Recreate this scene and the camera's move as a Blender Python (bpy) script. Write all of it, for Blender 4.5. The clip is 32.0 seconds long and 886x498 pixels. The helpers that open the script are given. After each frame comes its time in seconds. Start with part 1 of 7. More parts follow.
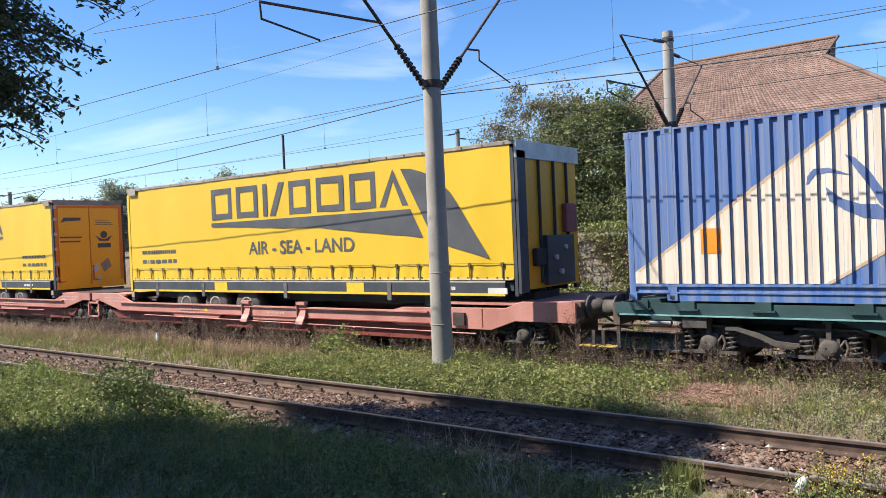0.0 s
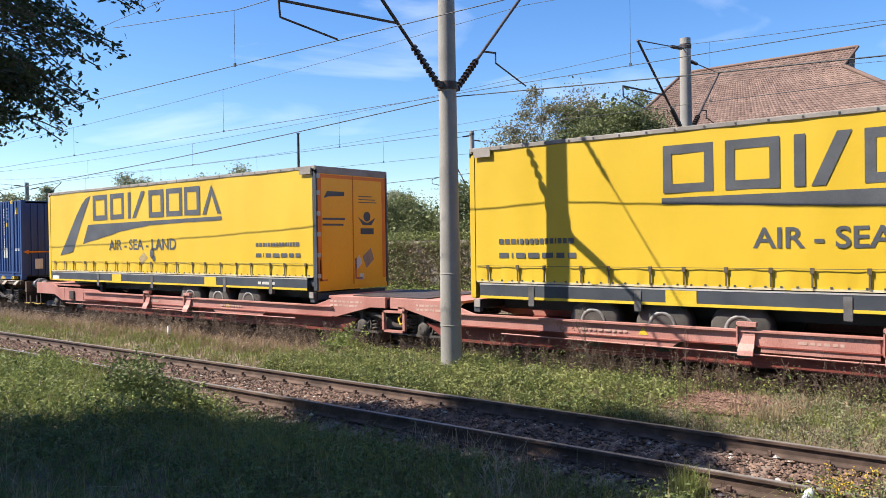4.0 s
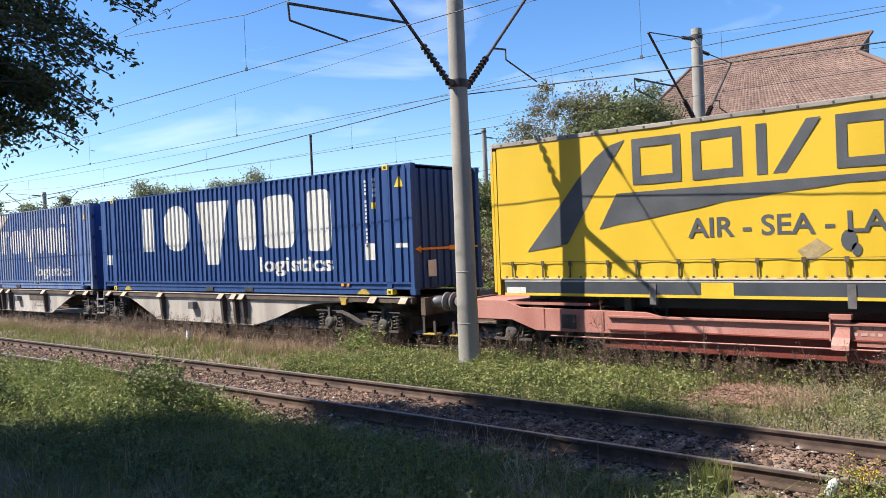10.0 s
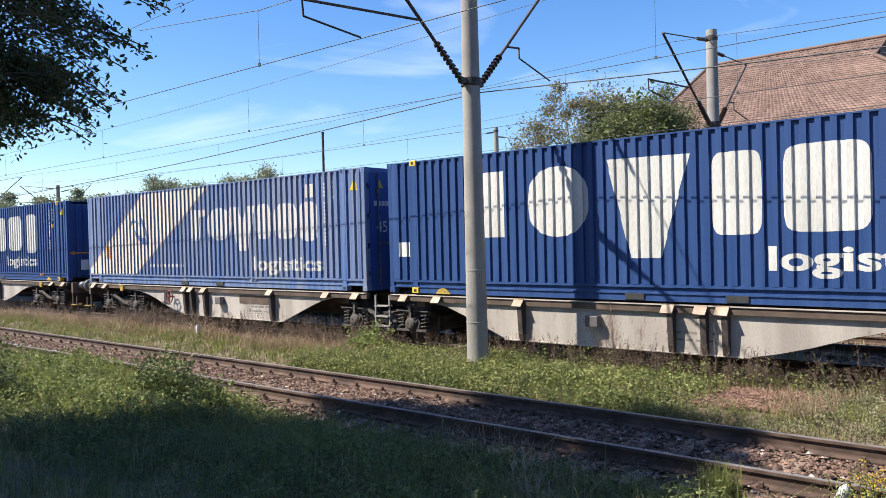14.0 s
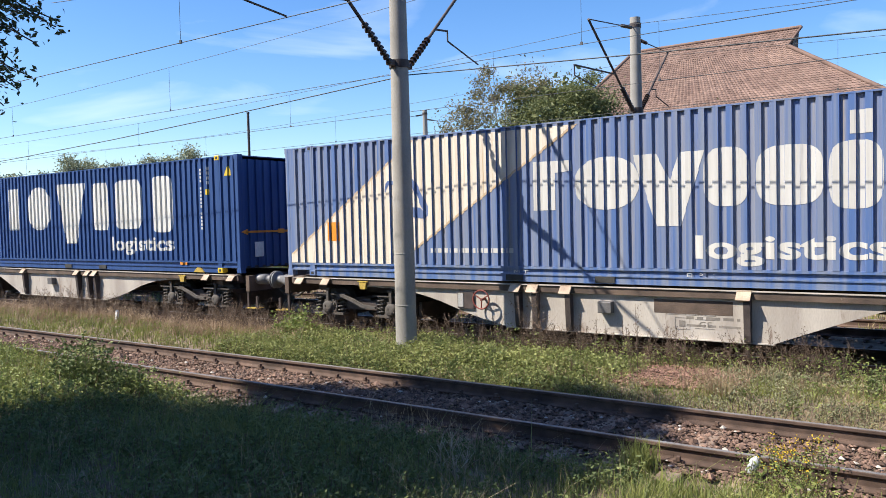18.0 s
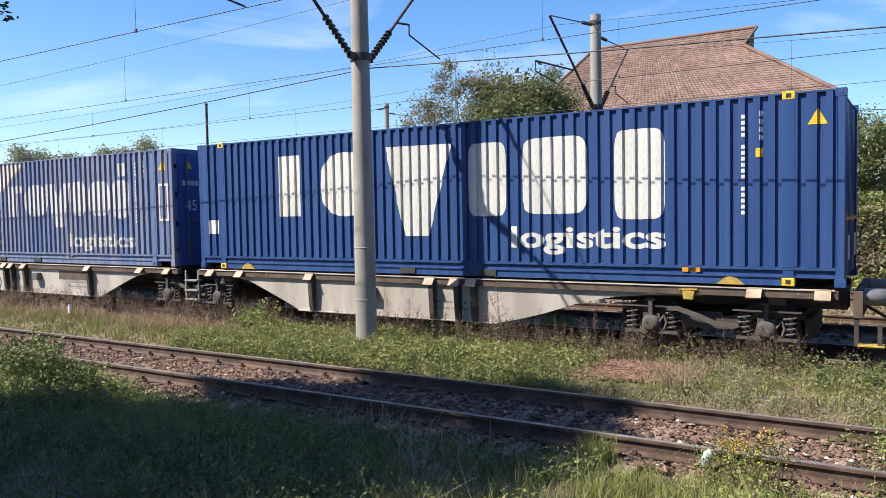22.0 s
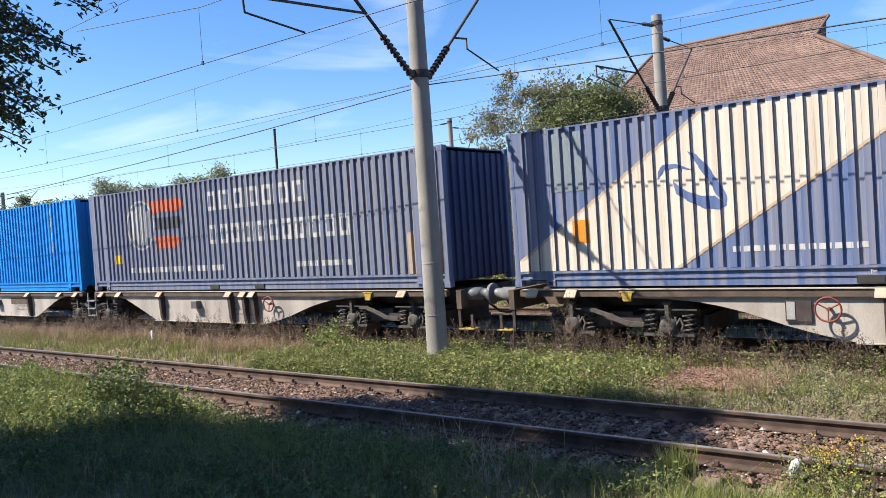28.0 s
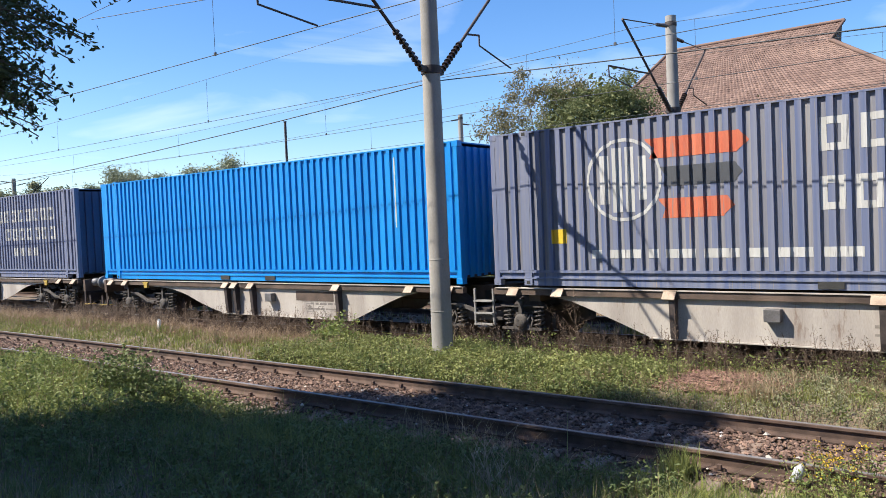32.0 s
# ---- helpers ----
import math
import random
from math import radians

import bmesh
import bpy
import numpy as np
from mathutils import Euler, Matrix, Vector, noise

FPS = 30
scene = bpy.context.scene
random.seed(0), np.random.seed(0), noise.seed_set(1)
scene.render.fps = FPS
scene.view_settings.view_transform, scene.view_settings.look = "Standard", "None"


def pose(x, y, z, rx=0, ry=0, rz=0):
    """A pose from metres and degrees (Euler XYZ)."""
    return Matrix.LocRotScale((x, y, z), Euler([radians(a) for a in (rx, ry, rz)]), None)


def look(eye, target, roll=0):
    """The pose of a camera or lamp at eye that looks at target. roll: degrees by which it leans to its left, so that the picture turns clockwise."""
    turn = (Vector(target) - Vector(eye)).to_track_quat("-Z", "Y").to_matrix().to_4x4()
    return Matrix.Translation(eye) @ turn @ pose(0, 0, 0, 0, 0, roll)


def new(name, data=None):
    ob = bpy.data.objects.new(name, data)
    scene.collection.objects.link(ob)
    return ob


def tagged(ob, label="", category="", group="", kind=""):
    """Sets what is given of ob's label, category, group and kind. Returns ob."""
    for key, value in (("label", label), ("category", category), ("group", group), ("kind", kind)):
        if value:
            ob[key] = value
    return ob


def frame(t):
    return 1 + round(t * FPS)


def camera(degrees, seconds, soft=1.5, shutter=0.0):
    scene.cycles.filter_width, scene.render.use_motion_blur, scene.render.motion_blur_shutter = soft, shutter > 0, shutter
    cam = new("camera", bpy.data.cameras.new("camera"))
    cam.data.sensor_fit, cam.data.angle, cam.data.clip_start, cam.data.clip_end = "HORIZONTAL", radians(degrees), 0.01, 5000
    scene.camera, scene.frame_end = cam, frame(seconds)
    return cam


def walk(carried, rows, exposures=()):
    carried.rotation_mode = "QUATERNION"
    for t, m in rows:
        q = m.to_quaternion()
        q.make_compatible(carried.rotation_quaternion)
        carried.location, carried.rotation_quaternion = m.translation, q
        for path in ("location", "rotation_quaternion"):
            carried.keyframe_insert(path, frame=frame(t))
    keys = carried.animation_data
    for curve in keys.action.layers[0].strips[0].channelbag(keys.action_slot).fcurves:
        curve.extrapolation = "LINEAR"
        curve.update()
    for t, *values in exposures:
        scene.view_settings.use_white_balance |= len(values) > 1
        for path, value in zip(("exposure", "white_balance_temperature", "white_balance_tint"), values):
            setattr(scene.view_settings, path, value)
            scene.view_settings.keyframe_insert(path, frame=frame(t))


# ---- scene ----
# One straight line of rails along x; the freight train runs towards +x, z = 0 is the top of its rails.
cam = camera(59.9, 32.0, soft=0.7)
PATH = [
    (0, -0.021, -0.010, 2.355, 89.26, 2.35, 37.15),
    (0.5, -0.021, -0.009, 2.354, 89.32, 2.18, 37.56),
    (1, -0.018, -0.012, 2.353, 89.27, 2.02, 37.62),
    (1.5, -0.013, -0.020, 2.354, 89.30, 1.84, 37.74),
    (2, -0.009, -0.024, 2.355, 89.26, 1.61, 37.84),
    (2.5, -0.006, -0.025, 2.355, 89.23, 1.13, 37.92),
    (3, -0.004, -0.027, 2.355, 89.30, 0.83, 38.02),
    (3.5, -0.003, -0.030, 2.356, 89.32, 0.81, 38.04),
    (5.5, -0.000, -0.030, 2.355, 89.81, 1.11, 38.00),
    (6, 0.002, -0.032, 2.356, 89.99, 1.13, 38.02),
    (6.5, 0.004, -0.031, 2.358, 90.14, 1.17, 38.02),
    (7, 0.004, -0.030, 2.359, 90.08, 1.14, 38.05),
    (7.5, 0.002, -0.027, 2.358, 90.08, 1.20, 37.96),
    (8, -0.000, -0.027, 2.358, 89.99, 1.35, 37.97),
    (8.5, -0.000, -0.030, 2.359, 89.89, 1.65, 38.10),
    (9, 0.001, -0.035, 2.358, 89.70, 1.79, 38.29),
    (9.5, 0.000, -0.038, 2.357, 89.44, 2.02, 38.61),
    (10, 0.000, -0.037, 2.355, 89.28, 2.36, 39.13),
    (10.5, 0.000, -0.032, 2.353, 89.06, 2.37, 39.78),
    (11, -0.000, -0.026, 2.349, 88.99, 2.51, 40.83),
    (11.5, -0.001, -0.023, 2.346, 89.01, 2.77, 41.33),
    (12, -0.003, -0.021, 2.345, 89.03, 2.61, 41.25),
    (12.5, -0.006, -0.021, 2.345, 89.11, 2.33, 41.04),
    (13, -0.010, -0.021, 2.347, 89.25, 2.01, 40.49),
    (13.5, -0.014, -0.018, 2.347, 89.24, 1.73, 40.13),
    (14, -0.017, -0.015, 2.344, 89.22, 1.48, 39.90),
    (14.5, -0.018, -0.012, 2.341, 89.14, 0.83, 39.86),
    (16.5, -0.018, 0.010, 2.351, 88.36, 0.67, 36.24),
    (17, -0.014, -0.001, 2.350, 88.00, 1.01, 35.62),
    (17.5, -0.009, -0.009, 2.349, 87.81, 1.14, 35.17),
    (18, -0.003, -0.012, 2.349, 87.81, 1.40, 34.63),
    (18.5, -0.000, -0.012, 2.349, 87.88, 1.95, 34.27),
    (19, -0.004, -0.008, 2.349, 87.87, 2.40, 33.79),
    (19.5, -0.015, -0.003, 2.349, 87.79, 2.44, 33.72),
    (20, -0.026, 0.001, 2.350, 87.53, 2.23, 33.83),
    (20.5, -0.030, 0.005, 2.352, 87.23, 1.65, 33.76),
    (21, -0.025, 0.008, 2.355, 87.08, 1.31, 33.19),
    (21.5, -0.013, 0.011, 2.356, 87.14, 1.08, 32.40),
    (22, 0.000, 0.010, 2.355, 87.32, 1.04, 31.77),
    (22.5, 0.009, 0.004, 2.353, 87.52, 1.06, 30.79),
    (23, 0.011, -0.005, 2.352, 87.76, 1.44, 30.56),
    (23.5, 0.007, -0.011, 2.351, 87.73, 2.06, 30.90),
    (24, 0.003, -0.013, 2.350, 87.65, 2.49, 31.37),
    (24.5, 0.003, -0.012, 2.350, 87.75, 2.66, 32.33),
    (25, 0.006, -0.004, 2.352, 87.70, 2.63, 33.15),
    (25.5, 0.013, 0.013, 2.354, 87.71, 2.78, 33.74),
    (26, 0.020, 0.038, 2.359, 87.73, 3.10, 34.54),
    (26.5, 0.025, 0.056, 2.364, 88.00, 3.59, 35.32),
    (28.5, 0.024, 0.076, 2.367, 88.47, 3.68, 37.07),
    (29, 0.022, 0.075, 2.369, 88.41, 3.45, 36.97),
    (29.5, 0.023, 0.074, 2.370, 88.38, 2.87, 36.75),
    (30, 0.025, 0.072, 2.370, 88.31, 2.35, 36.57),
    (30.5, 0.028, 0.069, 2.370, 88.29, 2.37, 36.64),
    (31, 0.029, 0.070, 2.371, 88.32, 2.42, 36.82),
    (31.5, 0.027, 0.076, 2.370, 88.24, 2.51, 37.27),
    (32, 0.025, 0.080, 2.369, 88.22, 2.41, 37.49),
]
walk(cam, [(t, pose(x, y, z, rx, ry, rz)) for t, x, y, z, rx, ry, rz in PATH])

# ---- light ----
SUN = Vector((-1.50, -1.38, 2.38)).normalized()
world = bpy.data.worlds.new("sky")
scene.world = world
world.use_nodes = True
wn = world.node_tree
sky = wn.nodes.new("ShaderNodeTexSky")
sky.sky_type = "NISHITA"
sky.sun_disc = False
sky.sun_elevation = math.asin(SUN.z)
sky.sun_rotation = math.atan2(SUN.x, SUN.y)
sky.altitude = 100
sky.air_density, sky.dust_density, sky.ozone_density = 1.0, 0.5, 4.0
# thin cirrus streaks over the sky
tc = wn.nodes.new("ShaderNodeTexCoord")
mp = wn.nodes.new("ShaderNodeMapping")
mp.inputs["Scale"].default_value = (2.2, 2.2, 9.0)
mp.inputs["Rotation"].default_value = (0.12, 0.05, 0.6)
nz = wn.nodes.new("ShaderNodeTexNoise")
nz.inputs["Scale"].default_value = 1.7
nz.inputs["Detail"].default_value = 7.0
nz.inputs["Distortion"].default_value = 0.5
rm = wn.nodes.new("ShaderNodeMapRange")
rm.inputs["From Min"].default_value, rm.inputs["From Max"].default_value = 0.58, 0.85
rm.inputs["To Min"].default_value, rm.inputs["To Max"].default_value = 0.0, 0.4
mx = wn.nodes.new("ShaderNodeMixRGB")
mx.inputs[2].default_value = (7.5, 7.9, 8.6, 1)
wn.links.new(tc.outputs["Generated"], mp.inputs[0])
wn.links.new(mp.outputs[0], nz.inputs["Vector"])
wn.links.new(nz.outputs["Fac"], rm.inputs["Value"])
wn.links.new(rm.outputs[0], mx.inputs[0])
hs = wn.nodes.new("ShaderNodeHueSaturation")
hs.inputs["Saturation"].default_value = 1.24
hs.inputs["Hue"].default_value = 0.507
wn.links.new(sky.outputs[0], hs.inputs["Color"])
wn.links.new(hs.outputs[0], mx.inputs[1])
wn.links.new(mx.outputs[0], wn.nodes["Background"].inputs["Color"])
wn.nodes["Background"].inputs["Strength"].default_value = 0.0975
sun = new("sun", bpy.data.lights.new("sun", "SUN"))
sun.data.energy, sun.data.angle, sun.data.color = 5.0, radians(0.5), (1.0, 0.92, 0.80)
sun.matrix_world = look(SUN * 60, (0, 0, 0))
scene.view_settings.exposure = 1.08

# ---- materials ----


def surf(name, c1, c2, rough=0.6, scale=3.0, metal=0.0, bump=0.1, fine=60.0, wear=None, wear_at=0.62, stretch=(1, 1, 1), spec=0.5, per=0.0, island=False, grain=0.5, ramp=0.18):
    """Two tones in broad patches, fine grain, optional wear in a third tone, and relief."""
    m = bpy.data.materials.new(name)
    m.use_nodes = True
    t = m.node_tree
    b = t.nodes["Principled BSDF"]
    co = t.nodes.new("ShaderNodeTexCoord")
    mp = t.nodes.new("ShaderNodeMapping")
    mp.inputs["Scale"].default_value = stretch
    t.links.new(co.outputs["Object"], mp.inputs[0])
    n1 = t.nodes.new("ShaderNodeTexNoise")
    n1.inputs["Scale"].default_value, n1.inputs["Detail"].default_value = scale, 6.0
    n2 = t.nodes.new("ShaderNodeTexNoise")
    n2.inputs["Scale"].default_value, n2.inputs["Detail"].default_value = fine, 3.0
    for n in (n1, n2):
        t.links.new(mp.outputs[0], n.inputs["Vector"])
    r = t.nodes.new("ShaderNodeValToRGB")
    r.color_ramp.elements[0].position, r.color_ramp.elements[1].position = 0.5 - ramp, 0.5 + ramp
    r.color_ramp.elements[0].color, r.color_ramp.elements[1].color = (*c1, 1), (*c2, 1)
    t.links.new(n1.outputs["Fac"], r.inputs[0])
    out = r.outputs[0]
    g = t.nodes.new("ShaderNodeMixRGB")
    g.blend_type = "MULTIPLY"
    g.inputs[0].default_value = grain
    gr = t.nodes.new("ShaderNodeMapRange")
    gr.inputs["From Min"].default_value, gr.inputs["From Max"].default_value = 0.3, 0.7
    gr.inputs["To Min"].default_value, gr.inputs["To Max"].default_value = 0.6, 1.15
    t.links.new(n2.outputs["Fac"], gr.inputs["Value"])
    t.links.new(out, g.inputs[1])
    t.links.new(gr.outputs[0], g.inputs[2])
    out = g.outputs[0]
    if wear:
        n3 = t.nodes.new("ShaderNodeTexNoise")
        n3.inputs["Scale"].default_value, n3.inputs["Detail"].default_value, n3.inputs["Roughness"].default_value = scale * 2.7, 8.0, 0.7
        t.links.new(mp.outputs[0], n3.inputs["Vector"])
        w = t.nodes.new("ShaderNodeMapRange")
        w.inputs["From Min"].default_value, w.inputs["From Max"].default_value = wear_at, wear_at + 0.08
        t.links.new(n3.outputs["Fac"], w.inputs["Value"])
        k = t.nodes.new("ShaderNodeMixRGB")
        k.inputs[2].default_value = (*wear, 1)
        t.links.new(w.outputs[0], k.inputs[0])
        t.links.new(out, k.inputs[1])
        out = k.outputs[0]
    if per:
        src = t.nodes.new("ShaderNodeNewGeometry").outputs["Random Per Island"] if island else t.nodes.new("ShaderNodeObjectInfo").outputs["Random"]
        v = t.nodes.new("ShaderNodeMapRange")
        v.inputs["To Min"].default_value, v.inputs["To Max"].default_value = 1 - per, 1 + per
        h = t.nodes.new("ShaderNodeMixRGB")
        h.blend_type, h.inputs[0].default_value = "MULTIPLY", 1.0
        t.links.new(src, v.inputs["Value"])
        t.links.new(out, h.inputs[1])
        t.links.new(v.outputs[0], h.inputs[2])
        out = h.outputs[0]
    t.links.new(out, b.inputs["Base Color"])
    b.inputs["Roughness"].default_value, b.inputs["Metallic"].default_value = rough, metal
    b.inputs["Specular IOR Level"].default_value = spec
    if bump:
        p = t.nodes.new("ShaderNodeBump")
        p.inputs["Strength"].default_value, p.inputs["Distance"].default_value = bump, 0.02
        t.links.new(n2.outputs["Fac"], p.inputs["Height"])
        t.links.new(p.outputs[0], b.inputs["Normal"])
    return m


def leafy(name, c1, c2, rough=0.6, lit=0.25, spec=0.3, patch=3.5):
    """Leaves and blades: tone varies by plant and by leaf, and light passes through a little."""
    m = bpy.data.materials.new(name)
    m.use_nodes = True
    t = m.node_tree
    b = t.nodes["Principled BSDF"]
    g = t.nodes.new("ShaderNodeNewGeometry")
    r = t.nodes.new("ShaderNodeValToRGB")
    r.color_ramp.elements[0].color, r.color_ramp.elements[1].color = (*c1, 1), (*c2, 1)
    co = t.nodes.new("ShaderNodeTexCoord")
    n = t.nodes.new("ShaderNodeTexNoise")
    n.inputs["Scale"].default_value, n.inputs["Detail"].default_value = patch, 3.0
    w = t.nodes.new("ShaderNodeMapRange")
    w.inputs["From Min"].default_value, w.inputs["From Max"].default_value = 0.34, 0.66
    k = t.nodes.new("ShaderNodeMixRGB")
    k.inputs[0].default_value = 0.42
    t.links.new(co.outputs["Object"], n.inputs["Vector"])
    t.links.new(n.outputs["Fac"], w.inputs["Value"])
    t.links.new(w.outputs[0], k.inputs[1])
    t.links.new(g.outputs["Random Per Island"], k.inputs[2])
    t.links.new(k.outputs[0], r.inputs[0])
    t.links.new(r.outputs[0], b.inputs["Base Color"])
    b.inputs["Roughness"].default_value = rough
    b.inputs["Specular IOR Level"].default_value = spec
    if lit:
        d = t.nodes.new("ShaderNodeBsdfTranslucent")
        s = t.nodes.new("ShaderNodeMixShader")
        s.inputs[0].default_value = lit
        t.links.new(r.outputs[0], d.inputs[0])
        t.links.new(b.outputs[0], s.inputs[1])
        t.links.new(d.outputs[0], s.inputs[2])
        t.links.new(s.outputs[0], t.nodes["Material Output"].inputs[0])
    return m


STREAK = (1.4, 1.4, 0.18)
M_CONCRETE = surf("weathered_concrete", (0.22, 0.208, 0.19), (0.33, 0.312, 0.285), 0.9, 2.2, bump=0.12, grain=0.25, fine=45, wear=(0.14, 0.13, 0.115), wear_at=0.64, stretch=(1, 1, 0.5))
M_RAIL = surf("rusty_rail", (0.05, 0.031, 0.023), (0.125, 0.078, 0.058), 0.85, 4, bump=0.2, fine=80, wear=(0.08, 0.05, 0.04), wear_at=0.6)
M_RAILTOP = surf("worn_rail_head", (0.2, 0.18, 0.17), (0.32, 0.3, 0.29), 0.5, 5, metal=0.5, bump=0.03)
M_SLEEPER = surf("dusty_concrete_sleeper", (0.17, 0.118, 0.09), (0.3, 0.225, 0.175), 0.92, 3, bump=0.5, fine=30, stretch=(1, 0.3, 1), per=0.2)
M_BALLAST = surf("ballast_stone", (0.085, 0.05, 0.037), (0.205, 0.13, 0.096), 0.92, 8, bump=0.4, fine=60, per=0.6, island=True)
M_PALESTONE = surf("pale_limestone", (0.36, 0.33, 0.29), (0.5, 0.46, 0.41), 0.9, 9, bump=0.2)
M_STEEL = surf("galvanised_steel", (0.12, 0.115, 0.115), (0.2, 0.19, 0.19), 0.6, 6, metal=0.5, bump=0.1)
M_DARKSTEEL = surf("sooty_steel", (0.045, 0.036, 0.034), (0.09, 0.07, 0.065), 0.7, 5, metal=0.3, bump=0.15)
M_INSUL = surf("brown_porcelain", (0.03, 0.022, 0.02), (0.06, 0.042, 0.036), 0.3, 8, bump=0.02)
M_WIRE = surf("tarnished_copper_wire", (0.05, 0.055, 0.06), (0.09, 0.095, 0.1), 0.6, 5, metal=0.4, bump=0)
M_WHITE = surf("white_paint", (0.72, 0.71, 0.68), (0.82, 0.81, 0.78), 0.6, 5, bump=0.05)
M_PLASTIC = surf("white_plastic", (0.4, 0.43, 0.45), (0.56, 0.58, 0.59), 0.35, 9, bump=0.1, fine=25)
M_TILE = surf("clay_roof_tile", (0.14, 0.087, 0.069), (0.205, 0.134, 0.106), 0.9, 1.2, bump=0.2, fine=30, per=0.22, island=True, wear=(0.15, 0.1, 0.08), wear_at=0.62)
M_PLASTER = surf("grey_render", (0.36, 0.34, 0.31), (0.46, 0.44, 0.4), 0.9, 1.2, bump=0.2)
M_DARKWOOD = surf("dark_eave_boards", (0.07, 0.05, 0.04), (0.12, 0.09, 0.07), 0.8, 3, bump=0.2, stretch=(0.2, 1, 1))
M_STONE = surf("rubble_stone", (0.17, 0.15, 0.122), (0.31, 0.275, 0.23), 0.95, 3, bump=0.5, fine=25, per=0.35, island=True)
M_GLASS = surf("window_glass", (0.03, 0.035, 0.04), (0.05, 0.055, 0.06), 0.08, 3, bump=0)
M_BARK = surf("tree_bark", (0.08, 0.06, 0.045), (0.15, 0.12, 0.09), 0.95, 5, bump=0.6, fine=20, stretch=(1, 1, 0.2))
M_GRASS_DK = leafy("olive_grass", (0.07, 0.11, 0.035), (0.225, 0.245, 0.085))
M_RUBBLE = surf("reddish_rubble", (0.14, 0.078, 0.056), (0.27, 0.16, 0.118), 0.95, 6, bump=0.3, fine=50, per=0.35, island=True)
M_GRASS_LT = leafy("green_grass", (0.1, 0.135, 0.034), (0.31, 0.32, 0.1), lit=0.3)
M_GRASS_DRY = leafy("dry_grass", (0.24, 0.18, 0.105), (0.44, 0.355, 0.22), lit=0.2)
M_WEED_RED = leafy("russet_weeds", (0.18, 0.115, 0.07), (0.46, 0.34, 0.22), lit=0.15)
M_WEED_BRN = leafy("brown_seed_heads", (0.10, 0.07, 0.05), (0.2, 0.14, 0.1), lit=0.1)
M_LEAF_SUN = leafy("ground_ivy", (0.09, 0.125, 0.036), (0.33, 0.34, 0.12), lit=0.3)
M_LEAF = leafy("green_weed_leaves", (0.065, 0.11, 0.028), (0.32, 0.35, 0.11), lit=0.3)
M_LEAF_DUSTY = leafy("dusty_weed_leaves", (0.13, 0.14, 0.072), (0.3, 0.3, 0.175), lit=0.2)
M_LEAF_IVY = leafy("ivy_leaves", (0.055, 0.085, 0.028), (0.2, 0.23, 0.08), lit=0.25)
M_IVY_WALL = leafy("wall_ivy_leaves", (0.09, 0.12, 0.04), (0.25, 0.265, 0.1), lit=0.25)
M_VINE = leafy("withered_vine_leaves", (0.16, 0.125, 0.075), (0.36, 0.29, 0.19), lit=0.2)
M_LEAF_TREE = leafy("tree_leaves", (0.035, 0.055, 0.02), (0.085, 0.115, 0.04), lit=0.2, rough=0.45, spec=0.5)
M_LEAF_BUSH = leafy("bush_leaves", (0.06, 0.085, 0.03), (0.22, 0.235, 0.1), lit=0.25)
M_LEAF_PALE = leafy("pale_thin_leaves", (0.12, 0.115, 0.06), (0.27, 0.235, 0.13), lit=0.25)
# Distance haze is mixed into these leaf tones.
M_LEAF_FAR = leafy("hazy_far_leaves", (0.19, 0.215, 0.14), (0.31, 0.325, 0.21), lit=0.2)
M_STALK = leafy("bleached_stalks", (0.3, 0.255, 0.19), (0.45, 0.39, 0.3), lit=0.1)
M_FLOWER = leafy("yellow_flowers", (0.42, 0.28, 0.02), (0.6, 0.42, 0.04), lit=0.2)


def ground_material():
    """Soil and thatch in patches, greener or drier by noise."""
    m = surf("soil_and_thatch", (0.115, 0.084, 0.058), (0.17, 0.13, 0.088), 1.0, 1.6, bump=0.8, fine=30, wear=(0.225, 0.165, 0.115), wear_at=0.56)
    return m


M_GROUND = ground_material()

# ---- building blocks ----


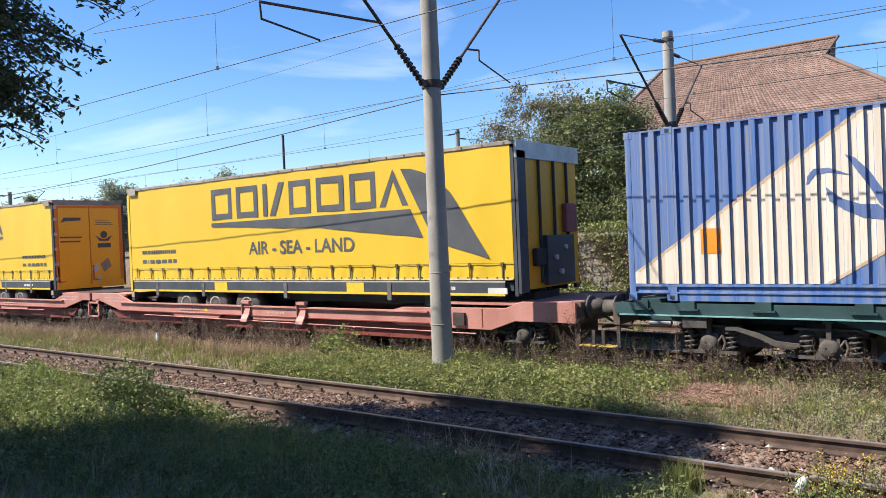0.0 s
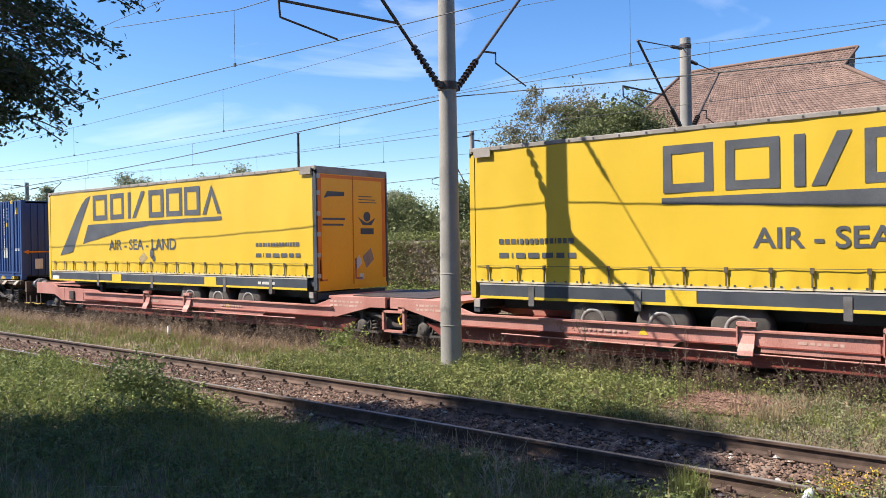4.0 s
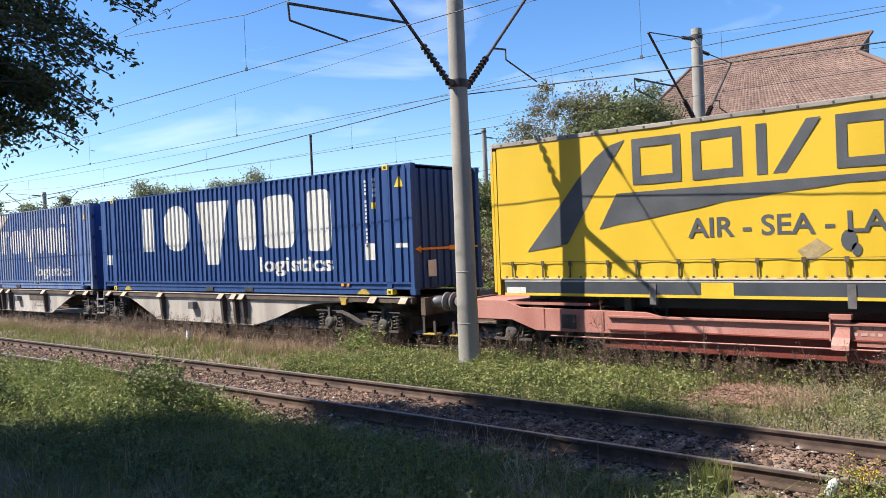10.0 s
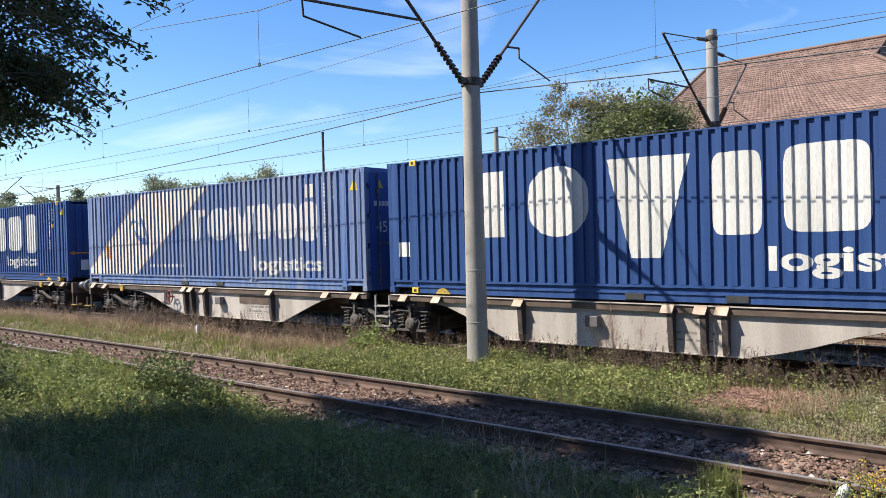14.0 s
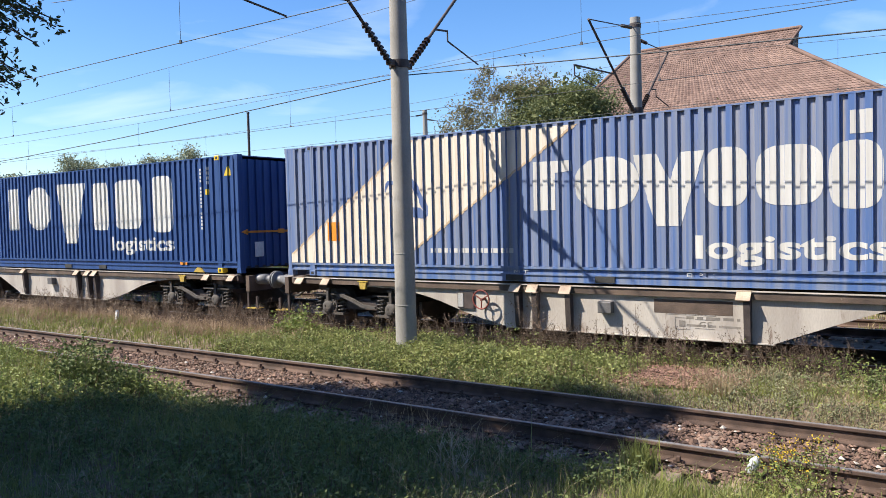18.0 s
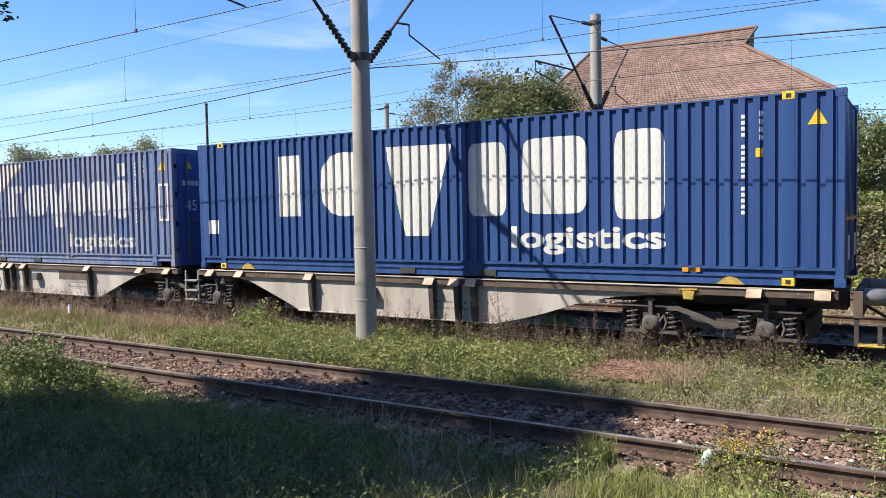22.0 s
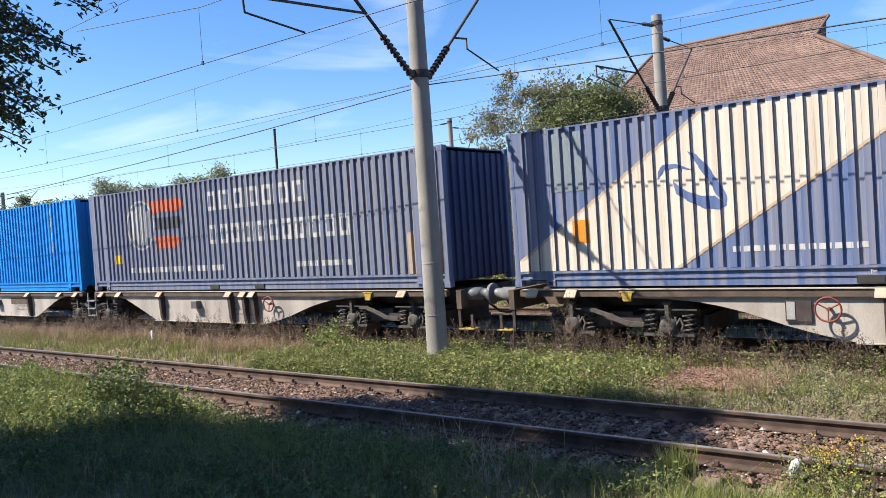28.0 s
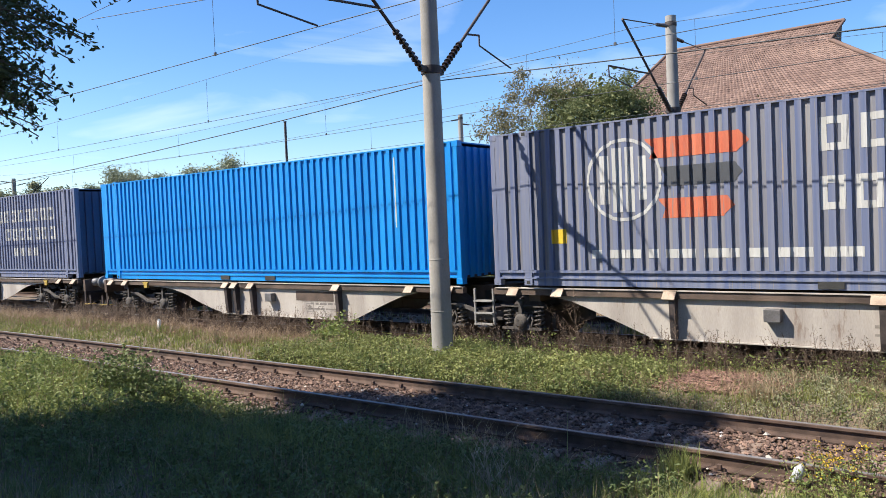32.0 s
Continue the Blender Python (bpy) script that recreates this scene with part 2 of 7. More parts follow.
class Build:
    """Collects boxes, prisms, tubes and cards into one mesh."""

    def __init__(self):
        self.v, self.f, self.s = [], [], []

    def add(self, verts, faces, smooth=False):
        n = len(self.v)
        self.v += [tuple(p) for p in verts]
        self.f += [tuple(i + n for i in q) for q in faces]
        self.s += [smooth] * len(faces)
        return self

    def box(self, x0, x1, y0, y1, z0, z1, m=None):
        p = [(x, y, z) for x in (x0, x1) for y in (y0, y1) for z in (z0, z1)]
        if m:
            p = [m @ Vector(q) for q in p]
        return self.add(p, [(0, 1, 3, 2), (4, 6, 7, 5), (0, 4, 5, 1), (2, 3, 7, 6), (0, 2, 6, 4), (1, 5, 7, 3)])

    def prism(self, pts, y0, y1, axis="y", m=None):
        """A polygon of (a, b) pushed from y0 to y1 along an axis: y takes (x, z), x takes (y, z), z takes (x, y)."""
        def at(a, b, c):
            return {"y": (a, c, b), "x": (c, a, b), "z": (a, b, c)}[axis]
        n = len(pts)
        p = [at(a, b, y0) for a, b in pts] + [at(a, b, y1) for a, b in pts]
        if m:
            p = [m @ Vector(q) for q in p]
        f = [tuple(range(n)), tuple(range(2 * n - 1, n - 1, -1))] + [(i, n + i, n + (i + 1) % n, (i + 1) % n) for i in range(n)]
        return self.add(p, f)

    def tube(self, p0, p1, r, r1=None, n=10, caps=True):
        p0, p1 = Vector(p0), Vector(p1)
        r1 = r if r1 is None else r1
        d = (p1 - p0).normalized()
        a = d.orthogonal().normalized()
        b = d.cross(a)
        ring = [(math.cos(2 * math.pi * i / n), math.sin(2 * math.pi * i / n)) for i in range(n)]
        v = [p0 + (a * c + b * s) * r for c, s in ring] + [p1 + (a * c + b * s) * r1 for c, s in ring]
        self.add(v, [(i, (i + 1) % n, n + (i + 1) % n, n + i) for i in range(n)], True)
        if caps:
            self.add(v, [tuple(range(n - 1, -1, -1)), tuple(range(n, 2 * n))])
        return self

    def path(self, pts, r, n=6):
        for a, b in zip(pts, pts[1:]):
            self.tube(a, b, r, n=n)
        return self

    def lathe(self, rows, c, axis="z", n=20):
        """Rows of (height, radius) turned round an axis through c."""
        def at(h, r, k):
            s, q = math.sin(k), math.cos(k)
            p = {"z": (r * q, r * s, h), "y": (r * q, h, r * s), "x": (h, r * q, r * s)}[axis]
            return (c[0] + p[0], c[1] + p[1], c[2] + p[2])
        v = [at(h, r, 2 * math.pi * i / n) for h, r in rows for i in range(n)]
        f = [(j * n + i, j * n + (i + 1) % n, (j + 1) * n + (i + 1) % n, (j + 1) * n + i) for j in range(len(rows) - 1) for i in range(n)]
        self.add(v, f, True)
        return self.add(v, [tuple(range(n)), tuple(range((len(rows) - 1) * n, len(rows) * n))])

    def mesh(self, name, mat):
        me = bpy.data.meshes.new(name)
        me.from_pydata(self.v, [], self.f)
        me.polygons.foreach_set("use_smooth", self.s)
        me.materials.append(mat)
        bm = bmesh.new()
        bm.from_mesh(me)
        bmesh.ops.recalc_face_normals(bm, faces=bm.faces)
        bm.to_mesh(me)
        bm.free()
        return me


def part(name, b, mat, parent, label="", bevel=0.0, m=None):
    """One mesh object under a thing or a part."""
    ob = new(name, b.mesh(name, mat) if isinstance(b, Build) else b)
    ob.parent = parent
    if m:
        ob.matrix_basis = m
    if label:
        ob["label"] = label
    if name in ("lettering", "load_table"):
        ob["kind"] = "stuff"
    if bevel:
        v = ob.modifiers.new("edges", "BEVEL")
        v.width, v.segments, v.limit_method = bevel, 2, "ANGLE"
    return ob


def thing(name, label, category, m=None, group="", kind=""):
    ob = new(name)
    ob.empty_display_size = 0.2
    if m:
        ob.matrix_basis = m
    return tagged(ob, label, category, group, kind)


def solid(name, b, mat, label, category="", kind="", group="", bevel=0.0):
    ob = part(name, b, mat, None, bevel=bevel)
    return tagged(ob, label, category, group, kind)


def cards(name, verts, faces, mat):
    """A mesh from arrays, for leaves and blades."""
    me = bpy.data.meshes.new(name)
    me.from_pydata(verts.tolist(), [], faces.tolist())
    me.materials.append(mat)
    return me

# ---- ground and tracks ----
YN, YT, YF, YG = 8.46, 13.82, 17.8, 23.0   # centres of the near track, the train's track and two tracks behind
rng = np.random.default_rng(5)


def ground_z(x, y):
    z = np.interp(y, [-60, 0, 4.5, 6.6, 7.2, 9.8, 10.4, 11.2, 12.2, 12.6, 15.2, 16, 24.5, 25.6, 27, 60, 400], [1.6, 0.62, 0.15, -0.14, -0.25, -0.25, -0.14, -0.06, -0.12, -0.22, -0.22, -0.25, -0.25, -0.1, 1.6, 2.4, 0.5])
    return z + 0.05 * np.sin(x * 0.9 + y * 1.3) * np.sin(x * 0.37 - y * 0.7) * ((y < 6.6) | (np.abs(y - 11.2) < 0.9))


def build_ground():
    xs = np.concatenate([[-2500, -900, -300, -120], np.arange(-70, 30.1, 0.5), [60, 140, 400, 900, 2500]])
    ys = np.concatenate([[-2500, -600, -150, -40, -15], np.arange(-6, 30.1, 0.3), [36, 45, 60, 100, 400, 900, 2500]])
    X, Y = np.meshgrid(xs, ys)
    Z = ground_z(X, Y)
    v = np.stack([X, Y, Z], -1).reshape(-1, 3)
    n = len(xs)
    i = (np.arange(len(ys) - 1)[:, None] * n + np.arange(n - 1)[None]).ravel()
    me = cards("ground", v, np.stack([i, i + 1, i + n + 1, i + n], -1), M_GROUND)
    me.polygons.foreach_set("use_smooth", [True] * len(me.polygons))
    tagged(new("ground", me), "trackside soil with dry thatch, dust and weeds", "ground", kind="structure")


build_ground()

RAIL = [(-0.075, 0), (0.075, 0), (0.075, 0.012), (0.016, 0.03), (0.01, 0.045), (0.01, 0.125), (0.036, 0.14), (0.036, 0.168), (0.026, 0.172), (-0.026, 0.172), (-0.036, 0.168), (-0.036, 0.14), (-0.01, 0.125), (-0.01, 0.045), (-0.016, 0.03), (-0.075, 0.012)]


def railway_track(y, x0, x1, label, near=False):
    """Two rails with worn heads, sleepers and their clips."""
    tr = thing("railway_track", label, "railway track", kind="structure")
    for s in (-0.752, 0.752):
        b = Build().prism([(y + s + a, h - 0.172) for a, h in RAIL], x0, x1, axis="x")
        rail = part("rail", b, M_RAIL, tr, "rust-brown steel rail")
        part("rail_head", Build().box(x0, x1, y + s - 0.027, y + s + 0.027, -0.001, 0.003), M_RAILTOP, rail, "polished running surface of the rail")
    if near:
        me = Build().prism([(-0.13, -0.14), (0.13, -0.14), (0.115, -0.01), (0.1, 0.0), (-0.1, 0.0), (-0.115, -0.01)], -1.36, 1.36).mesh("sleeper", M_SLEEPER)
        clip = Build().box(-0.05, 0.05, 0.06, 0.1, -0.01, 0.035).box(-0.02, 0.02, 0.07, 0.12, 0.03, 0.075).box(-0.05, 0.05, -0.1, -0.06, -0.01, 0.035).box(-0.02, 0.02, -0.12, -0.07, 0.03, 0.075).box(-0.07, 0.07, -0.13, 0.13, -0.005, 0.008).mesh("rail_clip", M_RAIL)
        x = x1 - 0.47
        while x > x0:
            sl = part("sleeper", me, M_SLEEPER, tr, m=pose(x, y, -0.188 + rng.uniform(-0.015, 0.006), 0, 0, rng.uniform(-1, 1)))
            if x > -32:
                for s in (-0.752, 0.752):
                    c = part("rail_clip", clip, M_RAIL, sl)
                    c.matrix_basis = pose(0, s, 0.02)
            x -= 0.6
    return tr


railway_track(YN, -90, 25, "old railway track with rust-brown rails on dusty concrete sleepers", True)
railway_track(YT, -180, 60, "railway track in shadow under the freight train")
railway_track(YF, -180, 60, "railway track on the far side of the train")
railway_track(YG, -180, 60, "railway track beside the overgrown stone wall")


def stones(name, n, box, size, zoff, mat, label, seed):
    """Loose angular stones over a stretch of ground."""
    r = np.random.default_rng(seed)
    k = np.array([(1, 0, 0), (-1, 0, 0), (0, 1, 0), (0, -1, 0), (0, 0, 1), (0, 0, -1)], float)
    f = np.array([(0, 2, 4), (2, 1, 4), (1, 3, 4), (3, 0, 4), (2, 0, 5), (1, 2, 5), (3, 1, 5), (0, 3, 5)])
    x0, x1, y0, y1 = box
    p = np.stack([r.uniform(x0, x1, n), r.uniform(y0, y1, n)], -1)
    s = size * (0.45 + 1.25 * r.uniform(0, 1, (n, 1, 1)) ** 2.2) * r.uniform(0.6, 1.2, (n, 6, 1)) * np.array([1.1, 1.0, 0.65])
    a = r.uniform(0, 6.28, n)
    c, d = np.cos(a), np.sin(a)
    v = k[None] * s
    v = np.stack([v[..., 0] * c[:, None] - v[..., 1] * d[:, None], v[..., 0] * d[:, None] + v[..., 1] * c[:, None], v[..., 2]], -1)
    v += np.stack([p[:, 0], p[:, 1], ground_z(p[:, 0], p[:, 1]) + zoff + r.uniform(-0.01, 0.03, n)], -1)[:, None]
    me = cards(name, v.reshape(-1, 3), (f[None] + 6 * np.arange(n)[:, None, None]).reshape(-1, 3), mat)
    return tagged(new(name, me), label, "ballast", kind="stuff")


stones("ballast", 50000, (-26, 4, YN - 1.08, YN + 1.1), 0.03, 0.05, M_BALLAST, "reddish-brown crushed stone between the near rails", 1)
stones("ballast", 900, (-26, 4, YN - 1.2, YN + 1.0), 0.055, 0.05, M_BALLAST, "larger brown stones among the ballast", 7)
stones("ballast", 12000, (-60, -26, YN - 1.2, YN + 1.1), 0.06, 0.06, M_BALLAST, "reddish-brown crushed stone between the near rails", 2)
stones("ballast", 9000, (-30, 8, YT - 1.6, YT + 1.6), 0.06, 0.03, M_BALLAST, "dark crushed stone under the freight train", 3)
stones("ballast", 5000, (-25, 8, YF - 1.6, YG + 1.6), 0.06, 0.03, M_BALLAST, "crushed stone beside the far tracks", 4)
stones("pale_stones", 420, (-24, 3, YN - 1.1, YN + 0.9), 0.03, 0.07, M_PALESTONE, "scattered pale limestone pieces in the ballast", 6)

# ---- overhead line ----


def insulator(b, p0, p1, r=0.07, n=9):
    p0, p1 = Vector(p0), Vector(p1)
    for i in range(n):
        a = p0.lerp(p1, (i + 0.1) / n)
        c = p0.lerp(p1, (i + 0.6) / n)
        b.tube(a, c, r, r * 0.75, n=12)
    return b.tube(p0, p1, 0.03, n=8)


def line_mast(x, y, top, r0, r1, near_y, far_y, near_tip=(2.85, 7.25), far_tip=(2.7, 7.55), near=True, far=True, label=""):
    """A concrete mast with a bracket arm to the track on either side."""
    mast = thing("catenary_mast", label or "round tapered concrete overhead-line mast with two bracket arms", "mast", pose(x, y, -0.3), group="overhead line masts")
    part("pole", Build().lathe([(0, r0), (top + 0.3, r1)], (0, 0, 0), n=28), M_CONCRETE, mast)
    zj = 5.19 + 0.3
    part("clamp_band", Build().lathe([(zj - 0.07, r0 * 0.93), (zj + 0.07, r0 * 0.93)], (0, 0, 0), n=24).box(-0.05, 0.05, -r0 - 0.12, r0 + 0.12, zj - 0.05, zj + 0.05), M_DARKSTEEL, mast, "rusty steel band round the pole")
    part("top_band", Build().lathe([(top + 0.02, r1 + 0.015), (top + 0.14, r1 + 0.015)], (0, 0, 0), n=24), M_DARKSTEEL, mast, "rusty steel band at the pole top")
    for z in (1.1, 2.05):
        r = r0 + (r1 - r0) * z / (top + 0.3)
        part("joint_ring", Build().lathe([(z - 0.012, r + 0.001), (z - 0.008, r + 0.005), (z + 0.008, r + 0.005), (z + 0.012, r + 0.001)], (0, 0, 0), n=24), M_CONCRETE, mast, "faint casting ring on the pole")
    for s, ty, on in ((-1, near_y, near), (1, far_y, far)):
        if not on:
            continue
        reach = near_tip[0] if s < 0 else far_tip[0]
        a = Vector((0, s * (r0 + 0.08), zj))
        tip = Vector((0, s * reach, (near_tip if s < 0 else far_tip)[1] + 0.3))
        d = tip - a
        arm = part("bracket_arm", Build().tube(a + d * 0.28, tip, 0.03), M_DARKSTEEL, mast, "inclined dark steel tube")
        part("insulator", insulator(Build(), a, a + d * 0.28), M_INSUL, arm, "ribbed brown insulator")
        tie0 = Vector((0, s * r1, top - (0.0 if s < 0 else 0.25)))
        part("tie_rod", Build().tube(tie0, tip, 0.014), M_DARKSTEEL, mast)
        part("tie_insulator", insulator(Build(), tie0.lerp(tip, 0.06), tie0.lerp(tip, 0.3), 0.05, 6), M_INSUL, mast)
        q = a + d * 0.42
        if s < 0:
            e = Vector((0, -3.94, 5.84 + 0.3))
            b = Build().tube(q, e, 0.022).tube(e, e + Vector((0, 0.02, -0.24)), 0.016).tube(e + Vector((0, 0.02, -0.24)), Vector((-0.05, ty - y, 5.52 + 0.3)), 0.016)
        else:
            q = a + d * 0.36
            e = q + Vector((0, 0.44, 0.05))
            b = Build().tube(q, e, 0.02).tube(e, e + Vector((0, 0, -0.2)), 0.016).tube(e + Vector((0, 0, -0.2)), Vector((0, ty - y + 0.1, 5.6 + 0.3)), 0.016)
        part("steady_arm", b, M_DARKSTEEL, mast, "thin bent steel registration arm")
        part("stay_wire", Build().tube(tip, q, 0.006, n=5), M_WIRE, mast)
    return mast


line_mast(-8.63, 11.2, 7.75, 0.2, 0.145, YN, YT)
line_mast(-7.6, 20.4, 7.7, 0.2, 0.14, YF, YG, (3.1, 7.05), (2.7, 7.2))
line_mast(-58.6, 20.4, 7.55, 0.2, 0.14, YF, YG)
line_mast(-66.0, 11.2, 7.75, 0.2, 0.145, YN, YT)
line_mast(46.0, 11.2, 7.75, 0.2, 0.145, YN, YT)
line_mast(42.0, 20.4, 7.55, 0.2, 0.14, YF, YG)
line_mast(-27.4, 38, 9.0, 0.2, 0.14, 35.2, 40.7, (2.85, 8.2), (2.7, 8.5), label="distant concrete overhead-line mast with a crossarm")
line_mast(-63, 27.5, 7.4, 0.2, 0.14, 24.9, 30.2, label="distant concrete overhead-line mast with a crossarm")


def catenary(y, xs, contact, high, low, label, drops, stitch=()):
    """A messenger wire sagging from mast to mast, a level contact wire and the droppers between them."""
    th = thing("catenary_wires", label, "overhead wire", group="overhead wires")
    part("contact_wire", Build().tube((xs[0], y, contact), (xs[-1], y, contact), 0.007, n=6), M_WIRE, th)

    def sag(x):
        for a, b in zip(xs, xs[1:]):
            if a <= x <= b:
                u = (x - a) / (b - a)
                return low + (high - low) * (2 * u - 1) ** 2
        return high
    n = int((xs[-1] - xs[0]) / 2.5)
    stops = sorted(set(list(np.linspace(xs[0], xs[-1], n)) + list(xs)))
    part("messenger_wire", Build().path([(float(x), y, sag(x)) for x in stops], 0.006, 5), M_WIRE, th)
    if stitch:
        part("stitch_wire", Build().path([(x, y, z) for x, z in stitch], 0.007, 5), M_WIRE, th, "short auxiliary wire under the messenger")
    for x in drops:
        top = sag(x)
        if stitch and stitch[0][0] < x < stitch[-1][0]:
            top = float(np.interp(x, [a for a, b in stitch], [b for a, b in stitch]))
        part("dropper", Build().tube((x, y, contact), (x, y, top), 0.004, n=5).box(x - 0.025, x + 0.025, y - 0.012, y + 0.012, contact - 0.015, contact + 0.045), M_WIRE, th)
    return th


catenary(YN, [-123, -66, -8.63, 46, 100], 5.5, 7.3, 6.62, "sagging messenger wire and level contact wire over the near track", (-62, -54.2, -45.6, -37, -28.5, -19.9, -11.25, -2.4, 6.5, 15), ((-15.3, 6.9), (-12.4, 6.6), (-11.2, 6.47), (-8.6, 6.44), (-5.9, 6.47), (-2.0, 6.9)))
catenary(YT, [-123, -66, -8.63, 46, 100], 5.65, 7.27, 6.6, "sagging messenger wire and level contact wire over the train", (-63, -54.6, -45.7, -36.8, -27.85, -18.94, -6.22, 2.7, 11.6, 20.5))
catenary(YF, [-110, -58.6, -7.6, 42, 92], 5.47, 6.92, 6.27, "thin overhead wires over the track behind the train", (-50.6, -42.6, -34.6, -26.4, -18.2, -10.55, -6.06, 1.9, 9.9))
catenary(YG, [-110, -58.6, -7.6, 42, 92], 5.55, 7.1, 6.4, "thin overhead wires over the track by the wall", (-53, -45, -37, -29, -21, -13, -3, 5, 13))


def feeder(xs, y0, y1, high, low, label):
    """A thick wire hanging from mast to mast."""
    b = Build()
    for a, c in zip(xs, xs[1:]):
        pts = []
        for i in range(13):
            u = i / 12
            pts.append((a + (c - a) * u, y0 if c < 0 else y1, low + (high - low) * (2 * u - 1) ** 2))
        b.path(pts, 0.010, 6)
    solid("feeder_wire", b, M_WIRE, label, "overhead wire", group="overhead wires")


feeder([-123, -66, -8.63, 46, 100], 11.42, 11.42, 5.03, 4.22, "thick return wire hung between the concrete masts")
feeder([-110, -58.6, -7.6, 42, 92], 20.15, 20.15, 4.8, 4.2, "return wire hung behind the train")
post = thing("steel_post", "thin dark steel post standing behind the train", "post", pose(-28.6, 25.2, -0.3))
part("shaft", Build().tube((0, 0, 0), (0, 0, 7.95), 0.06, n=10), M_DARKSTEEL, post)
part("cap", Build().tube((0, 0, 7.95), (0, 0, 8.0), 0.075, n=10), M_DARKSTEEL, post)

# ---- house, wall and plants behind the train ----
WHEELS, TRAIN = [], []


def tiled_slope(b, p00, p10, p01, p11, rows, cols):
    """Overlapping barrel tiles over a roof slope from the eave (p00, p10) to the ridge (p01, p11)."""
    p00, p10, p01, p11 = map(Vector, (p00, p10, p01, p11))
    nrm = (p10 - p00).cross(p01 - p00).normalized()
    if nrm.z < 0:
        nrm = -nrm
    width = max((p10 - p00).length, (p11 - p01).length)
    for i in range(rows):
        a, c = i / rows, (i + 1) / rows
        for j in range(cols):
            u0, u1 = j / cols, (j + 1) / cols
            l0, r0 = p00.lerp(p01, a), p10.lerp(p11, a)
            l1, r1 = p00.lerp(p01, c), p10.lerp(p11, c)
            q = [l0.lerp(r0, u0), l0.lerp(r0, (u0 + u1) / 2), l0.lerp(r0, u1), l1.lerp(r1, u0), l1.lerp(r1, (u0 + u1) / 2), l1.lerp(r1, u1)]
            lift = (0.018, 0.042, 0.018, 0.0, 0.026, 0.0)
            v = [k + nrm * h for k, h in zip(q, lift)]
            v += [q[0], q[1] + nrm * 0.015, q[2]]
            b.add(v, [(0, 1, 4, 3), (1, 2, 5, 4), (6, 7, 1, 0), (7, 8, 2, 1)])
    return b


def build_house():
    h = thing("house", "house with a big brown clay-tiled roof above the bushes", "house", pose(0, 0, 0))
    y0, y1, yr = 33.0, 46.0, 38.2
    xl, xr = -16.2, -2.5
    ez, rz = 6.55, 10.6
    rl, rr = -14.3, -6.55
    part("wall", Build().box(xl + 0.7, xr - 0.7, y0 + 0.8, y1 - 0.8, 1.2, ez - 0.1), M_PLASTER, h, "grey rendered wall")
    r = part("roof", Build().add([(xl, y0, ez), (xr, y0, ez), (-6.85, 36.9, 9.55), (rr, yr, rz), (rl, yr, rz), (xl, y1, ez), (xr, y1, ez), (-6.85, 39.5, 9.55)],
             [(0, 1, 2, 3, 4), (4, 5, 0), (1, 6, 7, 2), (2, 7, 3), (4, 3, 7, 6, 5), (0, 5, 6, 1)]), M_DARKWOOD, h, "roof frame with dark eaves")
    part("front_tiles", tiled_slope(tiled_slope(Build(), (xl, y0 - 0.1, ez), (xr, y0 - 0.1, ez), (-14.8, 36.9, 9.58), (-6.85, 36.9, 9.58), 26, 78), (-14.8, 36.9, 9.58), (-6.85, 36.9, 9.58), (rl, yr, rz), (rr, yr, rz), 8, 46), M_TILE, r, "rows of weathered clay tiles")
    part("hip_tiles", tiled_slope(Build(), (xr + 0.05, y0, ez), (xr + 0.05, y1, ez), (-6.8, 36.9, 9.55), (-6.8, 39.5, 9.55), 26, 70), M_TILE, r, "rows of weathered clay tiles on the hip")
    part("side_tiles", tiled_slope(Build(), (xl, y1, ez), (xl, y0, ez), (rl, yr, rz), (rl, yr - 0.1, rz), 20, 40), M_TILE, r, "rows of weathered clay tiles")
    part("ridge_tiles", Build().tube((rl, yr, rz + 0.03), (rr + 0.1, yr, rz + 0.06), 0.085, n=8).tube((-6.8, 36.9, 9.65), (xr, y0, ez + 0.08), 0.09, n=8).tube((rr + 0.1, yr, rz + 0.06), (-6.8, 36.9, 9.65), 0.06, n=8).tube((rl, yr, rz + 0.03), (xl, y0, ez + 0.05), 0.09, n=8), M_TILE, r)
    part("gable_board", Build().prism([(yr - 0.9, rz - 1.0), (yr + 0.9, rz - 1.0), (yr, rz - 0.08)], -6.78, -6.7, axis="x"), M_DARKWOOD, r, "small dark gablet")
    part("fascia", Build().box(xl, xr, y0 - 0.12, y0 - 0.06, ez - 0.2, ez - 0.02), M_DARKWOOD, h, "dark wooden eave board")
    part("gutter", Build().tube((xl, y0 - 0.2, ez - 0.04), (xr, y0 - 0.2, ez - 0.04), 0.07, n=8), M_STEEL, h, "grey gutter")
    for x in (-13.2, -10.2, -7.2, -4.4):
        w = part("window", Build().box(x - 0.62, x + 0.62, y0 + 0.72, y0 + 0.82, 3.9, 5.5), M_WHITE, h, "white framed window")
        part("pane", Build().box(x - 0.52, x - 0.04, y0 + 0.70, y0 + 0.73, 4.0, 5.4), M_GLASS, w)
        part("pane", Build().box(x + 0.04, x + 0.52, y0 + 0.70, y0 + 0.73, 4.0, 5.4), M_GLASS, w)
    part("post", Build().box(-8.75, -8.55, y0 - 0.6, y0 - 0.4, 1.5, 5.2), M_WHITE, h, "white porch post")


build_house()


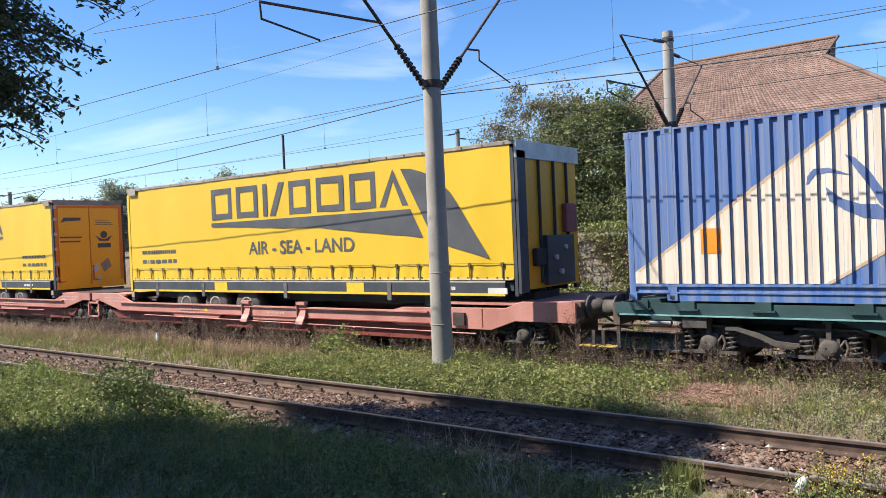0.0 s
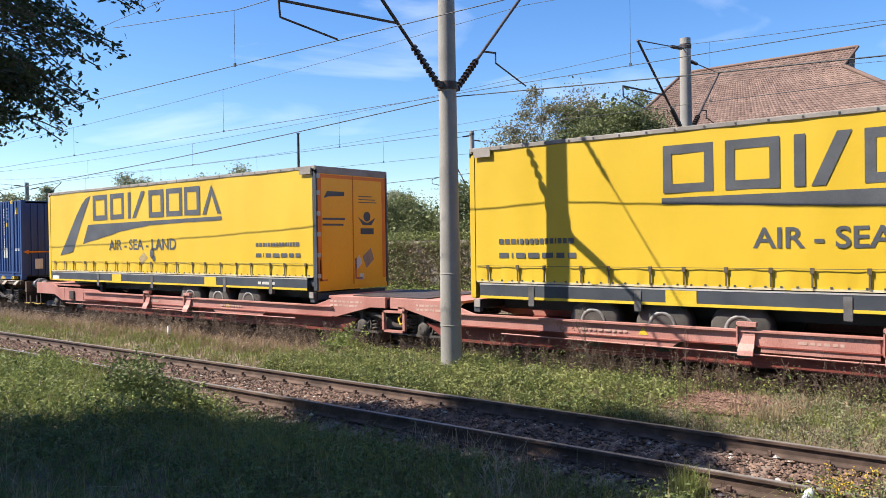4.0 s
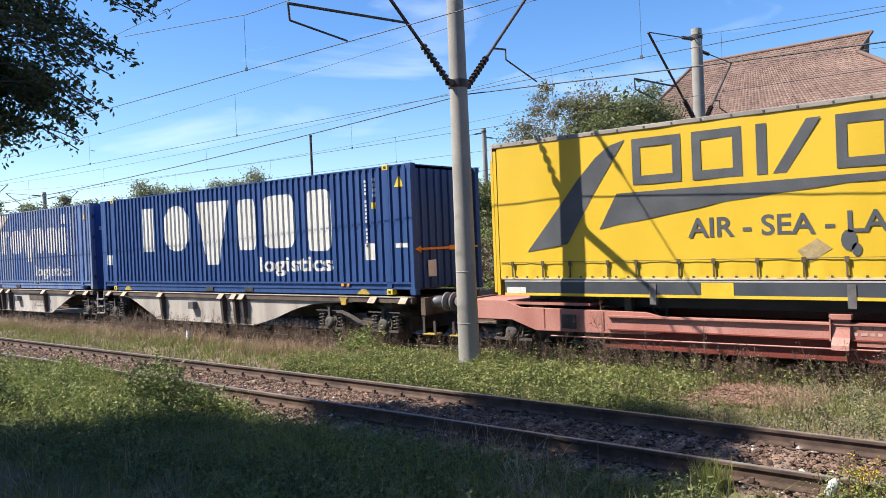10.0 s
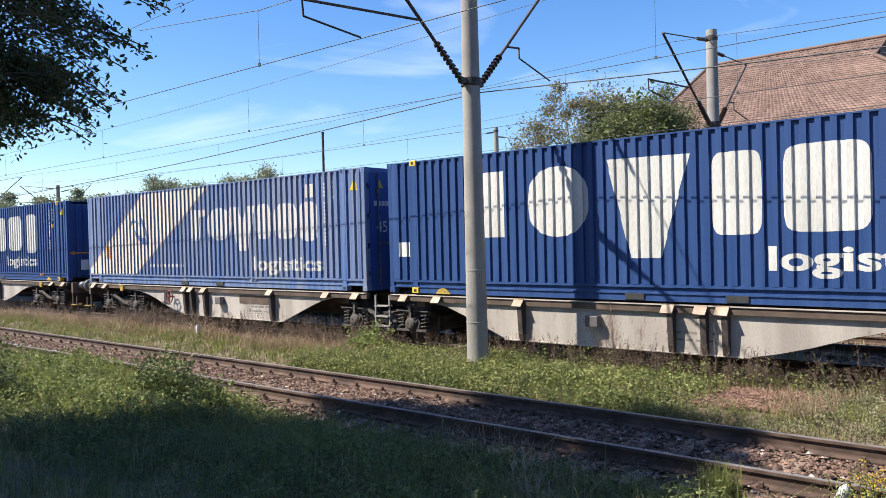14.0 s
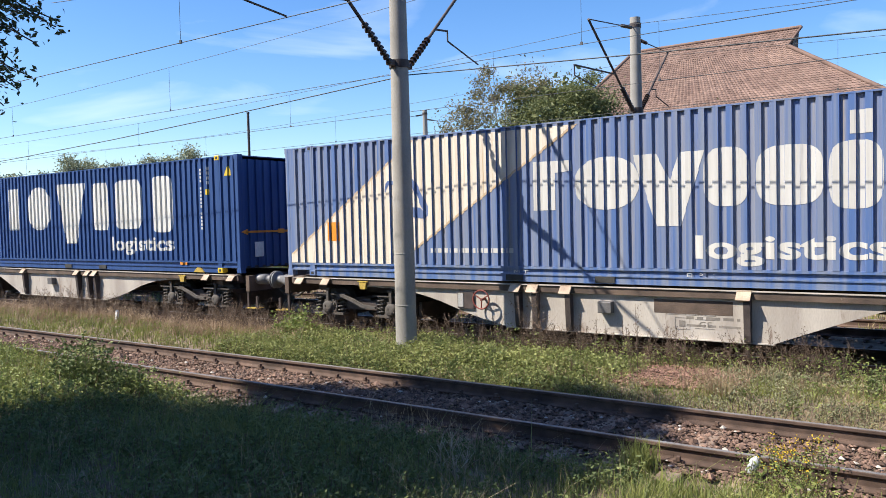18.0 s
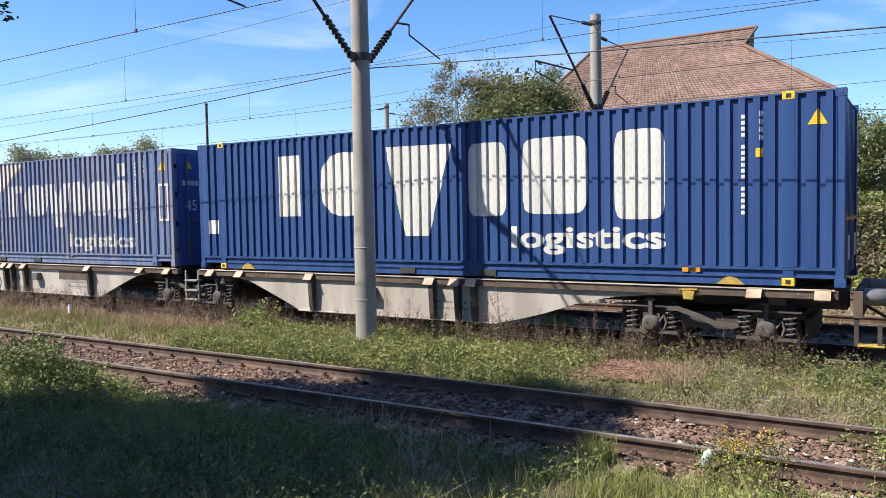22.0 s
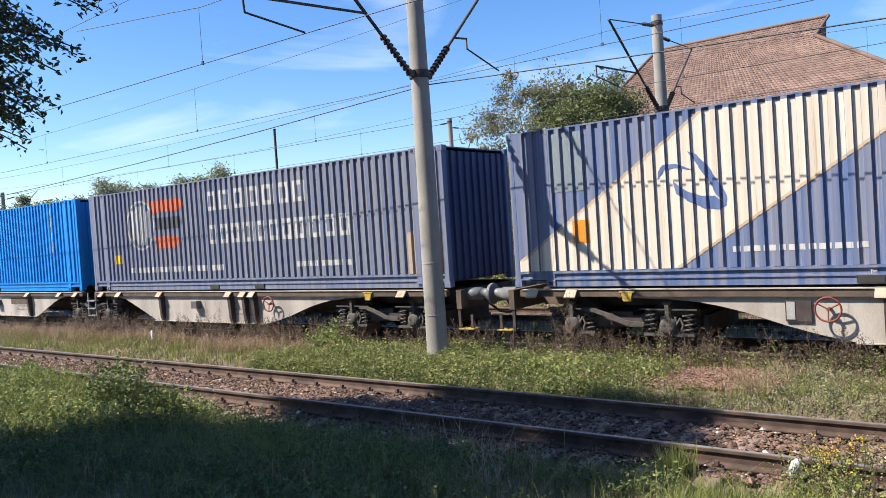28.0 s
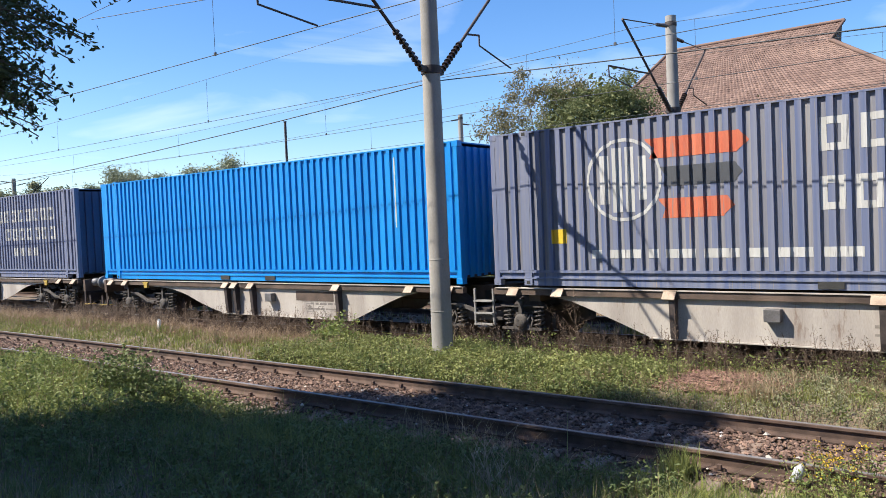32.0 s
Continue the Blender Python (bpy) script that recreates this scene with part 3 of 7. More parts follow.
def build_wall():
    """A rubble retaining wall of rough stones behind the far track."""
    w = thing("wall_stone", "low rubble-stone retaining wall overgrown with ivy", "wall", kind="structure")
    part("core", Build().box(-34, 16, 25.5, 26.1, -0.3, 2.3), M_STONE, w, "mortared core of the wall")
    r = np.random.default_rng(9)
    b, z = Build(), -0.2
    shapes = []
    for k in range(6):
        s = Build()
        lo = [(-1, -1), (0.2, -1), (1, -0.7), (1, 0.5), (0.5, 1), (-0.7, 1), (-1, 0.3)]
        s.prism([(a * 0.5 + r.uniform(-0.06, 0.06), c * 0.5 + r.uniform(-0.06, 0.06)) for a, c in lo], -0.12, 0.1)
        shapes.append(s)
    count = 0
    while z < 2.3:
        h = r.uniform(0.22, 0.36)
        x = -34.0
        while x < 16:
            wd = r.uniform(0.25, 0.6)
            s = shapes[r.integers(6)]
            m = Matrix.Translation((x + wd / 2, 25.48 + r.uniform(-0.05, 0.05), z + h / 2)) @ Matrix.Diagonal((wd * 0.95, r.uniform(0.7, 1.3), h * 0.94, 1))
            if -16 < x < 1 and z > 0.3 and count < 290:
                count += 1
                part("stone", s.mesh("stone", M_STONE), M_STONE, w, m=m)
            else:
                b.add([m @ Vector(p) for p in s.v], s.f)
            x += wd
        z += h
    part("stones", b, M_STONE, w, "rough rubble stones")["kind"] = "stuff"


build_wall()

# ---- the freight train ----
M_PINK = surf("faded_red_wagon_paint", (0.36, 0.145, 0.115), (0.5, 0.245, 0.205), 0.6, 1.2, bump=0.1, wear=(0.25, 0.1, 0.07), wear_at=0.63, stretch=(1, 1, 0.4))
M_REDDK = surf("dark_red_wagon_paint", (0.15, 0.026, 0.018), (0.22, 0.044, 0.03), 0.65, 1.5, bump=0.1, wear=(0.13, 0.06, 0.05), wear_at=0.6)
M_GREYW = surf("dusty_grey_wagon_paint", (0.3, 0.265, 0.235), (0.45, 0.41, 0.365), 0.75, 1.3, bump=0.08, grain=0.3, wear=(0.2, 0.15, 0.12), wear_at=0.6, stretch=(1.6, 1.6, 0.3))
M_RUSTBEAM = surf("rusty_sill", (0.06, 0.042, 0.034), (0.14, 0.098, 0.074), 0.85, 2.5, bump=0.25, wear=(0.26, 0.21, 0.17), wear_at=0.64)
M_TEAL = surf("teal_wagon_paint", (0.01, 0.036, 0.04), (0.028, 0.07, 0.075), 0.6, 1.4, bump=0.1, wear=(0.1, 0.09, 0.08), wear_at=0.63)
# Teal lightened as if sunlit, for the bright line along the flange; worn patches.
M_TEALLIP = surf("worn_sunlit_teal", (0.1, 0.24, 0.25), (0.2, 0.36, 0.36), 0.65, 3, bump=0.1, wear=(0.12, 0.11, 0.1), wear_at=0.62)
M_BOGIE = surf("brake_dusted_bogie", (0.05, 0.044, 0.04), (0.108, 0.095, 0.084), 0.85, 5, bump=0.3, wear=(0.06, 0.05, 0.045), wear_at=0.55)
M_BLACK = surf("black_rubber", (0.02, 0.02, 0.02), (0.04, 0.04, 0.038), 0.8, 6, bump=0.15)
M_CREAM = surf("cream_stop_paint", (0.24, 0.17, 0.12), (0.44, 0.35, 0.26), 0.7, 4, bump=0.1, wear=(0.25, 0.14, 0.09), wear_at=0.58)
M_YELPAINT = surf("yellow_paint", (0.62, 0.42, 0.02), (0.72, 0.5, 0.04), 0.55, 5, bump=0.05, wear=(0.35, 0.22, 0.05), wear_at=0.65)
M_YELDIRTY = surf("dirty_yellow_paint", (0.3, 0.2, 0.035), (0.5, 0.35, 0.06), 0.65, 7, bump=0.1, wear=(0.16, 0.1, 0.05), wear_at=0.55)
M_NAVY = surf("navy_container_paint", (0.02, 0.053, 0.165), (0.036, 0.078, 0.212), 0.45, 1.5, bump=0.03, grain=0.2, stretch=(4.0, 4.0, 0.08), wear=(0.04, 0.075, 0.17), wear_at=0.64, spec=0.25)
M_FADED = surf("faded_blue_container_paint", (0.05, 0.13, 0.36), (0.14, 0.195, 0.34), 0.6, 1.7, bump=0.04, stretch=(5.0, 5.0, 0.08), wear=(0.22, 0.205, 0.21), wear_at=0.57, grain=0.2, ramp=0.11)
M_FADED_GREY = surf("greyed_blue_container_paint", (0.07, 0.12, 0.26), (0.19, 0.2, 0.27), 0.6, 1.7, bump=0.04, stretch=(5.0, 5.0, 0.08), wear=(0.22, 0.205, 0.21), wear_at=0.6, grain=0.2, ramp=0.13)
M_FADED_MID = surf("dulled_blue_container_paint", (0.06, 0.125, 0.31), (0.17, 0.205, 0.295), 0.6, 1.7, bump=0.04, stretch=(5.0, 5.0, 0.08), wear=(0.21, 0.205, 0.22), wear_at=0.6, grain=0.2, ramp=0.13)
M_FADED_IN = surf("dusty_blue_recess_paint", (0.09, 0.145, 0.31), (0.22, 0.235, 0.29), 0.65, 1.7, bump=0.04, stretch=(5.0, 5.0, 0.08), wear=(0.28, 0.255, 0.24), wear_at=0.57, grain=0.2, ramp=0.12)
M_GREYC_IN = surf("dusty_grey_recess_paint", (0.13, 0.14, 0.18), (0.24, 0.235, 0.245), 0.75, 1.6, bump=0.04, stretch=(5.0, 5.0, 0.08), wear=(0.3, 0.24, 0.19), wear_at=0.6, grain=0.2, ramp=0.14)
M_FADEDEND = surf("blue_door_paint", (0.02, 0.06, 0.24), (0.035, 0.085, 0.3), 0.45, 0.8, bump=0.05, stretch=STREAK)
M_GREYC = surf("weathered_grey_blue_container", (0.095, 0.125, 0.23), (0.18, 0.195, 0.26), 0.7, 1.6, bump=0.04, stretch=(5.0, 5.0, 0.08), wear=(0.26, 0.215, 0.175), wear_at=0.58, grain=0.2, ramp=0.12)
# Side colour darkened for the end walls: their shade is in the tone.
M_GREYEND = surf("shaded_grey_blue_end", (0.035, 0.045, 0.10), (0.055, 0.07, 0.14), 0.55, 0.8, bump=0.08, stretch=STREAK)
M_BRIGHT = surf("bright_blue_container_paint", (0.0, 0.195, 0.56), (0.005, 0.25, 0.66), 0.4, 1.2, grain=0.2, bump=0.03, stretch=STREAK)
M_REPAIR = surf("greenish_repair_paint", (0.16, 0.2, 0.24), (0.22, 0.26, 0.29), 0.7, 1.0, bump=0.06, stretch=STREAK)
M_RUST = surf("rust_patch", (0.27, 0.19, 0.135), (0.42, 0.32, 0.235), 0.85, 2, bump=0.2, stretch=STREAK)
M_OFFWHITE = surf("weathered_white_band", (0.54, 0.47, 0.38), (0.68, 0.62, 0.53), 0.65, 1.6, bump=0.02, stretch=(5.0, 5.0, 0.08), wear=(0.45, 0.33, 0.22), wear_at=0.58, grain=0.12, ramp=0.14)
M_SANDEDGE = surf("sandy_orange_paint", (0.42, 0.31, 0.2), (0.58, 0.44, 0.3), 0.65, 2, bump=0.05, stretch=STREAK)
M_LETTER = surf("white_lettering", (0.5, 0.5, 0.475), (0.63, 0.63, 0.605), 0.55, 1.5, bump=0.03, stretch=STREAK)
M_LETTER_OLD = surf("worn_white_lettering", (0.44, 0.43, 0.41), (0.6, 0.59, 0.56), 0.65, 1.8, bump=0.03, grain=0.2, stretch=(4.0, 4.0, 0.1), wear=(0.34, 0.33, 0.34), wear_at=0.6)
M_FAINT = surf("faint_white_lettering", (0.36, 0.36, 0.345), (0.55, 0.55, 0.53), 0.65, 1.8, bump=0.03, grain=0.2, stretch=(4.0, 4.0, 0.2), wear=(0.16, 0.16, 0.18), wear_at=0.56)
M_DRAWN = surf("worn_blue_drawing", (0.05, 0.1, 0.27), (0.13, 0.18, 0.32), 0.6, 1.8, bump=0.02, grain=0.2, stretch=(4.0, 4.0, 0.2))
M_WORNPINK = surf("worn_pale_stencil", (0.42, 0.26, 0.21), (0.56, 0.39, 0.33), 0.65, 6, bump=0.02)
M_ORANGE = surf("orange_paint", (0.62, 0.2, 0.01), (0.72, 0.27, 0.02), 0.5, 2, bump=0.03)
M_ORANGERED = surf("orange_red_band", (0.46, 0.10, 0.05), (0.6, 0.18, 0.09), 0.6, 1.8, bump=0.03, stretch=(4.0, 4.0, 0.2), wear=(0.3, 0.17, 0.14), wear_at=0.56)
M_CURTAIN = surf("yellow_curtain", (0.6, 0.395, 0.022), (0.68, 0.455, 0.034), 0.42, 0.8, bump=0.04, fine=200, stretch=(1, 1, 0.5))
M_INK = surf("dark_grey_print", (0.06, 0.065, 0.075), (0.09, 0.095, 0.105), 0.5, 2, bump=0.02)
M_STENCIL = surf("worn_grey_stencil", (0.15, 0.135, 0.12), (0.24, 0.215, 0.19), 0.7, 8, bump=0.02)
M_GUARD = surf("dark_side_guard", (0.035, 0.042, 0.055), (0.06, 0.068, 0.08), 0.55, 2, bump=0.05)
M_ALU = surf("dull_aluminium", (0.42, 0.41, 0.4), (0.55, 0.54, 0.52), 0.5, 3, metal=0.4, bump=0.08)
M_TANK = surf("grey_buffer_paint", (0.11, 0.112, 0.12), (0.2, 0.2, 0.205), 0.5, 4, bump=0.05, wear=(0.15, 0.13, 0.12), wear_at=0.62)

WC = 2.5      # container width
HC = 2.9


def corrugation(L, x0, x1, pitch, depth):
    """Break points (x, inset) of a trapezoid wall between x0 and x1."""
    n = max(1, round((x1 - x0) / pitch))
    p = (x1 - x0) / n
    pts = []
    for i in range(n):
        a = x0 + i * p
        pts += [(a, 0.0), (a + 0.44 * p, 0.0), (a + 0.48 * p, depth), (a + 0.95 * p, depth)]
    return pts + [(x1, 0.0)]


def wall_folds(L, depth):
    """Break points (x, inset) of a 45-foot side wall: narrow folds, with flat strips behind the two lifting posts."""
    e = 0.76
    out = [(0.1, 0.0)]
    for f in [0.315, 0.535] + [0.885 + 0.2155 * k for k in range(55)]:
        if 0.6 < f < 0.9:
            out += [(e - 0.08, 0.0), (e - 0.079, -0.003), (e + 0.079, -0.003), (e + 0.08, 0.0)]
        out += [(f - 0.004, 0.0), (f + 0.005, depth), (f + 0.106, depth), (f + 0.117, 0.0)]
    out += [(12.734, 0.0), (12.743, depth), (12.82, depth), (12.83, 0.0)]
    out += [(L - e - 0.08, 0.0), (L - e - 0.079, -0.003), (L - e + 0.079, -0.003), (L - e + 0.08, 0.0)]
    for f, g in ((L - 0.63, L - 0.52), (L - 0.37, L - 0.26), (L - 0.16, L - 0.12)):
        out += [(f - 0.004, 0.0), (f + 0.005, depth), (g - 0.005, depth), (g + 0.006, 0.0)]
    return out + [(L - 0.1, 0.0)]


def sheet_along(pts, y, sign, z0, z1, t=0.03):
    """The corrugated sheet as a closed solid; sign -1 faces the near side."""
    b = Build()
    n = len(pts)
    for k, dy in ((0, 0.0), (1, t)):
        for z in (z0, z1):
            b.v += [(x, y - sign * (d + dy), z) for x, d in pts]
    f = []
    for i in range(n - 1):
        f += [(i, i + 1, n + i + 1, n + i), (2 * n + i, 3 * n + i, 3 * n + i + 1, 2 * n + i + 1), (i, 2 * n + i, 2 * n + i + 1, i + 1), (n + i, n + i + 1, 3 * n + i + 1, 3 * n + i)]
    f += [(0, n, 3 * n, 2 * n), (n - 1, 3 * n - 1, 4 * n - 1, 2 * n - 1)]
    b.f, b.s = f, [False] * len(f)
    return b


def conform(me, pts, y, lift=0.004, bare=None):
    """Cuts a flat drawing in the plane of a wall along the wall's folds and lays it on them."""
    bm = bmesh.new()
    bm.from_mesh(me)
    lo, hi = min(v.co.x for v in bm.verts), max(v.co.x for v in bm.verts)
    for a, d in pts:
        if lo < a < hi:
            bmesh.ops.bisect_plane(bm, geom=bm.verts[:] + bm.edges[:] + bm.faces[:], plane_co=(a, 0, 0), plane_no=(1, 0, 0), dist=1e-5)
    xs, ds = [a for a, b in pts], [b for a, b in pts]
    for v in bm.verts:
        v.co.y = y + float(np.interp(v.co.x, xs, ds)) - lift
    if bare:
        # the worn print has gone from the steep flanks of the folds
        me.materials.append(bare)
        for f in bm.faces:
            if max(v.co.y for v in f.verts) - min(v.co.y for v in f.verts) > 0.025:
                f.material_index = 1
    bm.to_mesh(me)
    bm.free()
    return me


def poly(name, loops, mat):
    """Flat shapes in (x, z); each loop is convex or star-shaped round its mean."""
    b = Build()
    for lp in loops:
        b.add([(x, 0, z) for x, z in lp], [tuple(range(len(lp)))])
    me = bpy.data.meshes.new(name)
    me.from_pydata(b.v, [], b.f)
    me.materials.append(mat)
    bm = bmesh.new()
    bm.from_mesh(me)
    bmesh.ops.remove_doubles(bm, verts=bm.verts, dist=0.001)
    bm.to_mesh(me)
    bm.free()
    return me


def ring_loops(cx, cz, rx, rz, wx, wz, n=28, e=1.0, a0=0.0, a1=2 * math.pi):
    """A ring as quads; e > 1 squares it off."""
    def at(k, s, t):
        c, q = math.cos(k), math.sin(k)
        return (cx + s * math.copysign(abs(c) ** (1 / e), c), cz + t * math.copysign(abs(q) ** (1 / e), q))
    out = []
    for i in range(n):
        k0, k1 = a0 + (a1 - a0) * i / n, a0 + (a1 - a0) * (i + 1) / n
        out.append([at(k0, rx, rz), at(k1, rx, rz), at(k1, rx - wx, rz - wz), at(k0, rx - wx, rz - wz)])
    return out


def disc(cx, cz, rx, rz, n=24, e=1.0):
    def at(k):
        c, q = math.cos(k), math.sin(k)
        return (cx + rx * math.copysign(abs(c) ** (1 / e), c), cz + rz * math.copysign(abs(q) ** (1 / e), q))
    return [at(2 * math.pi * i / n) for i in range(n)]


def rect(x0, x1, z0, z1):
    return [(x0, z0), (x1, z0), (x1, z1), (x0, z1)]


def words(text, x, z, h, mat, width=None, bold=0.0):
    """Lettering in the built-in font, flat in (x, z), cap height h, starting at x on the baseline z."""
    cu = bpy.data.curves.new("lettering", "FONT")
    cu.body, cu.size, cu.offset = text, 1.0, bold
    cu.resolution_u = 4
    ob = bpy.data.objects.new("lettering", cu)
    scene.collection.objects.link(ob)
    me = bpy.data.meshes.new_from_object(ob.evaluated_get(bpy.context.evaluated_depsgraph_get()))
    bpy.data.objects.remove(ob)
    co = np.array([v.co[:] for v in me.vertices])
    k = h / 0.69
    kx = width / (co[:, 0].max() - co[:, 0].min()) if width else k
    x0 = co[:, 0].min()
    for v in me.vertices:
        v.co = (x + (v.co.x - x0) * kx, 0, z + v.co.y * k)
    me.materials.clear()
    me.materials.append(mat)
    return me


def letters(me, mat, parent, label):
    """The letters of a word as parts of their own."""
    bm = bmesh.new()
    bm.from_mesh(me)
    bm.verts.ensure_lookup_table()
    seen = set()
    for v in bm.verts:
        if v.index in seen:
            continue
        group, todo = {v.index}, [v]
        while todo:
            for e in todo.pop().link_edges:
                for q in e.verts:
                    if q.index not in group:
                        group.add(q.index)
                        todo.append(q)
        seen |= group
        order = {k: i for i, k in enumerate(sorted(group))}
        sub = bpy.data.meshes.new("letter")
        sub.from_pydata([bm.verts[k].co[:] for k in sorted(group)], [], [tuple(order[w.index] for w in f.verts) for f in bm.faces if f.verts[0].index in group])
        sub.materials.append(mat)
        part("letter", sub, mat, parent, label)
    bm.free()


def bars(x, z, h, widths, gap, mat):
    """Unreadable or private writing as a row of plain bars."""
    out = []
    for w in widths:
        out.append(rect(x, x + w, z, z + h))
        x += w + gap
    return poly("lettering", out, mat)




def container(x0, L, paint, end_paint, label, doors=False, depth=0.038, yellow=True, recess=None, bare=None):
    """A 45-foot container: corrugated walls, posts at 40 feet, rails, castings and either doors or a blank end."""
    c = thing("shipping_container", label, "container", pose(x0, YT, 1.16), group="containers on the freight train")
    TRAIN.append((c, x0, 1.16))
    y, e = -WC / 2, 0.76
    pts = wall_folds(L, depth)
    for s in (-1, 1):
        wall = part("side_wall", sheet_along(pts, s * -y, s, 0.28, HC - 0.03), paint, c, "corrugated steel side")
        if recess:
            wall.data.materials.append(recess)
            for i in range(len(pts) - 1):
                if pts[i][1] > 0.02 and pts[i + 1][1] > 0.02:
                    wall.data.polygons[4 * i].material_index = 1
    for s in (-1, 1):
        def strip(x0_, x1_, d0, d1, z0_, z1_):
            return Build().box(x0_, x1_, min(s * (WC / 2 - d0), s * (WC / 2 - d1)), max(s * (WC / 2 - d0), s * (WC / 2 - d1)), z0_, z1_)
        rail = part("bottom_rail", strip(0.12, L - 0.12, 0.06, 0.0, 0.24, 0.285), paint, c, "long bottom side rail")
        part("rail_web", strip(0.12, L - 0.12, 0.09, 0.035, 0.14, 0.24), paint, rail)
        part("rail_lip", strip(0.12, L - 0.12, 0.06, 0.0, 0.125, 0.15), paint, rail)
        part("floor_beam", strip(e + 0.1, L - e - 0.1, 0.1, 0.02, 0.0, 0.125), paint, rail)
        part("top_rail", Build().box(0.1, L - 0.1, min(s * (WC / 2 - 0.05), s * (WC / 2 + 0.002)), max(s * (WC / 2 - 0.05), s * (WC / 2 + 0.002)), HC - 0.032, HC - 0.005), paint, c)
        if s < 0:
            for fx in (L / 2 - 1.05, L / 2 + 0.75):
                part("forklift_pocket", Build().box(fx, fx + 0.36, y - 0.003, y + 0.02, 0.02, 0.13), M_BLACK, rail, "dark pocket opening")
    for xx in (0.06, L - 0.06):
        for s in (-1, 1):
            p = part("corner_post", Build().box(xx - 0.06, xx + 0.06, s * (WC / 2 - 0.075) - 0.075, s * (WC / 2 - 0.075) + 0.075, 0.1, HC - 0.1), paint, c, bevel=0.012)
            for z in (0.0, HC - 0.118):
                q = part("corner_casting", Build().box(xx - 0.075, xx + 0.075, s * (WC / 2 - 0.076) - 0.08, s * (WC / 2 - 0.076) + 0.08, z, z + 0.12).box(xx - 0.03, xx + 0.03, s * (WC / 2 + 0.004) - 0.003, s * (WC / 2 + 0.004) + 0.003, z + 0.03, z + 0.09), paint, p, bevel=0.008)
    for xx in (e, L - e):
        for s in (-1, 1):
            p = part("lifting_post", Build().box(xx - 0.075, xx + 0.075, s * (WC / 2 - 0.05) - 0.046, s * (WC / 2 - 0.05) + 0.046, 0.1, HC - 0.1), paint, c)
            for z in (0.0, HC - 0.105):
                part("casting", Build().box(xx - 0.09, xx + 0.09, s * (WC / 2 - 0.076) - 0.082, s * (WC / 2 - 0.076) + 0.082, z, z + 0.12), M_YELPAINT if yellow else paint, p, "yellow lifting casting" if yellow else "", bevel=0.008)
                part("casting_hole", Build().box(xx - 0.035, xx + 0.035, s * (WC / 2 + 0.006) - 0.004, s * (WC / 2 + 0.006) + 0.004, z + 0.03, z + 0.09), M_BLACK, p)
    part("roof", Build().box(0.05, L - 0.05, -WC / 2 + 0.06, WC / 2 - 0.06, HC - 0.04, HC - 0.015), paint, c)
    part("floor", Build().box(0.05, L - 0.05, -WC / 2 + 0.12, WC / 2 - 0.12, 0.1, 0.16), M_BLACK, c)
    ends = [(yy, d) for yy, d in corrugation(WC, -WC / 2 + 0.12, WC / 2 - 0.12, 0.25, 0.045)]

    def end_sheet(xe, sgn):
        s = sheet_along(ends, 0.0, -1, 0.12, HC - 0.1)
        s.v = [(xe - sgn * p[1], p[0], p[2]) for p in s.v]
        return s
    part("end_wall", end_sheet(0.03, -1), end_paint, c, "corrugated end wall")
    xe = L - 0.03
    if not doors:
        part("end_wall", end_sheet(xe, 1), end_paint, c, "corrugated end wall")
    else:
        for k, (a, b2) in enumerate(((-WC / 2 + 0.13, -0.005), (0.005, WC / 2 - 0.13))):
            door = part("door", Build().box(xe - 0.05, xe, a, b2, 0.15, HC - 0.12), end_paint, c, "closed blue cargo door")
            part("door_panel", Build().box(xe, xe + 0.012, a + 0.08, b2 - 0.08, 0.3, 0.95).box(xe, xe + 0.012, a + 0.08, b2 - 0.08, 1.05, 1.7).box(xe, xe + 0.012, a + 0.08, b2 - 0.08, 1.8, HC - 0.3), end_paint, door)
            for u in (0.28, 0.72):
                yy = a + (b2 - a) * u
                part("lock_rod", Build().tube((xe + 0.045, yy, 0.13), (xe + 0.045, yy, HC - 0.12), 0.017, n=8).box(xe, xe + 0.06, yy - 0.05, yy + 0.05, 0.4, 0.5).box(xe, xe + 0.06, yy - 0.05, yy + 0.05, 2.3, 2.4), M_STEEL, door, "galvanised lock rod")
                part("door_handle", Build().box(xe + 0.05, xe + 0.075, yy - 0.02, yy + 0.34, 1.1, 1.14), M_STEEL, door)
            for z in (0.35, 1.0, 1.7, 2.4):
                yy = a if k == 0 else b2
                part("hinge", Build().box(xe - 0.02, xe + 0.03, yy - 0.06, yy + 0.06, z, z + 0.12), end_paint, door)
        part("header", Build().box(xe - 0.06, xe + 0.02, -WC / 2 + 0.13, WC / 2 - 0.13, HC - 0.12, HC), end_paint, c)
        part("sill", Build().box(xe - 0.06, xe + 0.02, -WC / 2 + 0.13, WC / 2 - 0.13, 0.0, 0.15), end_paint, c)
        m = words("45", 0, 0, 0.26, M_LETTER)
        for v in m.vertices:
            v.co = (xe + 0.015, -WC / 2 + 0.4 + v.co.x, 1.38 + v.co.z)
        part("lettering", m, M_LETTER, c, "white number on the door")
        bb = bars(0, 0, 0.12, (0.1, 0.1, 0.1, 0.1), 0.03, M_LETTER)
        for v in bb.vertices:
            v.co = (xe + 0.015, -WC / 2 + 0.32 + v.co.x, 2.0 + v.co.z)
        part("lettering", bb, M_LETTER, c, "small white mark on the door")
        tri = poly("sign", [[(0, 0), (0.22, 0), (0.11, 0.2)]], M_YELPAINT)
        for v in tri.vertices:
            v.co = (xe + 0.015, -WC / 2 + 0.42 + v.co.x, 2.42 + v.co.z)
        part("warning_sign", tri, M_YELPAINT, c, "yellow warning triangle")
    c_pts = pts

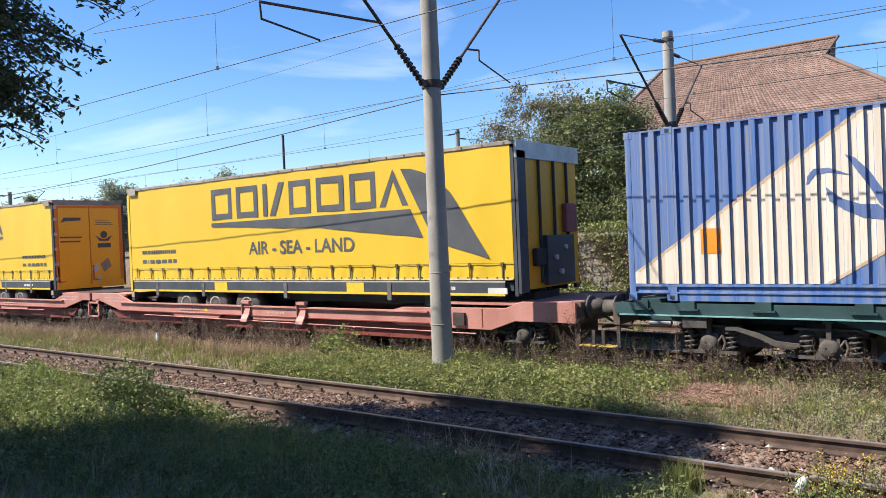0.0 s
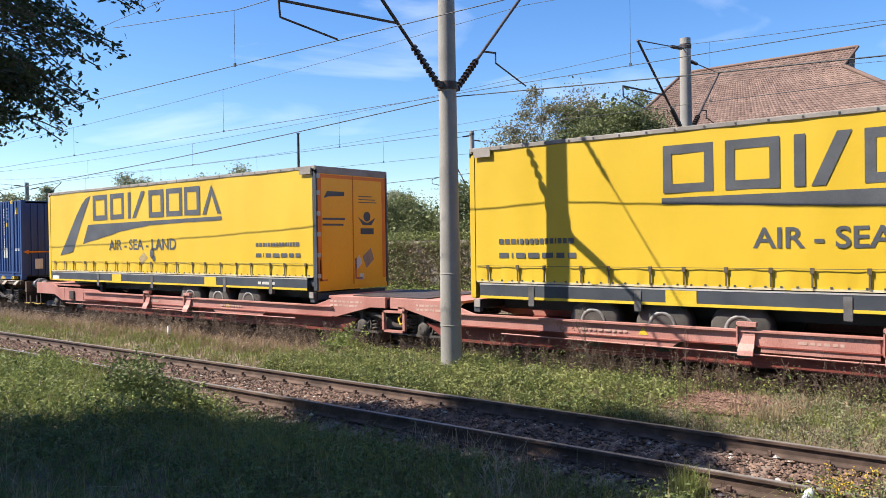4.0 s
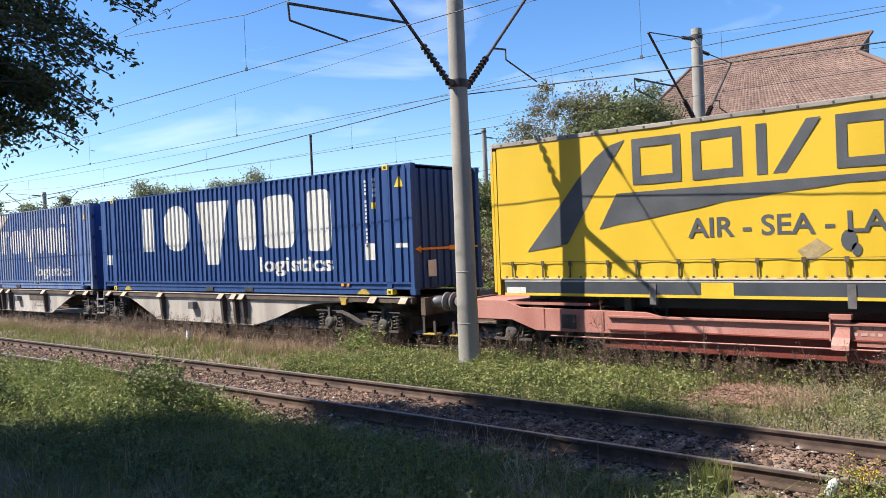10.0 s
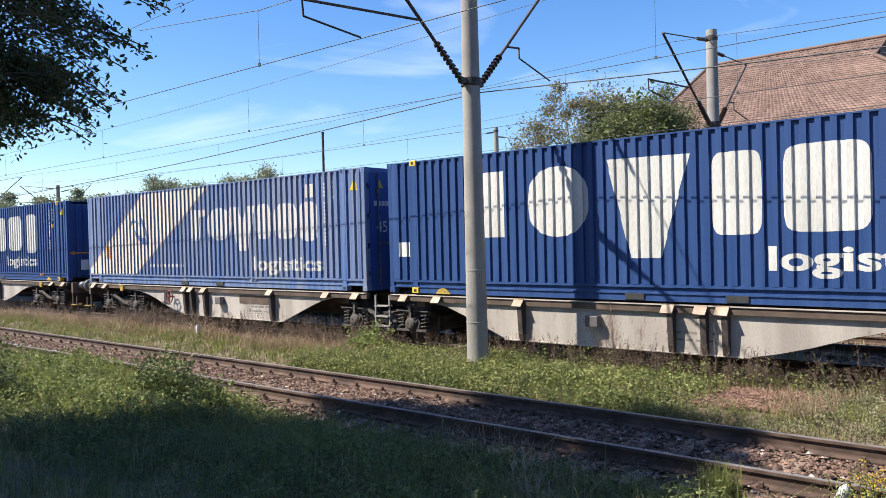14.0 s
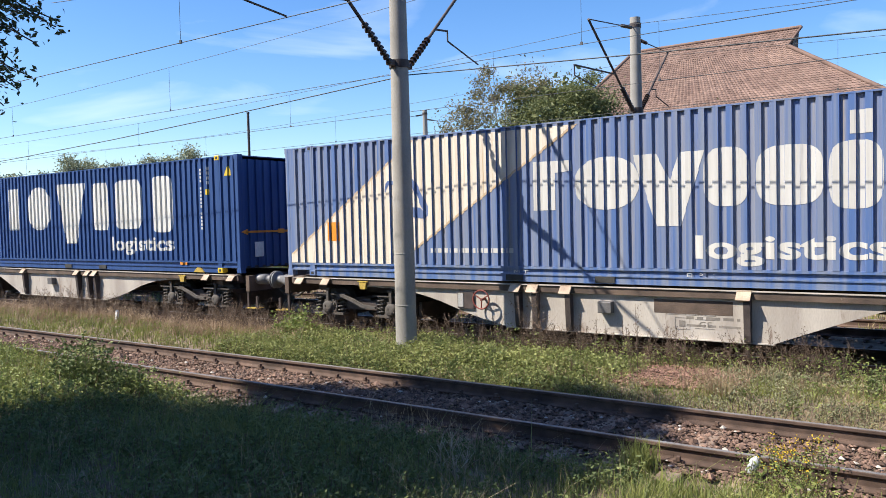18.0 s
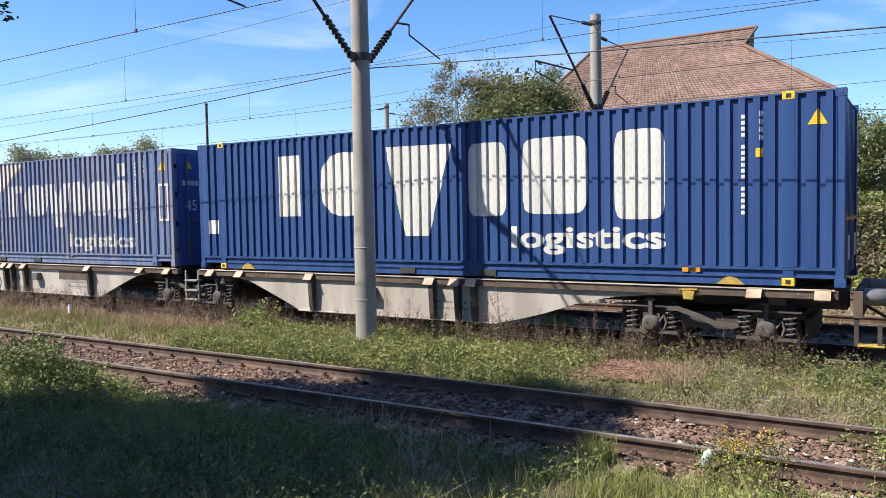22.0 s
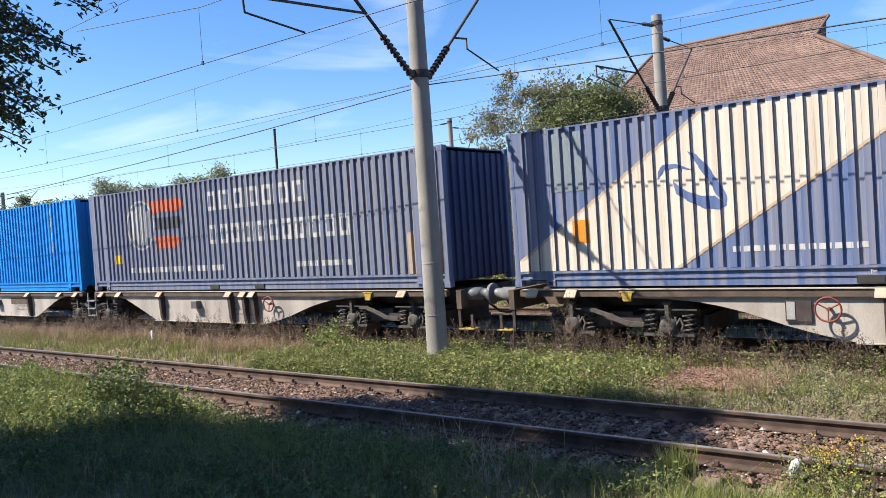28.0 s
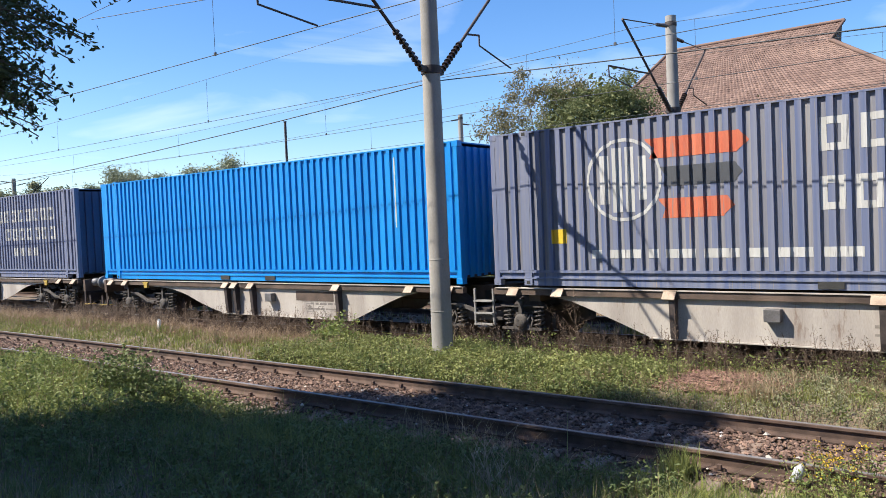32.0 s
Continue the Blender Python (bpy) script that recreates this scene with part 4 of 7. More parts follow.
    def lay(me, mat, lb, name="lettering", lift=0.004):
        if name == "word":
            return letters(conform(me, c_pts, y, lift, bare), mat, c, lb)
        return part(name, conform(me, c_pts, y, lift, bare), mat, c, lb)
    return c, lay


def place_mark(lay, x, mat, small=True):
    """The white vertical code beside the end post, the warning triangle and the data label."""
    loops = []
    z = 2.62
    for i in range(17):
        if i not in (4, 11):
            loops.append(rect(x, x + 0.055, z - 0.06, z))
        z -= 0.092
    lay(poly("lettering", loops, mat), mat, "worn white upright code")
    lay(poly("lettering", [rect(x + 0.26, x + 0.31, 2.58 - i * 0.12, 2.66 - i * 0.12) for i in range(4)], mat), mat, "worn white upright code")


def brand_new(lay, x, k=1.0):
    """Bold white shapes of a haulier's mark and the word below it."""
    L = [[rect(2.58, 3.2, 1.18, 2.5)], [disc(4.42, 1.83, 0.67, 0.67, e=1.15)],
         [[(5.47, 2.53), (7.02, 2.51), (6.48, 0.75), (5.92, 0.75)]],
         [disc(7.78, 1.8, 0.41, 0.68, e=3)], [disc(9.12, 1.82, 0.62, 0.68, e=3)], [disc(10.64, 1.78, 0.43, 0.75, e=3)]]
    for loops in L:
        lay(poly("mark", loops, M_LETTER), M_LETTER, "bold white shape of the haulier's mark", "mark")
    lay(words("logistics", 8.26, 0.56, 0.36, M_LETTER, 2.82, 0.032), M_LETTER, "white letter of the word logistics", "word")


def brand_old(lay, x, L0):
    """The faded version: a cream diagonal band with a drawn eye shape, a worn mark and the word."""
    z0, z1 = 0.29, HC - 0.08
    lay(poly("band", [[(0.12, z0), (3.1, z0), (7.22, z1), (3.62, z1), (0.12, z0 + 0.2)]], M_OFFWHITE), M_OFFWHITE, "cream diagonal band across the side", "band")
    bl = M_DRAWN
    for lp in ([(3.42, 2.2), (3.55, 2.14), (3.72, 1.95), (3.9, 1.65), (4.02, 1.4), (3.98, 1.3), (3.85, 1.46), (3.7, 1.75), (3.55, 1.98)],
               [(3.15, 1.74), (3.2, 1.52), (3.4, 1.38), (3.65, 1.25), (3.9, 1.22), (4.0, 1.29), (3.83, 1.44), (3.6, 1.46), (3.35, 1.56)],
               [(2.88, 1.78), (2.9, 1.92), (3.0, 2.02), (3.2, 2.02), (3.52, 1.88), (3.2, 1.95), (3.02, 1.93), (2.95, 1.84)]):
        lay(poly("emblem", [lp], bl), bl, "blue swept shape of a drawn emblem", "emblem", 0.009)
    for a, b2 in (((3.1, z0), (7.22, z1)), ((0.12, z0 + 0.2), (3.62, z1))):
        lay(poly("band_edge", [[a, (a[0] + 0.09, a[1]), (b2[0] + 0.09, b2[1]), b2]], M_SANDEDGE), M_SANDEDGE, "blurred orange edge of the band", "band_edge", 0.006)
    lay(poly("patch", [rect(1.27, 1.58, 0.78, 1.19)], M_ORANGE), M_ORANGE, "orange label on the band", "sticker", 0.009)
    m = M_LETTER_OLD
    shapes = [[[(6.41, 1.31), (6.85, 1.31), (6.85, 1.98), (7.16, 2.0), (7.16, 2.19), (6.41, 2.2)]], [disc(7.82, 1.75, 0.6, 0.46, e=1.1)],
              [[(8.3, 2.2), (8.7, 2.2), (8.93, 1.75), (9.1, 2.2), (9.5, 2.2), (9.1, 0.99), (8.7, 0.99)]],
              [disc(9.83, 1.76, 0.35, 0.47, e=1.6)], [disc(10.76, 1.74, 0.48, 0.46, e=1.6)],
              [disc(11.65, 1.7, 0.36, 0.5, e=1.6)], [rect(11.58, 11.87, 2.29, 2.63)]]
    for s in shapes:
        lay(poly("mark", s, m), m, "worn white shape of the haulier's mark", "mark")
    lay(words("logistics", 9.33, 0.47, 0.35, m, 2.82, 0.03), m, "worn white letter of the word logistics", "word")
    lay(bars(4.06, 0.53, 0.09, (0.11, 0.11, 0.11, 0.03, 0.11, 0.09, 0.1, 0.09, 0.1, 0.09, 0.03, 0.1, 0.1, 0.15), 0.045, m), m, "small worn white line of writing")
    lay(words("EMPTY", x + 5.9, 0.155, 0.06, m, 0.45), m, "small white lettering")
    lay(words("EMPTY", x + 9.2, 0.155, 0.06, m, 0.45), m, "small white lettering")
    place_mark(lay, L0 - 1.42, m)
    lay(poly("sign", [[(L0 - 0.5, 2.38), (L0 - 0.22, 2.38), (L0 - 0.36, 2.62)]], M_YELPAINT), M_YELPAINT, "yellow warning triangle", "warning_sign")


def new_container(x0, gantry=False):
    L = 13.68
    c, lay = container(x0, L, M_NAVY, M_NAVY, "navy-blue corrugated container with big white markings")
    brand_new(lay, 2.35)
    place_mark(lay, L - 1.43, M_LETTER_OLD)
    lay(poly("sign", [[(L - 0.5, 2.4), (L - 0.23, 2.4), (L - 0.365, 2.64)]], M_YELPAINT), M_YELPAINT, "yellow warning triangle", "warning_sign")
    lay(poly("plate", [rect(L - 1.22, L - 1.12, 1.96, 2.1)], M_YELPAINT), M_YELPAINT, "small yellow plate", "plate")
    lay(poly("plate", [rect(L - 2.34, L - 2.05, 0.18, 0.25)], M_ORANGE), M_ORANGE, "orange sticker", "sticker")
    lay(poly("plate", [rect(0.3, 0.6, 0.8, 1.12)], M_LETTER), M_LETTER, "white label", "sticker")
    part("lifting_plate", Build().prism([(L - 1.8, 0.0), (L - 1.38, 0.0), (L - 1.5, 0.1), (L - 1.55, 0.12), (L - 1.63, 0.12), (L - 1.68, 0.1)], -WC / 2 - 0.012, -WC / 2 + 0.02), M_YELDIRTY, c, "yellow arched plate")
    part("lifting_plate", Build().prism([(1.35, 0.0), (1.75, 0.0), (1.65, 0.1), (1.55, 0.13), (1.45, 0.1)], -WC / 2 - 0.012, -WC / 2 + 0.02), M_YELDIRTY, c, "yellow arched plate")
    xe = L + 0.004
    part("arrow", Build().box(xe, xe + 0.008, -1.05, 1.1, 0.98, 1.03).prism([(-1.2, 1.005), (-1.0, 0.93), (-1.0, 1.08)], xe, xe + 0.008, axis="x").box(xe, xe + 0.01, 0.0, 0.22, 0.95, 1.06), M_ORANGE, c, "orange arrow along the end wall")
    part("sticker", Build().box(xe, xe + 0.008, -0.78, -0.5, 0.38, 0.75), M_LETTER, c, "white label")
    part("sticker", Build().box(xe, xe + 0.008, 0.5, 0.75, 0.38, 0.75), M_LETTER, c, "white label")
    return c, lay


def old_container(x0, paint, recess=M_FADED_IN, label="faded blue corrugated container with a cream diagonal band"):
    L = 13.68
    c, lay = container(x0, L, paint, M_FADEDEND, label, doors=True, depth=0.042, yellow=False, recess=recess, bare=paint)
    brand_old(lay, 0.0, L)
    return c, lay


CA, layA = old_container(21.69, M_FADED, None)
CD, layD = new_container(-27.93)
layD(poly("plate", [rect(12.2, 12.52, 0.79, 1.17)], M_LETTER), M_LETTER, "white data label", "sticker")
layD(poly("plate", [rect(13.16, 13.52, 1.05, 1.15)], M_LETTER), M_LETTER, "white label strip", "sticker")
CE, layE = old_container(-42.37, M_FADED_MID)
CF, layF = new_container(-57.7)
CG, layG = old_container(-72.34, M_FADED_GREY, M_FADED_IN, "greyed blue corrugated container with a worn cream band")
layG(poly("patch", [rect(0.88, 1.55, 1.72, 2.78)], M_REPAIR), M_REPAIR, "paler greenish repair panel", "patch", 0.006)
layG(poly("patch", [rect(13.16, 13.21, 1.12, 2.05), rect(13.47, 13.52, 1.12, 2.05), rect(13.21, 13.47, 1.12, 1.18), rect(13.21, 13.47, 1.99, 2.05)], M_OFFWHITE), M_OFFWHITE, "pale frame of a repaired opening", "patch")
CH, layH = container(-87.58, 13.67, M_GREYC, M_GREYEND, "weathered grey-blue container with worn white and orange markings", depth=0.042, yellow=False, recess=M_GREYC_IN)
g = M_FAINT
for s in (ring_loops(2.73, 1.86, 0.7, 0.72, 0.06, 0.06, 30), [rect(2.3, 2.46, 1.45, 2.3), rect(2.54, 2.7, 1.3, 2.42), rect(2.78, 2.94, 1.3, 2.42), rect(3.02, 3.16, 1.5, 2.25)]):
    layH(poly("emblem", s, g), g, "round worn white emblem of upright bars", "emblem")
layH(poly("band", [[(3.22, 2.18), (4.66, 2.18), (4.85, 2.35), (4.7, 2.52), (3.12, 2.52), (3.3, 2.35)]], M_ORANGERED), M_ORANGERED, "orange-red pointed band", "band")
layH(poly("band", [[(3.45, 1.7), (4.6, 1.7), (4.75, 1.87), (4.62, 2.03), (3.4, 2.03), (3.5, 1.87)]], M_INK), M_INK, "black pointed band", "band")
layH(poly("band", [[(3.42, 1.17), (4.42, 1.17), (4.6, 1.34), (4.5, 1.5), (3.34, 1.5), (3.48, 1.34)]], M_ORANGERED), M_ORANGERED, "orange-red pointed band", "band")


def old_name(lay, x, z, h, n, w, mat):
    """A worn company name, as one open frame or bar a letter."""
    for i in range(n):
        a = x + i * w
        s = w * 0.72
        lp = [rect(a, a + s * 0.27, z, z + h), rect(a + s * 0.73, a + s, z, z + h), rect(a + s * 0.27, a + s * 0.73, z, z + h * 0.22), rect(a + s * 0.27, a + s * 0.73, z + h * 0.78, z + h)]
        lay(poly("mark", lp, mat), mat, "worn white shape of a company name", "mark")


old_name(layH, 5.85, 2.07, 0.5, 7, 0.56, g)
old_name(layH, 5.85, 1.2, 0.5, 11, 0.48, g)
layH(bars(2.1, 0.5, 0.15, (0.18, 0.6, 0.16, 0.5, 0.55, 0.3, 0.5, 0.55), 0.14, g), g, "worn line of white writing")
layH(bars(9.2, 0.53, 0.13, (0.14, 0.14, 0.14, 0.05, 0.6, 0.05, 0.18), 0.08, g), g, "worn line of white writing")
layH(poly("patch", [[(12.63, 0.3), (12.8, 0.3), (12.8, 1.2), (12.63, 1.16)]], M_RUST), M_RUST, "rusty repaired patch", "patch")
layH(poly("patch", [[(13.02, 0.3), (13.52, 0.3), (13.52, 1.12), (13.02, 1.2)]], M_RUST), M_RUST, "rusty repaired patch", "patch")
layH(poly("sign", [[(13.18, 2.38), (13.4, 2.38), (13.29, 2.58)]], M_YELPAINT), M_YELPAINT, "yellow warning triangle", "warning_sign")
layH(poly("plate", [rect(1.29, 1.58, 0.78, 1.04)], M_YELPAINT), M_YELPAINT, "faded yellow label", "sticker")
CI, layI = container(-102.06, 13.68, M_BRIGHT, M_BRIGHT, "bright blue freshly painted corrugated container", yellow=False)
layI(poly("strip", [rect(11.95, 12.02, 1.2, 2.7)], M_LETTER), M_LETTER, "thin pale upright strip", "strip")
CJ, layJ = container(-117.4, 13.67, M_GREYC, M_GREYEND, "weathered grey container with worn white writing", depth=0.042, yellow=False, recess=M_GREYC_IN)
old_name(layJ, 8.0, 1.95, 0.42, 8, 0.55, g)
old_name(layJ, 8.6, 1.3, 0.42, 7, 0.55, g)
layJ(bars(9.2, 0.75, 0.28, (0.3, 0.3, 0.3, 0.3), 0.2, g), g, "worn line of white writing")

# ---- wagons: each is one thing; local z = 0 is the rail top, y = 0 the middle of the track ----
RW = 0.46


def wheel_mesh():
    """One wheel with its flange on the inner side, outer face towards -y."""
    b = Build()
    b.lathe([(-0.065, 0.36), (-0.065, RW - 0.02), (-0.05, RW), (0.055, RW), (0.06, RW + 0.028), (0.085, RW + 0.028), (0.085, 0.3), (0.02, 0.26), (-0.03, 0.3), (-0.03, 0.16), (-0.08, 0.13), (-0.08, 0.0)], (0, 0, 0), "y", 36)
    return b.box(0.14, 0.3, -0.075, -0.03, -0.03, 0.03).mesh("wheel", M_DARKSTEEL)


WHEEL = wheel_mesh()
AXLE = Build().tube((0, -1.05, 0), (0, 1.05, 0), 0.085, n=14).mesh("axle", M_DARKSTEEL)


def spring(b, x, y, z0, z1, r):
    pts, turns = [], 4.5
    n = int(turns * 10)
    for i in range(n + 1):
        a = 2 * math.pi * turns * i / n
        pts.append((x + r * math.cos(a), y + r * math.sin(a), z0 + (z1 - z0) * i / n))
    return b.path(pts, 0.022, 5)


def bogie_parts():
    """A two-axle bogie: side frames, axle boxes, coil springs, lever and brake beams."""
    out = {}
    b = Build()
    for s in (1,):
        y0, y1 = -0.06, 0.06
        b.prism([(-1.42, 0.66), (-1.42, 0.74), (-0.55, 0.74), (-0.35, 0.62), (0.35, 0.62), (0.55, 0.74), (1.42, 0.74), (1.42, 0.66), (0.6, 0.6), (0.4, 0.42), (-0.4, 0.42), (-0.6, 0.6)], y0, y1)
    out["side_frame"] = b.mesh("side_frame", M_DARKSTEEL)
    out["bolster"] = Build().box(-0.22, 0.22, -1.0, 1.0, 0.45, 0.68).mesh("bolster", M_DARKSTEEL)
    out["end_beam"] = Build().box(-0.04, 0.04, -0.95, 0.95, 0.6, 0.72).mesh("end_beam", M_DARKSTEEL)
    out["brake_beam"] = Build().box(-0.04, 0.04, -0.85, 0.85, 0.3, 0.62).mesh("brake_beam", M_DARKSTEEL)
    a = Build().box(-0.14, 0.14, -0.08, 0.1, -0.1, 0.16).lathe([(-0.17, 0.0), (-0.17, 0.09), (-0.15, 0.135), (-0.11, 0.15), (0.0, 0.15)], (0, 0, 0), "y", 20)
    a.prism([(-0.44, -0.17), (0.44, -0.17), (0.44, -0.12), (0.2, -0.12), (0.14, 0.02), (0.1, -0.1), (-0.1, -0.1), (-0.14, 0.02), (-0.2, -0.12), (-0.44, -0.12)], -0.11, 0.09)
    a.box(-0.035, 0.035, -0.14, -0.06, 0.13, 0.42).box(-0.07, 0.07, -0.15, -0.05, 0.38, 0.42)
    a.box(-0.5, 0.5, -0.1, 0.02, 0.27, 0.3)
    a.tube((-0.05, -0.18, 0.03), (-0.05, -0.165, 0.03), 0.02).tube((0.05, -0.18, -0.03), (0.05, -0.165, -0.03), 0.02)
    a.path([(0.14, -0.1, 0.02), (0.22, -0.1, 0.14), (0.26, -0.1, 0.02), (0.22, -0.1, -0.1)], 0.022, 6)
    out["axle_box"] = a.mesh("axle_box", M_BOGIE)
    out["lever"] = Build().prism([(-0.62, 0.74), (-0.45, 0.76), (-0.1, 0.66), (0.15, 0.55), (0.5, 0.52), (0.5, 0.47), (0.12, 0.48), (-0.14, 0.59), (-0.45, 0.69), (-0.62, 0.69)], -1.2, -1.15).mesh("brake_lever", M_BOGIE)
    sp = Build()
    spring(sp, 0, 0, -0.12, 0.24, 0.1)
    sp.tube((0, 0, -0.12), (0, 0, 0.24), 0.05, n=8)
    out["spring"] = sp.mesh("coil_spring", M_BOGIE)
    return out


BOGIE = bogie_parts()


def bogie(w, x):
    bg = part("bogie", BOGIE["bolster"], M_DARKSTEEL, w, "dusty dark two-axle bogie", m=pose(x, 0, 0))
    part("brake_lever", BOGIE["lever"], M_BOGIE, bg)
    for s in (-0.98, 0.98):
        part("side_frame", BOGIE["side_frame"], M_DARKSTEEL, bg, m=pose(0, s, 0))
    for q in (-1.36, 1.36):
        part("end_beam", BOGIE["end_beam"], M_DARKSTEEL, bg, m=pose(q, 0, 0))
    for q in (-1.45, -0.38, 0.38, 1.45):
        part("brake_beam", BOGIE["brake_beam"], M_DARKSTEEL, bg, m=pose(q, 0, 0))
    for wx in (-0.9, 0.9):
        ws = part("wheelset", AXLE, M_DARKSTEEL, w, "dark steel axle with two wheels", m=pose(x + wx, 0, RW))
        part("wheel", WHEEL, M_DARKSTEEL, ws, m=pose(0, -0.75, 0))
        part("wheel", WHEEL, M_DARKSTEEL, ws, m=pose(0, 0.75, 0, 0, 0, 180))
        WHEELS.append((ws, x + wx, RW))
        for s in (-1, 1):
            part("axle_box", BOGIE["axle_box"], M_BOGIE, bg, m=pose(wx, s * 1.04, RW, 0, 0, 0 if s < 0 else 180))
            for q in (-0.33, 0.33):
                part("coil_spring", BOGIE["spring"], M_BOGIE, bg, m=pose(wx + q, s * 1.04, RW))
    return bg


def buffers(w, x, d, paint=None):
    """Headstock, two buffers, coupling hook, hose and shunter's step at a wagon end; d is the outward direction."""
    part("headstock", Build().box(x - 0.06, x + 0.06, -1.2, 1.2, 0.72, 1.1), M_RUSTBEAM, w, "rusty end beam")
    for y in (-0.875, 0.875):
        r = [(0, 0.13), (0.3, 0.13), (0.3, 0.105), (0.54, 0.105), (0.55, 0.14), (0.565, 0.21), (0.595, 0.21), (0.6, 0.16)]
        part("buffer", Build().lathe([(d * h, k) for h, k in r], (x + d * 0.06, y, 1.0), "x", 20), paint or M_TANK, w, "grey buffer with a round plate")
    part("coupling", Build().box(min(x, x + d * 0.45), max(x, x + d * 0.45), -0.05, 0.05, 0.93, 1.03).path([(x + d * 0.3, 0, 0.95), (x + d * 0.5, 0, 0.6), (x + d * 0.68, 0, 0.85)], 0.03), M_DARKSTEEL, w, "screw coupling hanging from its hook")
    part("brake_hose", Build().path([(x, -0.35, 0.85), (x + d * 0.25, -0.37, 0.7), (x + d * 0.45, -0.38, 0.58), (x + d * 0.68, -0.36, 0.56)], 0.024, 8), M_BLACK, w, "black rubber brake hose")
    part("step", Build().box(min(x, x + d * 0.32), max(x, x + d * 0.32), -1.225, -1.2, 0.275, 0.3).box(x - d * 0.02 - 0.03, x - d * 0.02 + 0.03, -1.18, -1.14, 0.3, 0.8).box(x + d * 0.28 - 0.03, x + d * 0.28 + 0.03, -1.18, -1.14, 0.3, 0.6).box(min(x, x + d * 0.32), max(x, x + d * 0.32), -1.22, -0.95, 0.28, 0.31), M_DARKSTEEL, w, "hanging shunter's step")
    part("step_plate", Build().box(min(x, x + d * 0.34), max(x, x + d * 0.34), -1.26, -1.0, 0.312, 0.33), M_YELDIRTY, w, "worn yellow step plate")


def stop(b, x, y, z):
    """A folded container stop."""
    b.prism([(y - 0.03, z + 0.015), (y - 0.15, z - 0.12), (y - 0.135, z - 0.14), (y - 0.02, z - 0.01)], x - 0.11, x + 0.11, axis="x")
    b.box(x - 0.11, x + 0.11, y - 0.04, y + 0.06, z, z + 0.018)


def handwheel(w, x, y, z, label, mat):
    b = Build()
    n = 20
    ring = [(x + 0.18 * math.cos(2 * math.pi * i / n), y - 0.07, z + 0.18 * math.sin(2 * math.pi * i / n)) for i in range(n + 1)]
    b.path(ring, 0.016, 6)
    for k in (0.5, 2.6, 4.7):
        b.tube((x, y - 0.05, z), (x + 0.18 * math.cos(k), y - 0.07, z + 0.18 * math.sin(k)), 0.012, n=6)
    b.tube((x, y + 0.1, z), (x, y - 0.08, z), 0.025, n=8)
    part("brake_wheel", b, mat, w, label)


